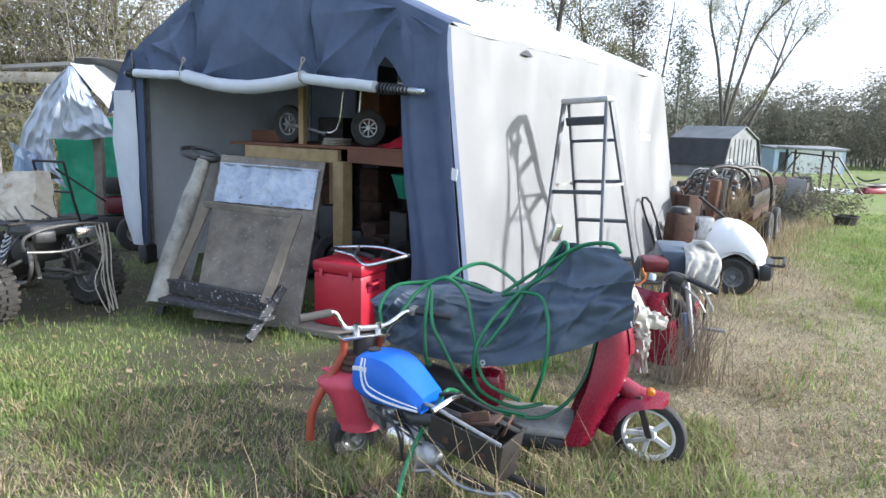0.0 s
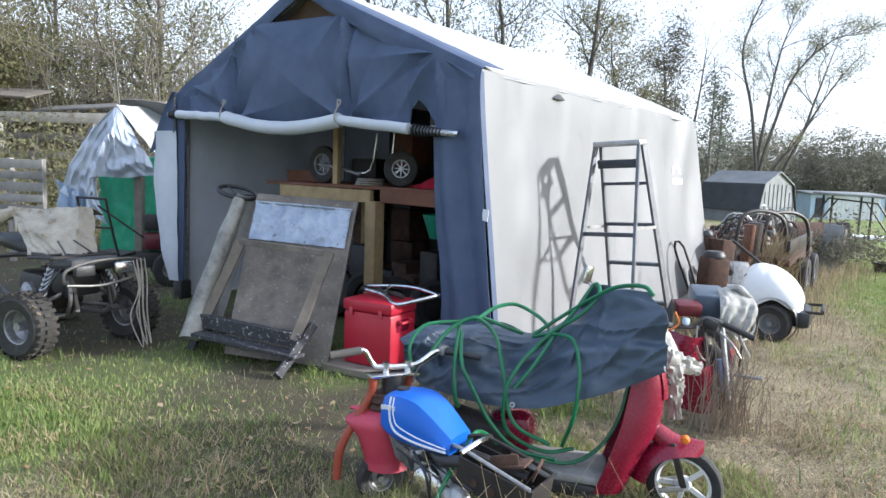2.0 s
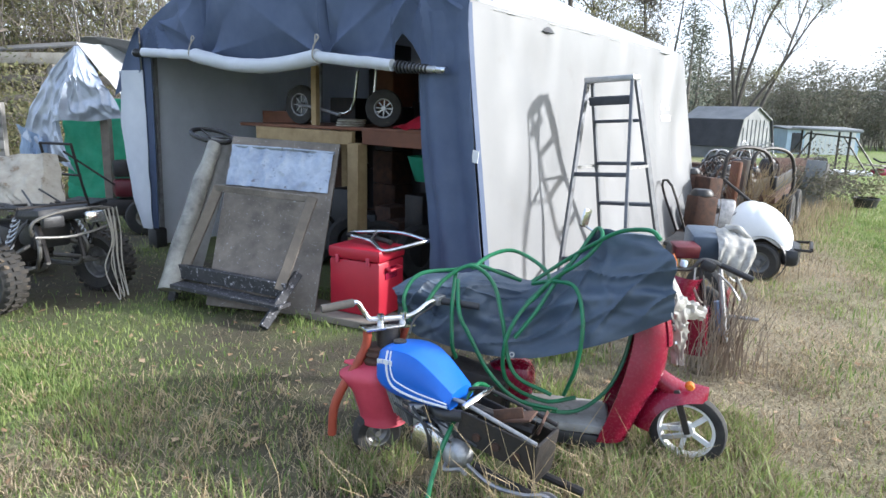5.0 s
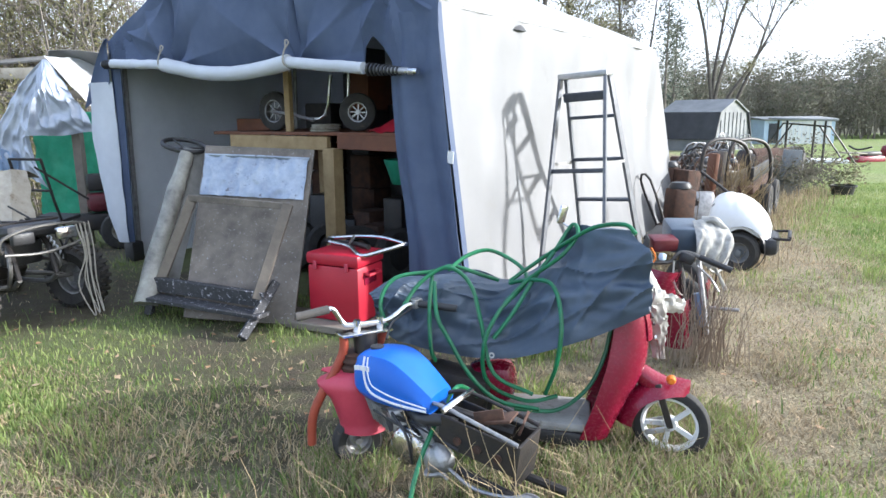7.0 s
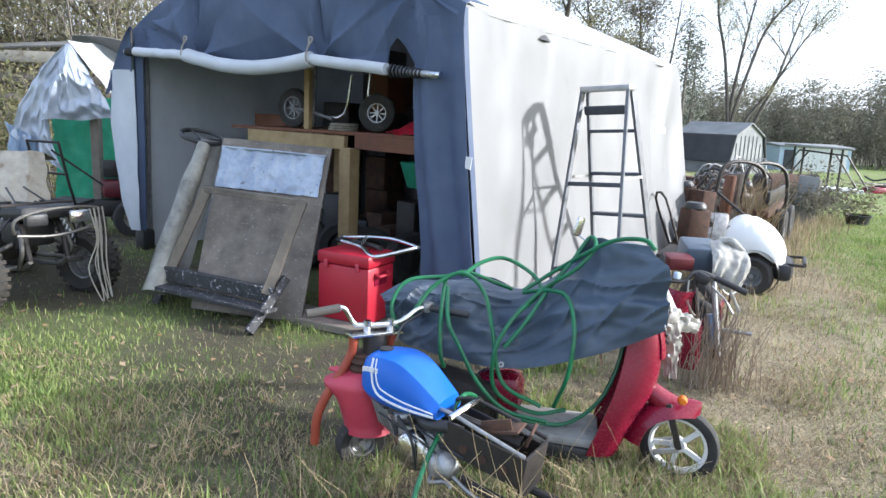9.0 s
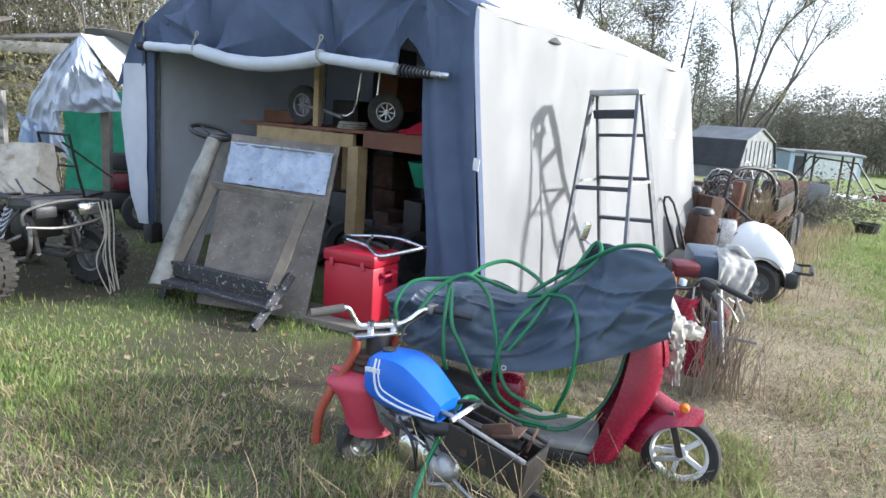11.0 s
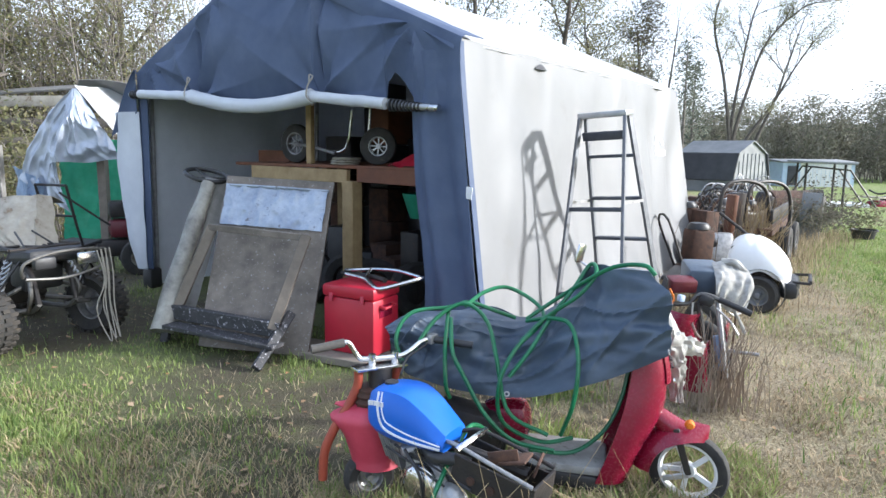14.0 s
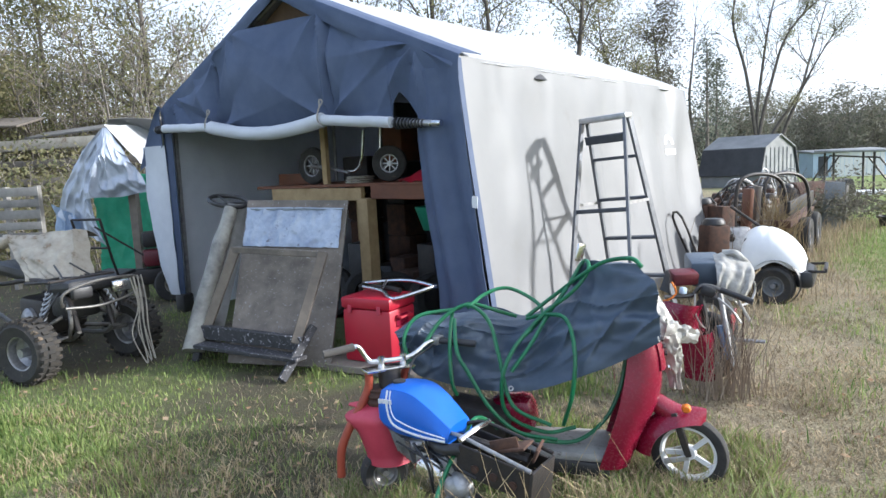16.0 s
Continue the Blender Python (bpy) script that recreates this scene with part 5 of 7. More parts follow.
part("steering_column", tube(BM(), [(0.02, 0.05, 0.72), (-0.42, 0.05, 1.05)], 0.018, 8), "black_steel", cart)
part("dash", box(BM(), (-0.18, 0, 0.66), (0.14, 0.5, 0.06), (0, 30, 0), 0.02), "black_plastic", cart)
part("floor_pan", box(BM(), (-0.55, 0, 0.3), (0.8, 0.85, 0.05), (0, 0, 0), 0.01), "black_plastic", cart)
for y in (-0.36, 0.36):
    wheel_parts(cart, (0.08, y, 0.205), (0.15, 1, 0), 0.215, 0.17, 0.115, rim="grey_metal", spokes=0, name="front_wheel")
part("wheel_arch", lathe(BM(), [(0.27, -0.02), (0.255, 0.0), (0.255, 0.06)], Matrix.Translation((0.08, -0.37, 0.24)) @ Euler((radians(90), 0, 0)).to_matrix().to_4x4(), 24), "black_plastic", cart)
part("badge", box(BM(), (0.245, -0.235, 0.58), (0.012, 0.05, 0.02), (0, -20, -30)), "black_plastic", cart)

fend = thing("white_fairing", 3.04, 8.0, 0, -30, "white plastic fairing half hidden by the tent wall", "fairing")
part("shell", sheet(BM(), lambda u, v: Vector((0.16 * math.cos(-1.6 + 3.2 * u) * math.sin(0.3 + 2.5 * v), 0.2 * math.sin(-1.6 + 3.2 * u), 0.28 + 0.36 * v)), 16, 14, 0.008), "white_paint", fend)
part("stand", box(BM(), (0, 0, 0.14), (0.16, 0.2, 0.28), (0, 0, 0), 0.02), "black_plastic", fend)

# ---- red cooler on a board, with chrome bars on its lid ----
board = part("foot_board", beam(BM(), (-1.05, 5.12, 0.03), (-0.15, 4.68, 0.03), 0.34, 0.055, bev=0.006), "old_wood")
tagged(board, "grey weathered board lying on the grass before the tent", "board")
cool = thing("cooler_box", -0.52, 5.0, 0.058, -27.5, "red plastic cooler box with lid and side handle", "cooler")
part("body", box(BM(), (0, 0, 0.205), (0.44, 0.34, 0.41), (0, 0, 0), 0.022), "red_plastic", cool)
lid = part("lid", box(BM(), (0, 0, 0.455), (0.455, 0.355, 0.09), (0, 0, 0), 0.022), "red_plastic", cool)
for x in (-0.14, 0.13):
    part("latch", box(BM(), (x, -0.182, 0.41), (0.03, 0.012, 0.06), (0, 0, 0), 0.003), "pink_plastic", cool)
part("side_handle", tube(BM(), [(0.225, -0.09, 0.36), (0.26, -0.09, 0.35), (0.265, 0.06, 0.35), (0.225, 0.06, 0.36)], 0.012, 8), "red_plastic", cool)
# flat block in darker red paints the shade of the handle hollow
part("recess_shade", box(BM(), (0.222, -0.015, 0.32), (0.01, 0.16, 0.09), (0, 0, 0), 0.004), "red_paint", cool)
bars = thing("chrome_crash_bar", -0.45, 5.05, 0.56, -20, "bent chrome crash bar lying on the red cooler", "crash bar")
part("bar", tube(BM(), [(-0.28, 0.12, 0.04), (-0.18, 0.05, 0.06), (0.0, 0.10, 0.07), (0.2, 0.05, 0.08), (0.40, -0.02, 0.06)], 0.015, 8, 5), "chrome", bars)
part("bar", tube(BM(), [(-0.20, -0.02, 0.04), (0.0, -0.10, 0.03), (0.12, -0.2, 0.0), (0.2, -0.21, 0.0), (0.38, -0.1, 0.05), (0.42, -0.02, 0.06)], 0.016, 8, 5), "chrome", bars)
part("cross_bar", tube(BM(), [(-0.05, 0.09, 0.07), (0.0, -0.10, 0.035)], 0.012, 8), "chrome", bars)
part("black_bar", tube(BM(), [(-0.3, 0.1, 0.02), (0.0, 0.0, 0.03), (0.15, -0.08, 0.03)], 0.02, 8, 4), "black_steel", bars)

# ---- panels and table frame leaning at the tent mouth ----
ply = thing("plywood_panel", -1.35, 5.05, 0, 0, "paint-spattered plywood panel with a zinc strip leaning upright", "panel")


def slab(bm, a, b, c, d, t):
    """A board with corners a, b, c, d and thickness t."""
    q = [Vector(v) for v in (a, b, c, d)]
    n = (q[1] - q[0]).cross(q[3] - q[0]).normalized() * t
    lo, hi = [bm.verts.new(v) for v in q], [bm.verts.new(v + n) for v in q]
    bm.faces.new(lo[::-1])
    bm.faces.new(hi)
    for k in range(4):
        bm.faces.new((lo[k], lo[(k + 1) % 4], hi[(k + 1) % 4], hi[k]))
    return bm


def on_ply(u, v, off=0.0):
    a, b, c, d = Vector((-1.74, 5.02, 0.05)), Vector((-0.895, 4.88, 0.02)), Vector((-0.80, 5.56, 1.25)), Vector((-1.72, 5.76, 1.285))
    n = (b - a).cross(d - a).normalized()
    return a.lerp(b, u).lerp(d.lerp(c, u), v) + n * off


part("sheet", slab(BM(), on_ply(0, 0), on_ply(1, 0), on_ply(1, 1), on_ply(0, 1), 0.02), "plywood", ply, "stained plywood sheet", local=False)
part("zinc_strip", sheet(BM(), lambda u, v: on_ply(0.02 + 0.94 * u, 0.69 + 0.25 * v, 0.03 + 0.022 * crease(u * 2.0, v, 4.0, 1.3)), 60, 24, 0.003), "zinc", ply, "dented zinc strip", local=False)
part("lip", tube(BM(), [on_ply(0.02, 0.935, 0.035), on_ply(0.55, 0.935, 0.045), on_ply(0.97, 0.935, 0.035)], 0.012, 6), "zinc", ply, local=False)

tab = thing("upturned_table_frame", -1.6, 4.95, 0, 0, "old wooden table frame with flaking black legs leaning on the plywood", "table frame")
TL, TR, BL, BR = Vector((-1.70, 5.28, 0.92)), Vector((-0.93, 5.08, 0.87)), Vector((-2.03, 5.22, 0.24)), Vector((-1.07, 4.80, 0.24))
part("top_rail", beam(BM(), TL + Vector((-0.03, 0, 0)), TR, 0.035, 0.05, bev=0.004), "plywood", tab, local=False)
part("side_rail", beam(BM(), TL, BL.lerp(BR, 0.04), 0.075, 0.035, up=(0, 1, 0), bev=0.004), "old_wood", tab, local=False)
part("side_rail", beam(BM(), TR + Vector((0.0, -0.02, 0.02)), BR + Vector((-0.06, 0, 0)), 0.075, 0.05, up=(0, 1, 0), bev=0.004), "old_wood", tab, local=False)
part("base_rail", beam(BM(), BL + Vector((0, 0, 0.03)), BR + Vector((0, 0, 0.0)), 0.05, 0.11, bev=0.006), "charred", tab, "flaking black base rail", local=False)
part("base_plank", beam(BM(), BL + Vector((0.02, -0.09, -0.06)), BR + Vector((0.0, -0.09, -0.09)), 0.14, 0.03, bev=0.004), "charred", tab, local=False)
part("leg", beam(BM(), BL + Vector((0, 0.05, 0.08)), Vector((-2.09, 5.22, 0.02)), 0.06, 0.06, up=(0, 1, 0), bev=0.006), "charred", tab, local=False)
part("leg", beam(BM(), BR + Vector((0.05, 0.12, 0.10)), Vector((-1.20, 4.60, 0.02)), 0.065, 0.06, up=(0, 1, 0.3), bev=0.006), "charred", tab, local=False)
part("inner_board", beam(BM(), Vector((-1.62, 5.2, 0.28)), Vector((-1.50, 5.26, 0.40)), 0.12, 0.02, up=(0, 1, 0)), "charred", tab, local=False)


def cloudy(u, v):
    a, b = Vector((-2.30, 5.5, 0.06)), Vector((-1.90, 5.26, 0.12))
    c, d = Vector((-1.72, 5.82, 1.24)), Vector((-1.99, 5.93, 1.27))
    p = a.lerp(b, u).lerp(d.lerp(c, u), v)
    return p + Vector((-0.03, -0.10, 0.02)) * math.sin(math.pi * u) + Vector((0, -1, 0)) * 0.02 * nz(u * 4, v * 5, 2, 1.5)


tagged(part("plastic_sheet_roll", sheet(BM(), cloudy, 18, 24, 0.004), "clear_poly"), "cloudy bent plastic sheet leaning in the tent mouth", "plastic sheet")
bm = tube(BM(), [(-1.86, 5.70, 1.235), (-1.94, 5.56, 0.92), (-2.02, 5.36, 0.52), (-2.08, 5.16, 0.12)], (0.055, 0.085), 16, 6)
for v in bm.verts:
    v.co += 0.012 * noise.noise_vector(v.co * 6)
tagged(part("rolled_plastic", bm, "roll_poly"), "rolled pale plastic sheeting leaning beside the panel", "plastic roll")
sw = thing("steering_wheel", -1.93, 5.85, 1.29, 0, "black steering wheel resting on the leaning sheet", "steering wheel")
part("rim", tube(BM(), [(0.17 * math.cos(k * 0.3142), 0.17 * math.sin(k * 0.3142), 0.03 * math.sin(k * 0.3142) - 0.04 * math.cos(k * 0.3142)) for k in range(21)], 0.018, 8), "black_plastic", sw)
for k in (0.4, 2.5, 4.6):
    part("spoke", tube(BM(), [(0, 0, -0.02), (0.165 * math.cos(k), 0.165 * math.sin(k), 0.03 * math.sin(k) - 0.04 * math.cos(k))], 0.009, 6), "black_plastic", sw)

# ---- shelf and stores inside the tent ----
shelf = thing("timber_shelf", 0, 0, 0, 0, "timber shelf frame of new lumber inside the tent", "shelf")
shelf.matrix_basis = tent.matrix_basis.copy()
WORLD[shelf.name] = tent.matrix_basis.copy()
part("post", beam(BM(), (0.58, 0.4, 0.0), (0.58, 0.4, 1.24), 0.13, 0.13, up=(0, 1, 0), bev=0.006), "lumber", shelf, "yellow lumber post")
part("front_beam", beam(BM(), (-0.80, 0.42, 1.29), (0.52, 0.42, 1.28), 0.05, 0.12, bev=0.005), "lumber", shelf)
part("front_beam", beam(BM(), (0.64, 0.42, 1.30), (1.75, 0.42, 1.28), 0.05, 0.13, bev=0.005), "brown_wood", shelf)
part("deck", box(BM(), (0.4, 1.1, 1.365), (2.9, 1.4, 0.03), (0, 0, 0), 0.004), "brown_wood", shelf)
part("upright", beam(BM(), (-0.05, 0.5, 1.38), (-0.05, 0.5, 2.2), 0.07, 0.05, up=(0, 1, 0), bev=0.004), "lumber", shelf)
part("rear_post", beam(BM(), (-0.8, 1.7, 0.0), (-0.8, 1.7, 1.35), 0.09, 0.09, up=(0, 1, 0)), "lumber", shelf)
part("rear_post", beam(BM(), (1.25, 0.75, 0.0), (1.25, 0.75, 1.30), 0.10, 0.05, up=(0, 1, 0)), "lumber", shelf)
part("back_board", box(BM(), (-1.1, 0.95, 1.38), (0.5, 0.03, 0.24), (0, 0, 0), 0.004), "brown_wood", shelf)


def in_tent_thing(name, x, y, z, rz, label, cat):
    ob = thing(name, 0, 0, 0, 0, label, cat)
    ob.matrix_basis = tent.matrix_basis @ pose(x, y, z, 0, 0, rz)
    WORLD[ob.name] = ob.matrix_basis.copy()
    return ob


doll = in_tent_thing("hand_truck", 0.55, 0.62, 1.38, 0, "small hand truck with spoked wheels on the shelf", "hand truck")
wheel_parts(doll, (0.22, -0.08, 0.17), (-0.45, 0.85, 0), 0.165, 0.07, 0.085, rim="alu", spokes=8, spoke_w=0.006)
wheel_parts(doll, (-0.92, 0.0, 0.19), (-0.1, 1, 0), 0.19, 0.08, 0.11, rim="steel", spokes=8, spoke_w=0.006)
part("frame_bar", tube(BM(), [(-0.12, -0.05, 0.5), (-0.2, -0.05, 0.15), (-0.5, 0, 0.12)], 0.014, 8, 3), "chrome", doll)
part("frame_bar", tube(BM(), [(0.06, 0, 0.55), (0.02, 0, 0.12), (0.22, -0.02, 0.17)], 0.014, 8), "chrome", doll)
part("fork_bar", tube(BM(), [(-0.92, -0.04, 0.19), (-0.6, -0.08, 0.16), (-0.35, -0.05, 0.1)], 0.016, 8), "steel", doll)
st = in_tent_thing("plate_stack", 0.40, 0.50, 1.385, 5, "stack of pale round plates on the shelf", "plates")
for k in range(3):
    part("plate", lathe(BM(), [(0.0, 0.0), (0.13, 0.0), (0.135, 0.012), (0.12, 0.02), (0, 0.02)], Matrix.Translation((0.01 * k, 0, 0.022 * k)), 20), "canvas", st)
gc = in_tent_thing("green_crate", 1.22, 0.62, 0.95, 12, "green plastic basin hung under the shelf", "basin")
part("basin", lathe(BM(), [(0.10, 0.0), (0.17, 0.2), (0.19, 0.2), (0.12, -0.01), (0.0, -0.01)], Matrix(), 20), "green_tarp", gc)
rd = in_tent_thing("red_tarp_bundle", 1.30, 0.55, 1.39, 0, "red tarpaulin bundle on the shelf edge", "bundle")
part("bundle", sheet(BM(), lambda u, v: Vector((-0.3 + 0.6 * u, -0.16 + 0.3 * v, 0.12 * math.sin(3.1 * v) * math.sin(3.1 * u) + 0.03 * nz(u * 5, v * 5, 0, 1.3))), 16, 10, 0.004), "red_plastic", rd)
rng = random.Random(5)
for k in range(7):
    x, y = -0.3 + 0.27 * k, 1.0 + 0.35 * rng.random()
    bx = in_tent_thing("storage_box", x, y, 0.0, rng.uniform(-15, 15), "dim dark box stored under the shelf", "box")
    h = rng.uniform(0.35, 0.8)
    part("box_body", box(BM(), (0, 0, h / 2), (0.26, 0.3, h), (0, 0, 0), 0.015), rng.choice(["black_plastic", "rust", "brown_wood", "black_steel"]), bx)
for k in range(5):
    tyr = in_tent_thing("spare_tyre", -0.2 + 0.42 * k, 0.62 + 0.1 * (k % 2), 0.26, 10, "old tyre leaning under the shelf", "tyre")
    part("tyre_ring", lathe(BM(), [(0.14, -0.06), (0.22, -0.07), (0.26, -0.04), (0.26, 0.04), (0.22, 0.07), (0.14, 0.06), (0.13, 0), (0.14, -0.06)], Euler((radians(78), 0, radians(20 * k))).to_matrix().to_4x4(), 24), "rubber", tyr)

# invented dark stacks that make the space behind the shelf darker
rng = random.Random(15)
for k in range(9):
    x, y = -0.9 + 0.34 * k, 1.9 + 0.25 * (k % 2)
    stack = in_tent_thing("darkening_stack", x, y, 0.0, rng.uniform(-12, 12), "tall dark stack added to darken the back of the tent", "stack", )
    top = rng.uniform(1.6, 2.15)
    z = 0.0
    while z < top:
        h = rng.uniform(0.25, 0.5)
        part("crate", box(BM(), (rng.uniform(-0.02, 0.02), 0, z + h / 2), (rng.uniform(0.3, 0.36), 0.4, h - 0.005), (0, 0, rng.uniform(-5, 5)), 0.02), rng.choice(["black_plastic", "black_steel", "rust", "brown_wood", "black_plastic"]), stack)
        z += h


# ---- quad bike ----
atv = thing("quad_bike", -3.02, 5.22, 0, -31, "stripped quad bike with knobbly tyres and canvas on its seat", "quad bike")
for y in (-0.43, 0.43):
    wheel_parts(atv, (0.0, y, 0.25), (-0.25, 1, 0), 0.248, 0.20, 0.135, rim="steel", spokes=0, knobs=True, name="front_wheel")
    wheel_parts(atv, (-1.2, y, 0.255), (0, 1, 0), 0.255, 0.24, 0.13, rim="steel", spokes=0, knobs=True, name="rear_wheel")
    part("brake_hose", tube(BM(), [(0.0, y * 0.8, 0.4), (0.1, y * 0.6, 0.6), (0.05, y * 0.3, 0.74), (-0.2, y * 0.15, 0.86)], 0.008, 6, 4), "black_plastic", atv)
    part("lower_arm", tube(BM(), [(0.02, y * 0.85, 0.28), (0.08, y * 0.3, 0.30)], 0.018, 8), "tube_grey", atv)
    part("lower_arm", tube(BM(), [(-0.08, y * 0.85, 0.28), (-0.2, y * 0.3, 0.32)], 0.018, 8), "tube_grey", atv)
    part("upper_arm", tube(BM(), [(0.0, y * 0.8, 0.38), (0.0, y * 0.3, 0.47)], 0.016, 8), "tube_grey", atv)
    sp = BM()
    tube(sp, [(-0.02, y * 0.72, 0.40), (-0.06, y * 0.40, 0.72)], 0.02, 8)
    a, b = Vector((-0.02, y * 0.72, 0.42)), Vector((-0.055, y * 0.44, 0.68))
    coil = [a.lerp(b, k / 48) + Vector((0.042 * math.cos(k * 0.9), 0.0, 0)) + 0.042 * math.sin(k * 0.9) * Vector((0, 0.75, 0.6)) for k in range(49)]
    part("damper", sp, "black_steel", atv)
    part("coil_spring", tube(BM(), coil, 0.008, 5), "alu", atv, "pale coil spring")
for y in (-0.14, 0.14):
    part("frame_rail", tube(BM(), [(0.22, y, 0.36), (0.05, y, 0.28), (-0.6, y, 0.26), (-1.15, y, 0.40)], 0.02, 8, 4), "tube_grey", atv)
    part("frame_rail", tube(BM(), [(0.22, y, 0.36), (0.10, y, 0.62), (-0.3, y, 0.74), (-1.1, y, 0.66)], 0.02, 8, 4), "black_steel", atv)
    part("down_tube", tube(BM(), [(0.1, y, 0.6), (0.2, y * 1.3, 0.45), (0.12, y * 1.2, 0.3)], 0.017, 8, 4), "tube_grey", atv)
part("bumper_hoop", tube(BM(), [(0.18, -0.2, 0.60), (0.34, -0.30, 0.60), (0.38, -0.3, 0.70), (0.40, -0.1, 0.76), (0.40, 0.18, 0.76), (0.38, 0.32, 0.72), (0.36, 0.3, 0.62), (0.36, 0.0, 0.56), (0.34, -0.28, 0.58)], 0.0115, 8, 5), "tube_grey", atv, "bent steel bumper hoop")
part("headlamp", box(BM(), (0.33, 0.18, 0.68), (0.06, 0.16, 0.09), (0, 0, 0), 0.02), "chrome", atv, "clear headlamp")
part("headlamp", box(BM(), (0.33, -0.14, 0.68), (0.06, 0.16, 0.09), (0, 0, 0), 0.02), "black_plastic", atv)
part("cowl", box(BM(), (0.08, 0.0, 0.70), (0.34, 0.40, 0.11), (0, -6, 0), 0.05), "black_plastic", atv, "black front cowl")
part("radiator_box", box(BM(), (-0.05, 0, 0.54), (0.22, 0.3, 0.2), (0, 8, 0), 0.03), "black_plastic", atv)
part("engine", box(BM(), (-0.52, 0.0, 0.42), (0.42, 0.3, 0.32), (0, 0, 0), 0.05), "black_steel", atv, "oily black engine")
part("engine_cover", lathe(BM(), [(0.0, 0.05), (0.07, 0.045), (0.1, 0.02), (0.1, -0.02)], Matrix.Translation((-0.5, -0.16, 0.40)) @ Euler((radians(90), 0, 0)).to_matrix().to_4x4(), 20), "steel", atv)
part("carrier_rack", tube(BM(), [(0.1, -0.26, 0.765), (-0.25, -0.28, 0.74), (-0.25, 0.28, 0.74), (0.1, 0.26, 0.765), (0.1, -0.26, 0.765)], 0.012, 6), "black_steel", atv)
for y in (-0.18, 0.0, 0.18):
    part("rack_bar", tube(BM(), [(0.1, y, 0.765), (-0.25, y, 0.74)], 0.01, 6), "black_steel", atv)
part("seat", box(BM(), (-0.9, 0, 0.78), (0.65, 0.26, 0.12), (0, 4, 0), 0.05), "black_plastic", atv)


def canvas(u, v):
    """A stiff sheet thrown over the bars: level along the top, narrowing downwards to the front, its side turned back."""
    top = Vector((-3.92, 5.70, 1.10)).lerp(Vector((-3.30, 5.72, 1.13)), u)
    low = Vector((-3.50, 5.32, 0.74)).lerp(Vector((-3.12, 5.34, 0.70)), u)
    p = top.lerp(low, v)
    sag = -0.06 * math.sin(3.14 * v) * math.sin(3.14 * u)
    return p + Vector((0.015 * nz(u * 5, v * 5, 1, 1), -0.035 * crease(u, v, 11.0, 1.0) + sag, -0.03 * math.sin(3.14 * u) * (1 - v) + 0.02 * nz(u * 3, v * 3, 5, 1.2)))


part("canvas_sheet", sheet(BM(), canvas, 40, 34, 0.004), "canvas", atv, "dirty beige canvas draped on the bars", local=False)
part("canvas_fold", sheet(BM(), lambda u, v: canvas(1.0, v) + Vector((0.10 * u * (0.25 + 0.75 * v), 0.16 * u, -0.02 * u + 0.02 * math.sin(6 * v) * u)), 8, 20, 0.004), "canvas", atv, "turned-back canvas edge", local=False)
part("canvas_top", sheet(BM(), lambda u, v: canvas(u, 0.0) + Vector((-0.02 * v, 0.45 * v, -0.10 * v * v + 0.02 * nz(u * 4, v * 4, 7, 1))), 16, 10, 0.004), "canvas", atv, local=False)
roll_pts = [(-3.86, 5.66, 1.06), (-4.0, 5.6, 0.98), (-4.16, 5.55, 0.86), (-4.36, 5.5, 0.74)]
bm = tube(BM(), roll_pts, (0.05, 0.11), 12, 6)
for v in bm.verts:
    v.co += 0.02 * noise.noise_vector(v.co * 9)
part("canvas_roll", bm, "canvas", atv, "bunched end of the canvas", local=False)
for k in range(3):
    y = 0.22 + 0.035 * k
    part("rope_strand", tube(BM(), [(0.40, y, 0.74), (0.42, y + 0.035 - 0.02 * k, 0.5), (0.40, y - 0.03 + 0.02 * k, 0.28 + 0.03 * k), (0.43, y + 0.03, 0.06 + 0.05 * k), (0.45, y + 0.05, 0.04), (0.42, y + 0.035, 0.3), (0.41, y + 0.045, 0.55), (0.40, y + 0.03, 0.75)], 0.0055, 5, 4), "rope", atv, "hanging grey rope")

# black chair frame behind the quad
ch = thing("folded_chair", -3.62, 6.75, 0, -20, "black metal folding chair behind the quad bike", "chair")
for x in (-0.2, 0.2):
    part("leg", tube(BM(), [(x, 0.2, 0.0), (x, -0.05, 0.55), (x, -0.2, 1.15)], 0.013, 6, 3), "black_steel", ch)
    part("leg", tube(BM(), [(x, -0.25, 0.0), (x, 0.1, 0.55)], 0.013, 6), "black_steel", ch)
part("top_bar", tube(BM(), [(-0.2, -0.2, 1.15), (0.2, -0.2, 1.15)], 0.013, 6), "black_steel", ch)
part("seat_pad", box(BM(), (0, 0.0, 0.55), (0.4, 0.36, 0.04), (8, 0, 0), 0.01), "black_plastic", ch)
part("back_bar", tube(BM(), [(-0.2, -0.12, 0.85), (0.2, -0.12, 0.85)], 0.013, 6), "black_steel", ch)

# ---- lean-to with silver tarpaulin ----
lean = thing("tarpaulin_shelter", -4.3, 8.6, 0, 0, "low shelter of silver and green tarpaulin on wooden posts", "shelter")
part("post", beam(BM(), (-4.09, 8.35, 0.0), (-4.09, 8.35, 1.5), 0.10, 0.10, up=(0, 1, 0), bev=0.005), "old_wood", lean, local=False)
part("post", beam(BM(), (-5.0, 8.6, 0.0), (-4.9, 8.6, 1.6), 0.09, 0.09, up=(0, 1, 0), bev=0.005), "old_wood", lean, local=False)
part("post", beam(BM(), (-2.9, 9.3, 0.0), (-2.9, 9.3, 2.1), 0.09, 0.09, up=(0, 1, 0), bev=0.005), "old_wood", lean, local=False)


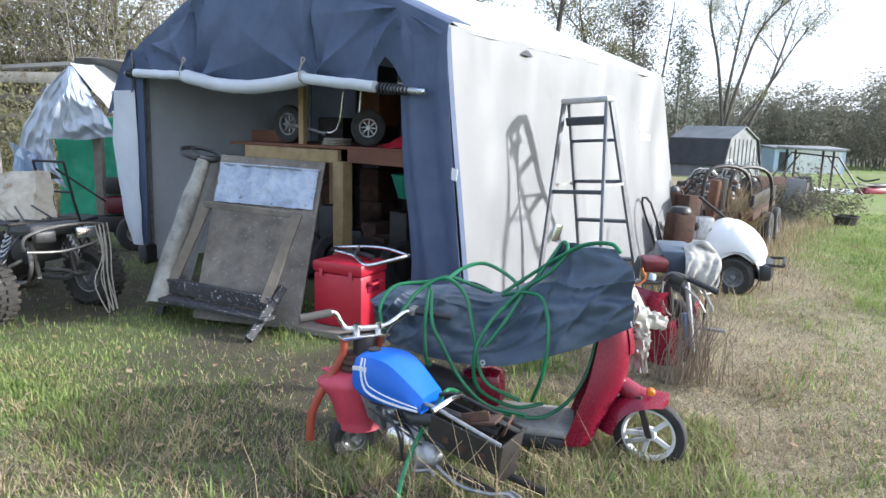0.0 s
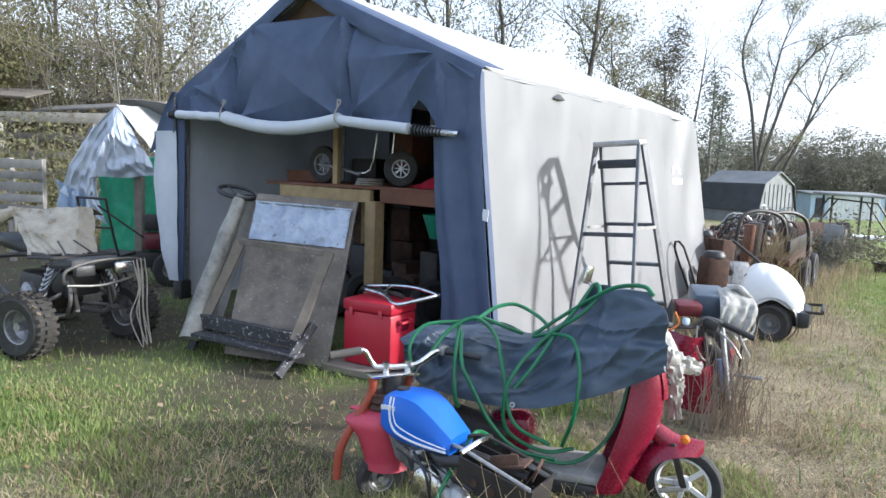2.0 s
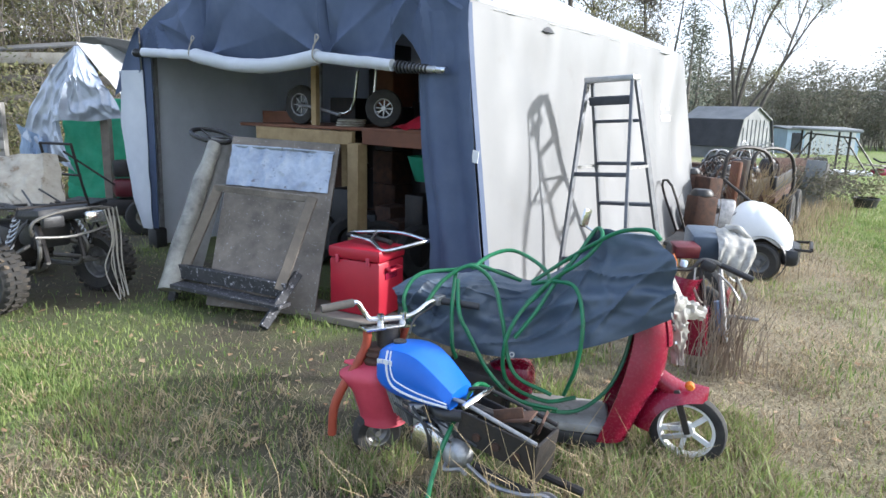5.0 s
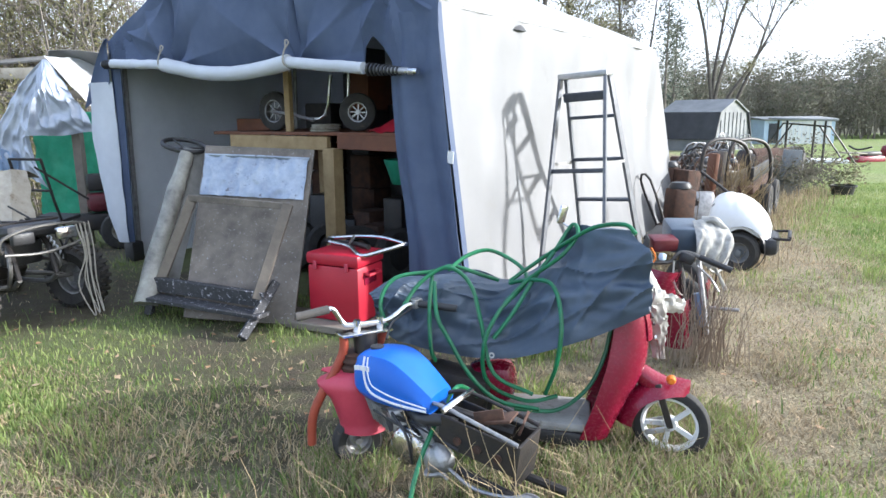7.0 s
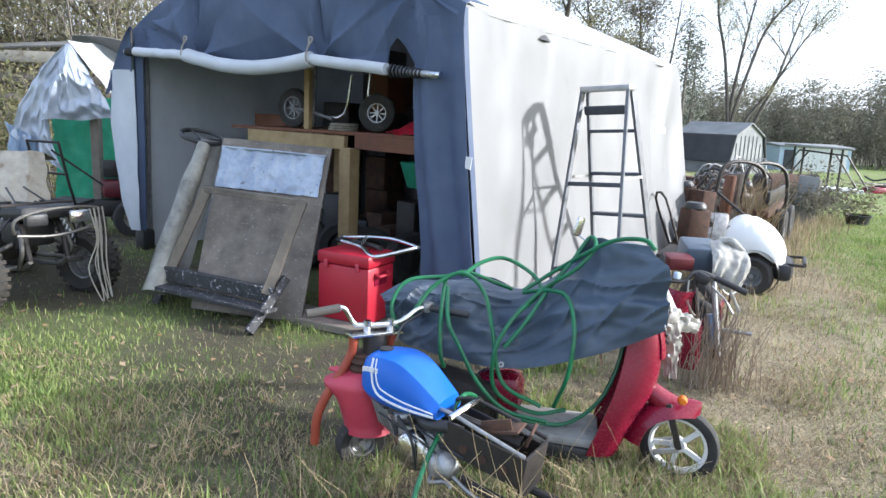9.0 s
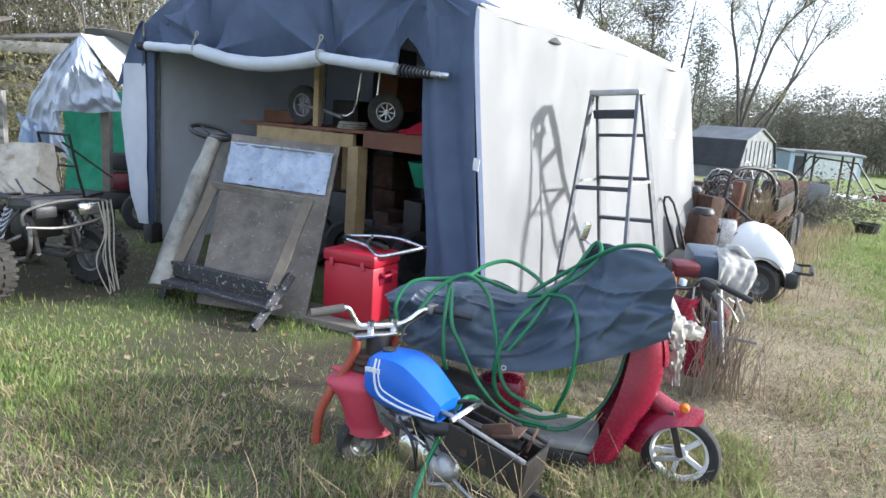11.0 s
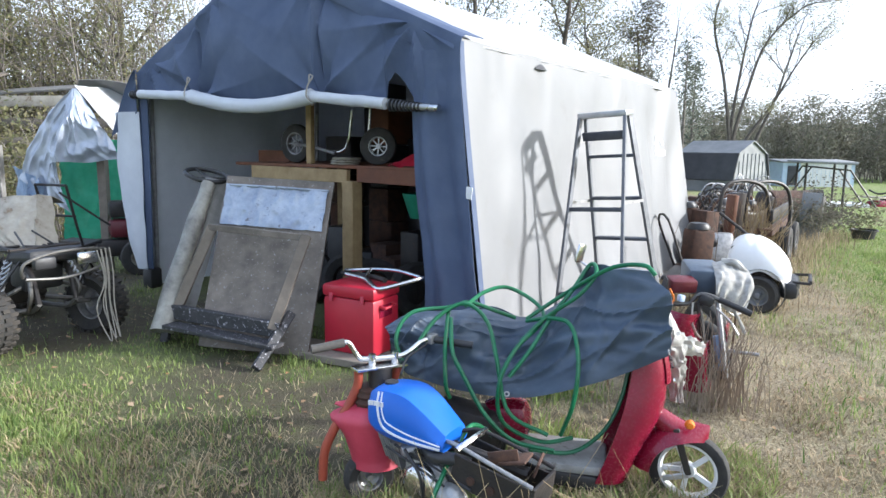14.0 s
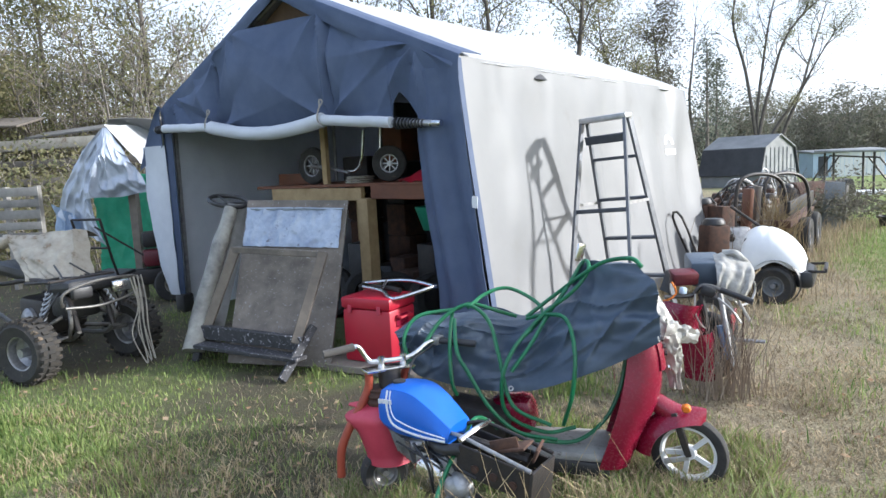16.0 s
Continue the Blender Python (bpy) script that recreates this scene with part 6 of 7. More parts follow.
APEX, CORNER = Vector((-4.34, 8.24, 2.19)), Vector((-4.60, 8.12, 1.31))


def tarp_apron(u, v):
    """The front sheet: hangs from the apex and spreads to a level hem."""
    top = APEX + Vector((0.05 * u, 0.0, 0.0))
    low = CORNER.lerp(Vector((-3.76, 8.20, 1.36)), u)
    p = top.lerp(low, v ** 0.9)
    bulge = 0.10 * math.sin(3.14 * v) * math.sin(3.14 * u)
    fold = 0.07 * math.exp(-((u - 0.16) / 0.06) ** 2) * v
    return p + Vector((0.02 * nz(u * 4, v * 4, 2, 1), -bulge - fold - 0.075 * crease(u, v, 1.0, 1.2) * min(1.0, v * 2.5), 0.03 * math.sin(3.14 * v) + 0.012 * math.sin(9 * u) * v))


part("apron_tarp", sheet(BM(), tarp_apron, 60, 50), "silver_tarp", lean, "creased shiny silver tarpaulin apron", local=False)


def tarp_side(u, v):
    """The outer side: slopes from the apex down to the ground side, tucked under the apron."""
    top = APEX.lerp(CORNER, 0.85 * u) + Vector((0.0, 0.04, 0.0))
    low = Vector((-5.16, 8.42, 1.12)).lerp(Vector((-4.42, 8.22, 0.70)), u)
    return top.lerp(low, v) + Vector((-0.05 * math.sin(3.14 * v), -0.07 * crease(u, v, 5.0, 1.1), 0.10 * math.sin(3.14 * v) * (1 - u)))


part("side_tarp", sheet(BM(), tarp_side, 50, 50), "silver_tarp", lean, "sagging grey-silver tarpaulin side", local=False)
FLAP = [APEX + Vector((0.04, 0.02, 0.03)), Vector((-4.05, 9.2, 2.24)), Vector((-4.06, 8.9, 1.56))]
part("loose_flap", sheet(BM(), lambda u, v: FLAP[0].lerp(FLAP[1], u).lerp(FLAP[0].lerp(FLAP[2], u), v) + Vector((0, -0.05 * abs(math.sin(5 * v + 2 * u)) * u - 0.03, 0.03 * nz(u * 4, v * 4, 2, 1.2))), 24, 20), "tarp_white", lean, "folded tarpaulin flap with sunlight painted white", local=False)
part("side_tarp", sheet(BM(), lambda u, v: Vector((-5.22 + 0.45 * u - 0.1 * (1 - v), 8.50 - 0.2 * u, 0.05 + 1.22 * v * (1 - 0.15 * u))) + Vector((0, -0.10 * crease(u, v, 7.0, 1.0), 0)), 30, 30), "tarp_blue", lean, "pale blue underside of the tarpaulin", local=False)
part("roof_tarp", sheet(BM(), lambda u, v: curve_at([(-4.32, 8.35, 2.30), (-3.8, 8.7, 2.28), (-2.9, 9.3, 2.3)], u) + Vector((-0.5 * v, 0.9 * v, -0.35 * v + 0.03 * math.sin(6 * u))), 16, 8, 0.004), "white_fabric", lean, "white tarpaulin roof side", local=False)
part("green_wall", sheet(BM(), lambda u, v: Vector((-4.75 + 1.6 * u, 8.62 + 0.35 * u - 0.10 * crease(u * 1.6, v, 9.0, 1.2), 0.35 + 1.25 * v)), 60, 40), "green_tarp", lean, "bright green tarpaulin wall", local=False)
till = thing("garden_tiller", -3.75, 8.2, 0, 30, "small red garden machine under the tarpaulin shelter", "machine")
part("hood", box(BM(), (0, 0, 0.55), (0.42, 0.30, 0.22), (0, 0, 0), 0.06), "maroon_plastic", till)
part("engine", box(BM(), (-0.1, 0.0, 0.78), (0.2, 0.24, 0.2), (0, 0, 0), 0.04), "black_steel", till)
wheel_parts(till, (0.1, -0.24, 0.22), (0, 1, 0), 0.22, 0.12, 0.11, rim="canvas", spokes=0)
wheel_parts(till, (0.1, 0.24, 0.22), (0, 1, 0), 0.22, 0.12, 0.11, rim="canvas", spokes=0)
part("handle", tube(BM(), [(-0.2, -0.12, 0.6), (-0.7, -0.18, 1.0)], 0.013, 6), "black_steel", till)
part("frame", box(BM(), (0.0, 0, 0.32), (0.7, 0.2, 0.2), (0, 0, 0), 0.03), "black_steel", till)
part("fuel_cap", tube(BM(), [(0.12, 0, 0.70), (0.12, 0, 0.75)], 0.05, 12), "canvas", till)

# ---- pallet and board fence behind the quad ----
pal = thing("wooden_pallet", -6.6, 9.5, 0, -4, "grey wooden pallet standing upright by the fence", "pallet")
for k in range(5):
    part("slat", box(BM(), (0, -0.04, 0.78 + 0.165 * k), (1.1, 0.02, 0.11 if k % 2 else 0.13), (0, 0, 0), 0.004), "grey_wood", pal)
for x in (-0.5, 0.0, 0.5):
    part("stringer", box(BM(), (x, 0.02, 0.76), (0.06, 0.09, 1.52), (0, 0, 0), 0.004), "grey_wood", pal)
fence = thing("board_fence", -9.0, 13.0, 0, -1, "weathered board fence with a pale top rail in the brush", "fence")
# the top rail takes a pale beige to show sunlight on it
for k, (z, w) in enumerate(((2.32, 0.20), (1.95, 0.14), (1.6, 0.14), (1.25, 0.15), (0.9, 0.15))):
    part("rail", box(BM(), (0.4, 0.0 if k else -0.06, z), (5.8, 0.03, w), (0, 0.5 * (k % 3 - 1), 0), 0.004), "canvas" if k == 0 else "old_wood", fence, "top rail with sunlight in its pale colour" if k == 0 else "")
for x in (-2.2, -0.3, 1.6, 3.0):
    part("post", box(BM(), (x, 0.06, 1.2), (0.11, 0.1, 2.4), (0, 0, 0), 0.006), "grey_wood", fence)
part("roof_board", box(BM(), (-1.2, 0.3, 2.85), (3.2, 0.9, 0.04), (14, 2, 0), 0.004), "old_wood", fence)
part("roof_board", box(BM(), (1.6, 0.5, 2.62), (2.6, 0.7, 0.04), (12, -4, 0), 0.004), "grey_wood", fence)


# ---- plants ----
def limb(bm, p, d, length, r, depth, rng, tips, spread=0.55, gnarl=0.22):
    """A crooked branch and its side branches; tips collects places for leaves."""
    n = 4 if depth > 1 else 3
    pts, q, dd = [p.copy()], p.copy(), d.copy()
    for k in range(n):
        dd = (dd + Vector((rng.gauss(0, gnarl), rng.gauss(0, gnarl), rng.gauss(0.06, gnarl * 0.6)))).normalized()
        q = q + dd * length / n
        pts.append(q.copy())
        if depth > 0 and k >= (1 if depth > 2 else 0):
            for _ in range(rng.choice((1, 1, 2))):
                side = Vector((rng.gauss(0, 1), rng.gauss(0, 1), rng.gauss(0.25, 0.5))).normalized()
                limb(bm, q, (dd * (1 - spread) + side * spread).normalized(), length * rng.uniform(0.38, 0.6), r * 0.48 * (1 - 0.12 * k), depth - 1, rng, tips, spread, gnarl)
        if depth <= 1:
            tips.append(q.copy())
    tube(bm, pts, (r, r * 0.45), 6 if depth > 2 else (4 if depth > 1 else 3), 0, depth > 2)


def leaf_mesh(name, spots, size, material, parent, rng, per=6, spread=0.35):
    V, F = [], []
    for t in spots:
        for _ in range(per):
            c = t + Vector((rng.gauss(0, spread), rng.gauss(0, spread), rng.gauss(0, spread * 0.7)))
            a = Vector((rng.gauss(0, 1), rng.gauss(0, 1), rng.gauss(0, 1))).normalized()
            b = a.orthogonal().normalized()
            s = size * rng.uniform(0.5, 1.3)
            o = len(V)
            V += [c - a * s, c + b * s * 0.5, c + a * s, c - b * s * 0.5]
            F.append((o, o + 1, o + 2, o + 3))
    me = bpy.data.meshes.new(name)
    if parent is not None:
        inv = WORLD[parent.name].inverted()
        V = [inv @ v for v in V]
    me.from_pydata([tuple(v) for v in V], [], F)
    me.materials.append(M[material])
    ob = new(name, me)
    if parent is not None:
        ob.parent = parent
    return ob


def tree(x, y, h, r, seed, label, leaves="leaf_green", per=3, size=0.09, depth=3, spread=0.5, first=0.35, spots=0.3, lean=(0, 0)):
    rng = random.Random(seed)
    t = thing("tree", x, y, ground_z(x, y) - 0.05, 0, label, "tree", "trees of the wood edge")
    bm, tips = BM(), []
    p, d = Vector((x, y, ground_z(x, y) - 0.05)), Vector((lean[0], lean[1], 1)).normalized()
    pts = [p.copy()]
    n = 9
    for k in range(n):
        d = (d + Vector((rng.gauss(0, 0.07), rng.gauss(0, 0.07), 0.05))).normalized()
        p = p + d * h / n
        pts.append(p.copy())
        if k / n >= first:
            for _ in range(2):
                side = Vector((rng.gauss(0, 1), rng.gauss(0, 1), rng.uniform(0.2, 0.9))).normalized()
                limb(bm, p, (d * 0.35 + side * 0.65).normalized(), h * rng.uniform(0.2, 0.36) * (1.1 - 0.6 * k / n), r * 0.42 * (1.15 - k / n), depth - 1, rng, tips, spread)
    tube(bm, pts, (r, r * 0.2), 8)
    part("trunk", bm, "bark_dark", t, local=False)
    if per:
        leaf_mesh("crown", tips, size, leaves, t, rng, per, spots)["label"] = "thin crown of small leaves"
    return t




def forked_tree(x, y, stems, r, seed, label, leaves="leaf_pale", per=5, size=0.06, spots=0.26):
    """A tree whose trunk parts near the ground into long stems; each stem: its way in metres from the foot."""
    rng = random.Random(seed)
    t = thing("tree", x, y, ground_z(x, y) - 0.05, 0, label, "tree", "trees of the wood edge")
    bm, tips = BM(), []
    foot = Vector((x, y, ground_z(x, y) - 0.05))
    for stem in stems:
        P = spline([foot] + [foot + Vector(q) for q in stem], 5)
        tube(bm, P, (r, r * 0.14), 7)
        for k in range(len(P) * 2 // 5, len(P)):
            d = (P[k] - P[k - 1]).normalized()
            side = Vector((rng.gauss(0, 1), rng.gauss(0, 1), rng.uniform(-0.1, 0.9))).normalized()
            limb(bm, P[k], (d * 0.6 + side * 0.4).normalized(), rng.uniform(0.8, 2.0), r * 0.2, 2, rng, tips, 0.5)
    part("trunk", bm, "bark_dark", t, "dark forked trunk and limbs", local=False)
    full = [q for q in tips if noise.noise(q * 0.7) > 0.02]
    leaf_mesh("crown", full, size, leaves, t, rng, per, spots)["label"] = "sparse clumps of small leaves"
    return t


forked_tree(16.7, 40, [[(-0.3, 0, 2.6), (-0.8, 0.2, 6.2), (-1.5, 0.3, 9.2), (-0.9, 0.3, 11.6), (-0.4, 0.2, 12.6)], [(-0.1, 0, 2.6), (0.7, 0.2, 5.8), (1.6, 0.4, 8.2), (3.3, 0.4, 10.0), (4.8, 0.5, 10.6)], [(0.4, -0.3, 2.4), (1.8, -0.4, 4.6), (2.8, -0.6, 6.6), (3.9, -0.8, 8.4)], [(-0.2, 0.2, 3.0), (0.3, 0.5, 6.8), (0.9, 0.9, 9.6), (1.6, 1.0, 11.8)]], 0.13, 31, "tall forked tree with sparse pale green leaves")
tree(13.0, 40, 9.6, 0.13, 32, "slender nearly leafless tree at the wood edge", per=0, depth=2, first=0.6)
tree(17.8, 41, 10.5, 0.14, 36, "slender nearly leafless tree at the wood edge", per=2, size=0.08, depth=3, first=0.5, lean=(0.3, 0))
tree(1.4, 24, 8.4, 0.16, 33, "thin tree with yellow-green leaves behind the tent", per=4, size=0.06, first=0.3, spots=0.3)
tree(3.9, 25, 9.8, 0.15, 34, "thin tree with sparse leaves behind the tent", per=4, size=0.06, first=0.35)
tree(-2.8, 26, 10.5, 0.18, 35, "leafy tree rising behind the tent roof", per=5, size=0.06, first=0.3)
tree(-0.4, 25, 9.6, 0.16, 37, "leafy tree rising behind the tent roof", per=4, size=0.06, first=0.35)
tree(6.8, 30, 7.8, 0.13, 38, "bushy small tree behind the tent", per=6, size=0.07, first=0.2)
tree(9.2, 33, 7.6, 0.14, 39, "bushy small tree behind the tent", leaves="leaf_dull", per=7, size=0.07, first=0.2)
tree(-7.5, 16.5, 6.6, 0.15, 40, "bare twiggy tree over the fence", per=1, size=0.05, depth=4, first=0.2)
tree(-10.5, 17, 6.2, 0.15, 41, "bare twiggy tree over the fence", per=2, size=0.05, depth=4, first=0.2)

tree(-10.2, 13.9, 4.4, 0.12, 42, "dense dull green tree by the fence", leaves="leaf_green", per=9, size=0.05, depth=3, first=0.15, spots=0.28)


def fir(x, y, h, seed):
    rng = random.Random(seed)
    t = thing("fir_tree", x, y, ground_z(x, y), 0, "dark narrow fir tree at the wood edge", "tree", "trees of the wood edge")
    part("trunk", tube(BM(), [(x, y, ground_z(x, y)), (x, y, h)], (0.14, 0.02), 8), "bark", t, local=False)
    spots = []
    for k in range(420):
        q = rng.random() ** 0.8
        r = (1 - q) * h * 0.24 * math.sqrt(rng.random()) * (0.75 + 0.5 * ((q * 9) % 1.0))
        a = rng.uniform(0, 6.283)
        spots.append(Vector((x + r * math.cos(a), y + r * math.sin(a), h * (0.12 + 0.88 * q) - 0.25 * r)))
    leaf_mesh("needles", spots, 0.10, "leaf_fir", t, rng, 4, 0.34)


fir(13.0, 38, 7.4, 51)
fir(14.9, 42, 6.9, 52)
fir(11.5, 40, 6.2, 53)


def thicket(name, n, place, label, seed, stems, leaf, size, per, spread, mat_l="leaf_dull"):
    """Woods or brush that nobody could count: stems and leaves, each as one mesh."""
    rng = random.Random(seed)
    bm, tips = BM(), []
    for k in range(n):
        x, y, h = place(rng)
        p, d = Vector((x, y, ground_z(x, y) - 0.1)), Vector((rng.gauss(0, 0.12), rng.gauss(0, 0.12), 1)).normalized()
        pts = [p.copy()]
        for j in range(5):
            d = (d + Vector((rng.gauss(0, 0.12), rng.gauss(0, 0.12), 0.05))).normalized()
            p = p + d * h / 5
            pts.append(p.copy())
            for _ in range(stems):
                s = Vector((rng.gauss(0, 1), rng.gauss(0, 1), rng.uniform(0.1, 1.1))).normalized()
                e = p + s * h * rng.uniform(0.1, 0.22)
                tube(bm, [p, p.lerp(e, 0.5) + Vector((0, 0, 0.02 * h)), e], (0.0022 * h, 0.0006 * h), 3, 0, False)
                tips.append(e)
                tips.append(p.lerp(e, 0.6))
        tube(bm, pts, (0.010 * h, 0.002 * h), 4, 0, False)
    tagged(part(name, bm, "bark", kind="stuff", smooth=False), label, "woods")
    ob = leaf_mesh(name + "_leaves", tips, size, mat_l, None, rng, per, spread)
    tagged(ob, label + ", foliage", "foliage", kind="stuff")


def far_place(rng):
    x = rng.uniform(-45, 70)
    y = rng.uniform(46, 60)
    return x, y, rng.uniform(3.6, 5.8) * (1.0 if x < 30 else 1.25)


def back_place(rng):
    x = rng.uniform(-8, 9)
    return x, rng.uniform(28, 40), rng.uniform(3.5, 5.6)


def left_place(rng):
    x = rng.uniform(-19, -5.2)
    return x, rng.uniform(13.8, 18), rng.uniform(3.4, 5.4) * (1.0 - 0.18 * max(0, (x + 9) / 4))


def low_place(rng):
    return rng.uniform(-9.5, -5.3), rng.uniform(10.3, 13.0), rng.uniform(0.9, 2.3)


thicket("far_woods", 620, far_place, "grey-brown late autumn woods behind the field", 61, 7, "leaf_dull", 0.12, 7, 0.40, "far_foliage")
thicket("back_woods", 90, back_place, "brown and green woods behind the tent", 62, 6, "leaf_dull", 0.065, 9, 0.28, "far_foliage")
thicket("hill_brush", 240, left_place, "tangled olive brush on the bank behind the fence", 63, 8, "leaf_green", 0.034, 6, 0.24, "leaf_green")
thicket("fence_brush", 60, low_place, "dry brush growing through the fence", 64, 4, "straw", 0.04, 5, 0.14, "leaf_green")

# bank behind the fence
bm = sheet(BM(), lambda u, v: Vector((-34 + 30 * u, 15.5 + 16 * v, -0.2 + 4.6 * v * min(1.0, (1 - u) * 3.5) + 0.4 * nz(u * 6, v * 4, 1, 1.5))), 30, 14)
tagged(part("bank", bm, "far_foliage", kind="structure"), "brown leaf-covered bank behind the fence", "bank")

bm = sheet(BM(), lambda u, v: Vector((-70 + 170 * u, 62 + 26 * v, -1.5 + (5.6 + 2.5 * max(0.0, u - 0.55) * 2 + 1.2 * nz(u * 30, 0, 2, 1.0) + 1.0 * nz(u * 150, 0, 4, 1.0) + 0.7 * nz(u * 420, 0, 6, 1.0)) * math.sin(1.57 * v) + 0.8 * nz(u * 90, v * 5, 3, 1.3))), 420, 14)
tagged(part("wooded_rise", bm, "far_foliage", kind="structure"), "brown wooded rise behind the field", "hill")

# ---- sheds across the field ----
barn = thing("gambrel_shed", 13.1, 32.5, -0.3, -52, "grey gambrel-roofed shed with dark roof felt", "shed")
prof = [(-1.75, 0.0), (-1.75, 0.55), (-1.35, 1.75), (0, 2.32), (1.35, 1.75), (1.75, 0.55), (1.75, 0.0)]
bm = BM()
f, b = [bm.verts.new((1.4, x * 0.9, z)) for x, z in prof], [bm.verts.new((-1.5, x * 0.9, z)) for x, z in prof]
bm.faces.new(f)
bm.faces.new(b[::-1])
for k in range(len(prof)):
    bm.faces.new((f[k], f[(k + 1) % 7], b[(k + 1) % 7], b[k]))
part("hull", bm, "grey_metal", barn, smooth=False)
for a, c in ((1, 2), (2, 3), (3, 4), (4, 5)):
    (x0, z0), (x1, z1) = prof[a], prof[c]
    part("roof_slope", slab(BM(), (1.5, x0 * 0.92, z0 + 0.03), (1.5, x1 * 0.92, z1 + 0.03), (-1.6, x1 * 0.92, z1 + 0.03), (-1.6, x0 * 0.92, z0 + 0.03), 0.05), "dark_roof" if a in (1, 4) else "grey_metal", barn, smooth=False)
for k in range(9):
    part("siding_batten", box(BM(), (1.42, -1.4 + 0.35 * k, 0.95 if abs(k - 4) < 4 else 0.5), (0.03, 0.04, 1.7 if abs(k - 4) < 3 else 1.0)), "grey_metal", barn)
shed = thing("blue_shed", 21.0, 39.5, -0.75, -4, "pale blue garden shed with a dark doorway", "shed")
part("hull", box(BM(), (0, 0, 0.9), (3.9, 2.0, 1.8)), "blue_shed", shed, smooth=False)
part("roof", box(BM(), (0, 0, 1.86), (4.1, 2.3, 0.10), (3, 0, 0), 0.02), "grey_metal", shed)
# a flat dark slab stands for the shade inside the doorway
part("door", box(BM(), (-1.45, -1.02, 1.05), (0.5, 0.04, 1.1), (0, 0, 0), 0.01), "dark_roof", shed, "dark panel painting the shade of an open doorway")
# white boards paint the sunlit right part of the blue front
for k in range(12):
    part("sunlit_board", box(BM(), (-0.9 + 0.23 * k, -1.015, 0.9), (0.20, 0.03, 1.76)), "white_paint", shed)

# ---- row of scrap beyond the tent ----
bug = thing("buggy_frame", 12.25, 22, -0.72, -15, "roll-cage buggy with a flat canopy among the scrap", "buggy")
for y in (-0.6, 0.6):
    part("cage_tube", tube(BM(), [(1.3, y, 0.6), (0.5, y, 1.75), (-0.6, y, 1.85), (-1.2, y, 0.9)], 0.03, 6), "black_steel", bug)
    part("canopy_post", tube(BM(), [(0.35, y, 0.5), (0.35, y, 1.95)], 0.035, 6), "black_steel", bug)
    part("canopy_post", tube(BM(), [(-0.75, y, 0.5), (-0.75, y, 1.95)], 0.035, 6), "black_steel", bug)
    wheel_parts(bug, (1.0, y * 1.1, 0.3), (0, 1, 0), 0.3, 0.2, 0.15, spokes=0)
    wheel_parts(bug, (-1.0, y * 1.1, 0.3), (0, 1, 0), 0.3, 0.22, 0.15, spokes=0)
part("canopy", box(BM(), (-0.2, 0, 1.98), (1.7, 1.5, 0.07), (0, 2, 0), 0.02), "grey_metal", bug)
part("body", box(BM(), (0.1, 0, 0.55), (2.2, 0.9, 0.35), (0, 0, 0), 0.08), "white_paint", bug, "white bodywork")
part("seat", box(BM(), (-0.3, 0, 0.85), (0.4, 0.9, 0.5), (0, -12, 0), 0.06), "black_plastic", bug)

fq = thing("red_quad", 14.25, 22.0, -0.72, 200, "red quad bike far across the lawn", "quad bike")
part("body", box(BM(), (0, 0, 0.65), (1.3, 0.5, 0.3), (0, 0, 0), 0.1), "red_paint", fq)
part("seat", box(BM(), (-0.2, 0, 0.85), (0.7, 0.3, 0.14), (0, 0, 0), 0.05), "black_plastic", fq)
part("handlebar", tube(BM(), [(0.3, -0.4, 1.1), (0.4, 0, 1.0), (0.3, 0.4, 1.1)], 0.03, 6, 3), "black_steel", fq)
part("rack", box(BM(), (0.6, 0, 0.9), (0.4, 0.7, 0.04)), "canvas", fq)
for x in (-0.55, 0.55):
    for y in (-0.45, 0.45):
        wheel_parts(fq, (x, y, 0.3), (0, 1, 0), 0.3, 0.22, 0.14, spokes=0)
fc = thing("maroon_car", 18.2, 24.0, -0.5, 8, "dark maroon low car parked past the lawn", "car")
part("body", box(BM(), (0, 0, 0.55), (3.6, 1.6, 0.55), (0, 0, 0), 0.2), "red_paint", fc)
part("cabin", box(BM(), (0.1, 0, 1.0), (1.8, 1.4, 0.5), (0, 0, 0), 0.2), "black_plastic", fc)
for x in (-1.2, 1.2):
    for y in (-0.75, 0.75):
        wheel_parts(fc, (x, y, 0.3), (0, 1, 0), 0.3, 0.2, 0.18, spokes=5)


def hoop(x, y, h, w, rz, label):
    t = thing("trailer_hoop", x, y, 0, rz, label, "metal frame", "bent hoops in the scrap row")
    part("hoop_tube", tube(BM(), [(-w, 0, 0.0), (-w, 0, h * 0.7), (-w * 0.7, 0, h), (w * 0.5, 0, h), (w, 0, h * 0.75), (w, 0, 0.0)], 0.025, 8, 5), "black_steel", t)
    return t


hoop(3.95, 8.9, 1.14, 0.40, 20, "bent black steel hoop in the scrap row")
hoop(4.45, 9.3, 1.12, 0.42, 25, "bent black steel hoop in the scrap row")
tr = thing("flatbed_trailer", 4.35, 10.1, 0, 58, "rusty trailer loaded with boards and dead vines", "trailer")
part("bed", box(BM(), (0, 0, 0.52), (2.4, 1.3, 0.1), (0, 0, 0), 0.02), "rust", tr)
part("tongue", tube(BM(), [(-1.2, 0, 0.5), (-2.0, -0.1, 0.42)], 0.04, 6), "black_steel", tr)
part("side_rail", box(BM(), (0, -0.62, 0.72), (2.4, 0.04, 0.18), (0, 0, 0), 0.01), "black_steel", tr)
for x in (-0.4, 0.5):
    wheel_parts(tr, (x, -0.72, 0.27), (0, 1, 0), 0.27, 0.16, 0.13, spokes=0)
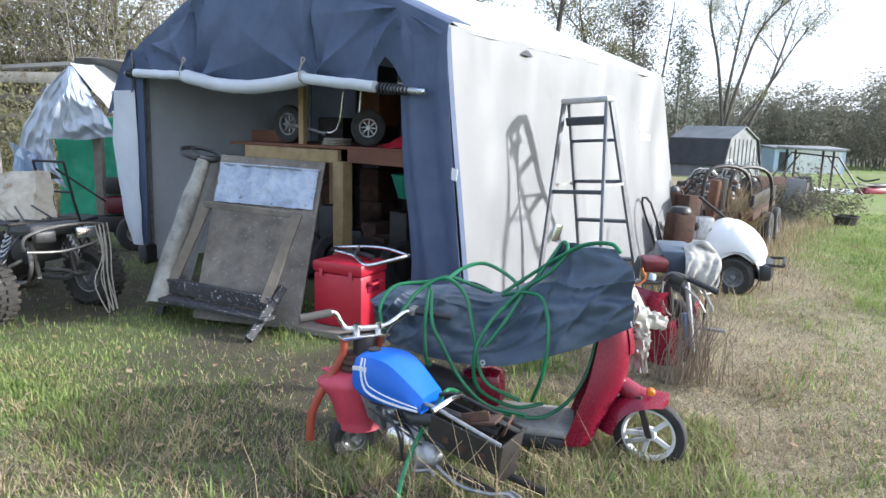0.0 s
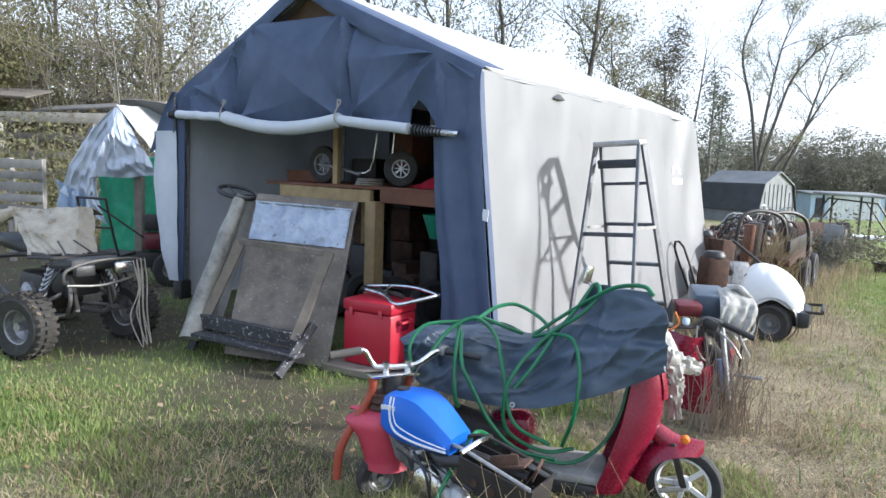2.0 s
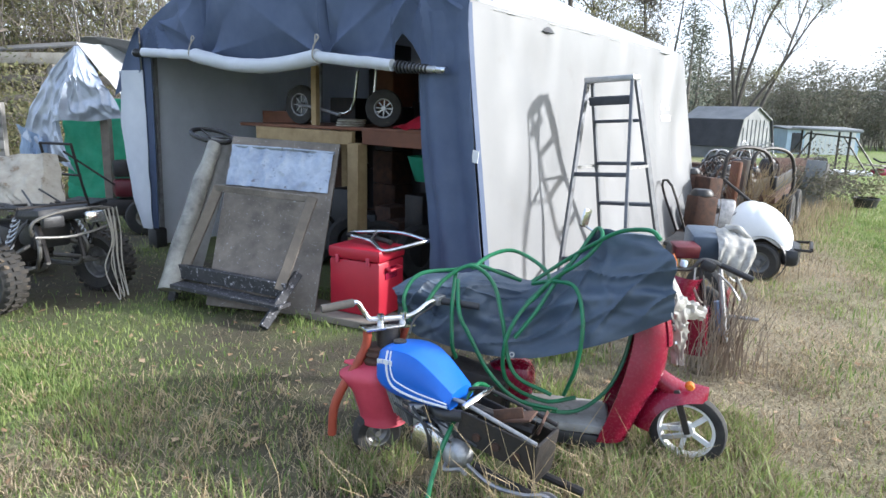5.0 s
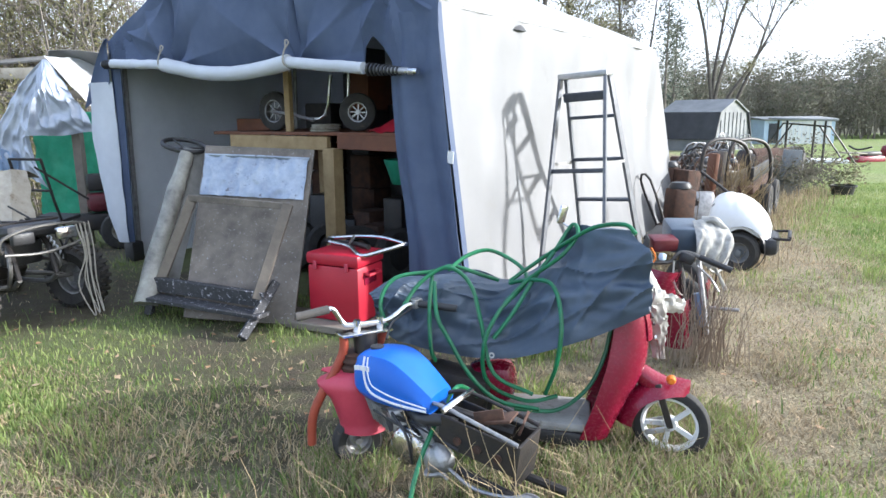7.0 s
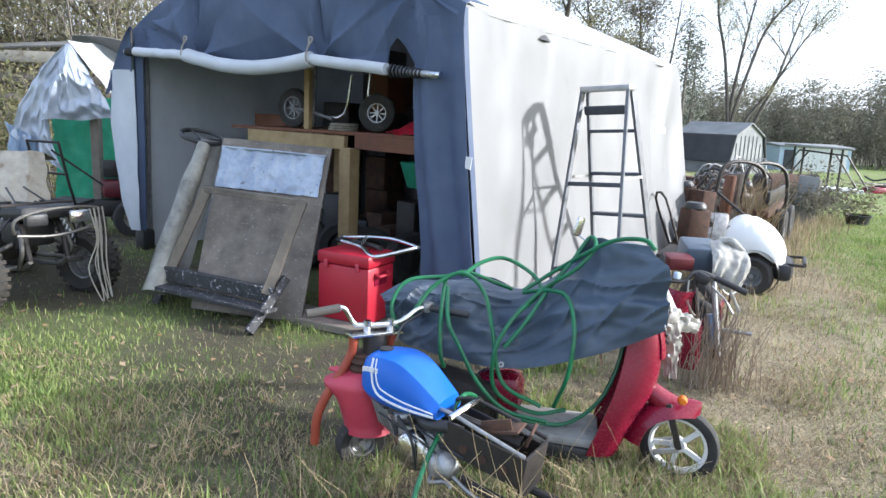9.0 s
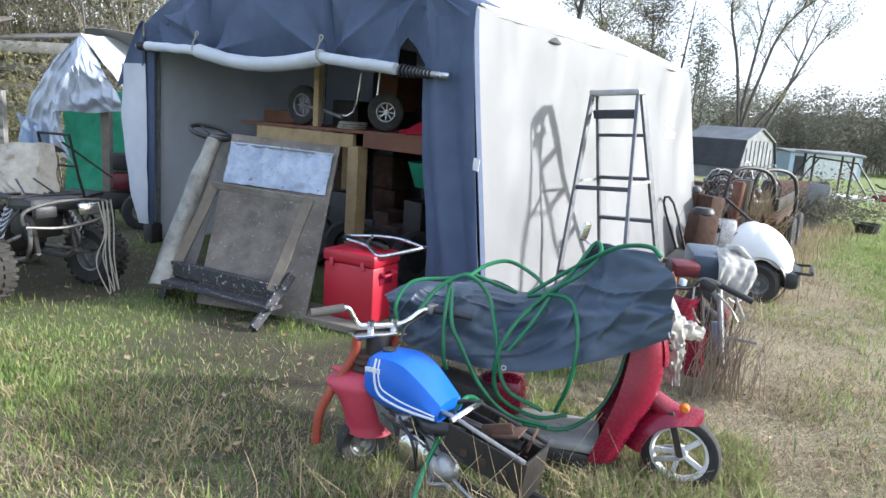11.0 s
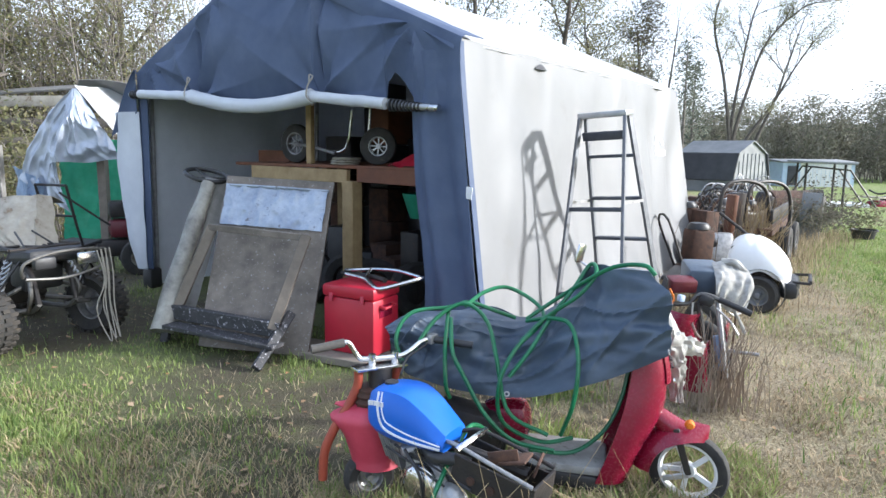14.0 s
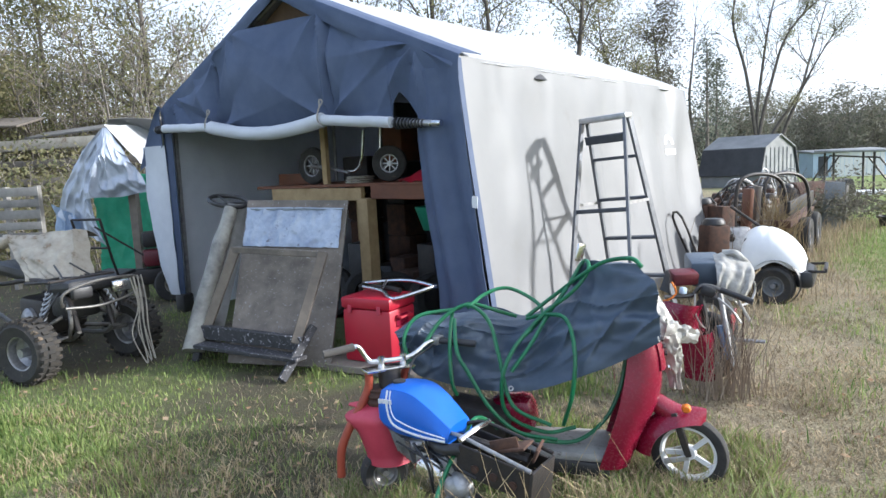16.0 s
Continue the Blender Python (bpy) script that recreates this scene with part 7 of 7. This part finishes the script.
for k, (x, y, z, s, r, m) in enumerate(((3.75, 8.85, 0.62, (0.05, 0.2, 0.75), 8, "brown_wood"), (3.9, 8.95, 0.62, (0.05, 0.22, 0.80), -6, "old_wood"), (3.35, 8.7, 0.4, (0.2, 0.3, 0.8), 20, "rust"), (6.45, 12.0, 0.22, (0.3, 0.06, 0.86), -20, "grey_metal"), (6.6, 12.1, 0.2, (0.05, 0.3, 0.8), 20, "grey_wood"))):
    p = thing("upright_board", x, y, 0, r, ("weathered upright board in the scrap row", "flat grey upright panel in the scrap row")[m == "grey_metal"], "board")
    part("board", box(BM(), (0, 0, max(0.0, z - s[2] / 2) + s[2] / 2), s, (0, 4, 0), 0.006), m, p)
tn = thing("rusty_tank", 7.1, 14.1, 0, 10, "rusty brown oil tank in the scrap row", "tank")
part("shell", tube(BM(), [(-0.45, 0, 0.48), (0.45, 0, 0.48)], 0.3, 20), "rust", tn)
for x in (-0.3, 0.3):
    part("stand", box(BM(), (x, 0, 0.1), (0.06, 0.4, 0.2)), "black_steel", tn)
bn = thing("grey_bench", 5.5, 11.3, 0, 55, "dark metal bench frame in the scrap row", "bench")
part("top", box(BM(), (0, 0, 0.55), (1.3, 0.4, 0.05), (0, 0, 0), 0.01), "black_steel", bn)
for x in (-0.55, 0.55):
    for y in (-0.15, 0.15):
        part("leg", box(BM(), (x, y, 0.27), (0.04, 0.04, 0.54)), "black_steel", bn)
rng = random.Random(77)
for k in range(26):
    t = k / 26
    x, y = 2.9 + 7.0 * t + rng.uniform(-0.5, 0.5), 8.6 + 14.0 * t + rng.uniform(-0.6, 0.6)
    kind = k % 4
    if kind == 0:
        s = thing("bicycle_wheelset", x, y, ground_z(x, y), rng.uniform(0, 180), "old spoked wheel dumped in the scrap row", "wheel", "dumped wheels")
        wheel_parts(s, (0, 0, 0.3), (0.2, 1, 0.2), 0.3, 0.08, 0.22, spokes=10, spoke_w=0.006)
    elif kind == 1:
        s = thing("scrap_engine", x, y, ground_z(x, y), rng.uniform(0, 180), "rusty engine block dumped in the scrap row", "engine")
        bmx = box(BM(), (0, 0, 0.28), (0.5, 0.36, 0.5), (0, 6, 0), 0.05)
        lathe(bmx, [(0, 0.04), (0.12, 0.03), (0.13, 0)], Matrix.Translation((0, -0.18, 0.3)) @ Euler((radians(90), 0, 0)).to_matrix().to_4x4(), 14)
        part("block", bmx, rng.choice(["rust", "black_steel", "steel"]), s)
    elif kind == 2:
        s = thing("scrap_tubing", x, y, ground_z(x, y), rng.uniform(-40, 40), "bent black tubing dumped in the scrap row", "metal frame")
        for j in range(4):
            part("bent_tube", tube(BM(), [(rng.uniform(-0.6, -0.2), rng.uniform(-0.2, 0.2), 0.0), (rng.uniform(-0.3, 0), 0, rng.uniform(0.4, 0.9)), (rng.uniform(0, 0.5), 0.1, rng.uniform(0.5, 1.0)), (rng.uniform(0.3, 0.8), 0, 0.05)], 0.018, 6, 4), rng.choice(["black_steel", "rust", "steel"]), s)
    else:
        s = thing("scrap_box", x, y, ground_z(x, y), rng.uniform(-30, 30), "battered metal case dumped in the scrap row", "box")
        h = rng.uniform(0.3, 0.7)
        part("case", box(BM(), (0, 0, h / 2), (rng.uniform(0.4, 0.8), 0.4, h), (0, rng.uniform(-4, 4), 0), 0.03), rng.choice(["rust", "grey_metal", "black_steel", "white_paint", "canvas"]), s)
for k in range(12):
    x, y = 3.05 + 0.26 * k + rng.uniform(-0.2, 0.2), 8.3 + 0.42 * k + rng.uniform(-0.4, 0.4)
    s = thing("mower_wreck", x, y, ground_z(x, y), rng.uniform(-60, 60), ("rusty mower wreck sunk in the scrap row", "black engine wreck sunk in the scrap row")[k % 2], "machine", "wrecks in the scrap row")
    h = rng.uniform(0.45, 0.85)
    m = ("rust", "black_steel")[k % 2]
    part("deck", lathe(BM(), [(0.0, 0.22), (0.26, 0.22), (0.3, 0.16), (0.31, 0.06)], Matrix(), 14), m, s)
    part("engine", box(BM(), (0.0, 0.02, 0.22 + (h - 0.22) / 2), (0.28, 0.26, h - 0.22), (0, 4, 0), 0.04), rng.choice(["black_steel", "rust", "brown_wood"]), s)
    part("flywheel", lathe(BM(), [(0.0, 0.07), (0.1, 0.07), (0.13, 0.03), (0.13, 0.0)], Matrix.Translation((0, 0.02, h)), 14), "black_plastic", s)
    part("handle", tube(BM(), [(-0.2, 0.1, 0.15), (-0.45, 0.12, 0.75), (-0.5, -0.2, 0.78), (-0.24, -0.18, 0.15)], 0.014, 6, 3), "black_steel", s)
    wheel_parts(s, (0.24, -0.22, 0.11), (0.1, 1, 0), 0.11, 0.05, 0.06, spokes=0)
    wheel_parts(s, (-0.24, -0.22, 0.11), (0.1, 1, 0), 0.11, 0.05, 0.06, spokes=0)
# vines and weeds over the scrap
rng = random.Random(90)
bm = BM()
for k in range(420):
    t = rng.random()
    x, y = 3.0 + 6.5 * t + rng.gauss(0.1, 0.4), 8.3 + 10.5 * t + rng.gauss(0, 0.5)
    h = rng.uniform(0.3, 1.0)
    z = ground_z(x, y)
    tube(bm, [(x, y, z), (x + rng.gauss(0, 0.1), y + rng.gauss(0, 0.1), z + h * 0.6), (x + rng.gauss(0, 0.25), y + rng.gauss(0, 0.2), z + h)], (0.006, 0.002), 3, 0, False)
tagged(part("scrap_vines", bm, "weed", kind="stuff", smooth=False), "dead brown vines and stalks over the scrap", "weeds")
bm = BM()
for k in range(260):
    x, y = 4.1 + rng.gauss(0, 0.13), 8.95 + rng.gauss(0, 0.12)
    h, dx, dy = rng.uniform(0.5, 1.0), rng.gauss(0, 0.2), rng.gauss(0, 0.2)
    tube(bm, [(x, y, 0.1), (x + dx * 0.3, y + dy * 0.3, h * 0.6), (x + dx, y + dy, h)], (0.005, 0.002), 3, 0, False)
tagged(part("straw_clump", bm, "straw", kind="stuff", smooth=False), "clump of golden dry straw in the scrap row", "straw")
spots = [Vector((6.2 + 1.2 * q + rng.gauss(0, 0.2), 11.5 + 1.6 * q + rng.gauss(0, 0.3), 0.3 + abs(rng.gauss(0, 0.25)))) for q in [rng.random() for _ in range(330)]]
tagged(leaf_mesh("row_bush", spots, 0.035, "leaf_dull", None, rng, 8, 0.1), "brown bushy weeds at the lawn edge", "weeds", kind="stuff")
pot = thing("planter_pot", 7.74, 12.5, -0.03, 0, "dark round planter with leafy green shrub", "planter")
part("pot", lathe(BM(), [(0, 0), (0.17, 0), (0.22, 0.2), (0.24, 0.2), (0.24, 0.17), (0.0, 0.16)], Matrix(), 18), "black_plastic", pot)
leaf_mesh("shrub", [Vector((7.70 + rng.gauss(0, 0.19), 12.5 + rng.gauss(0, 0.19), 0.25 + abs(rng.gauss(0, 0.22)))) for _ in range(110)], 0.035, "leaf_green", pot, rng, 7, 0.06)
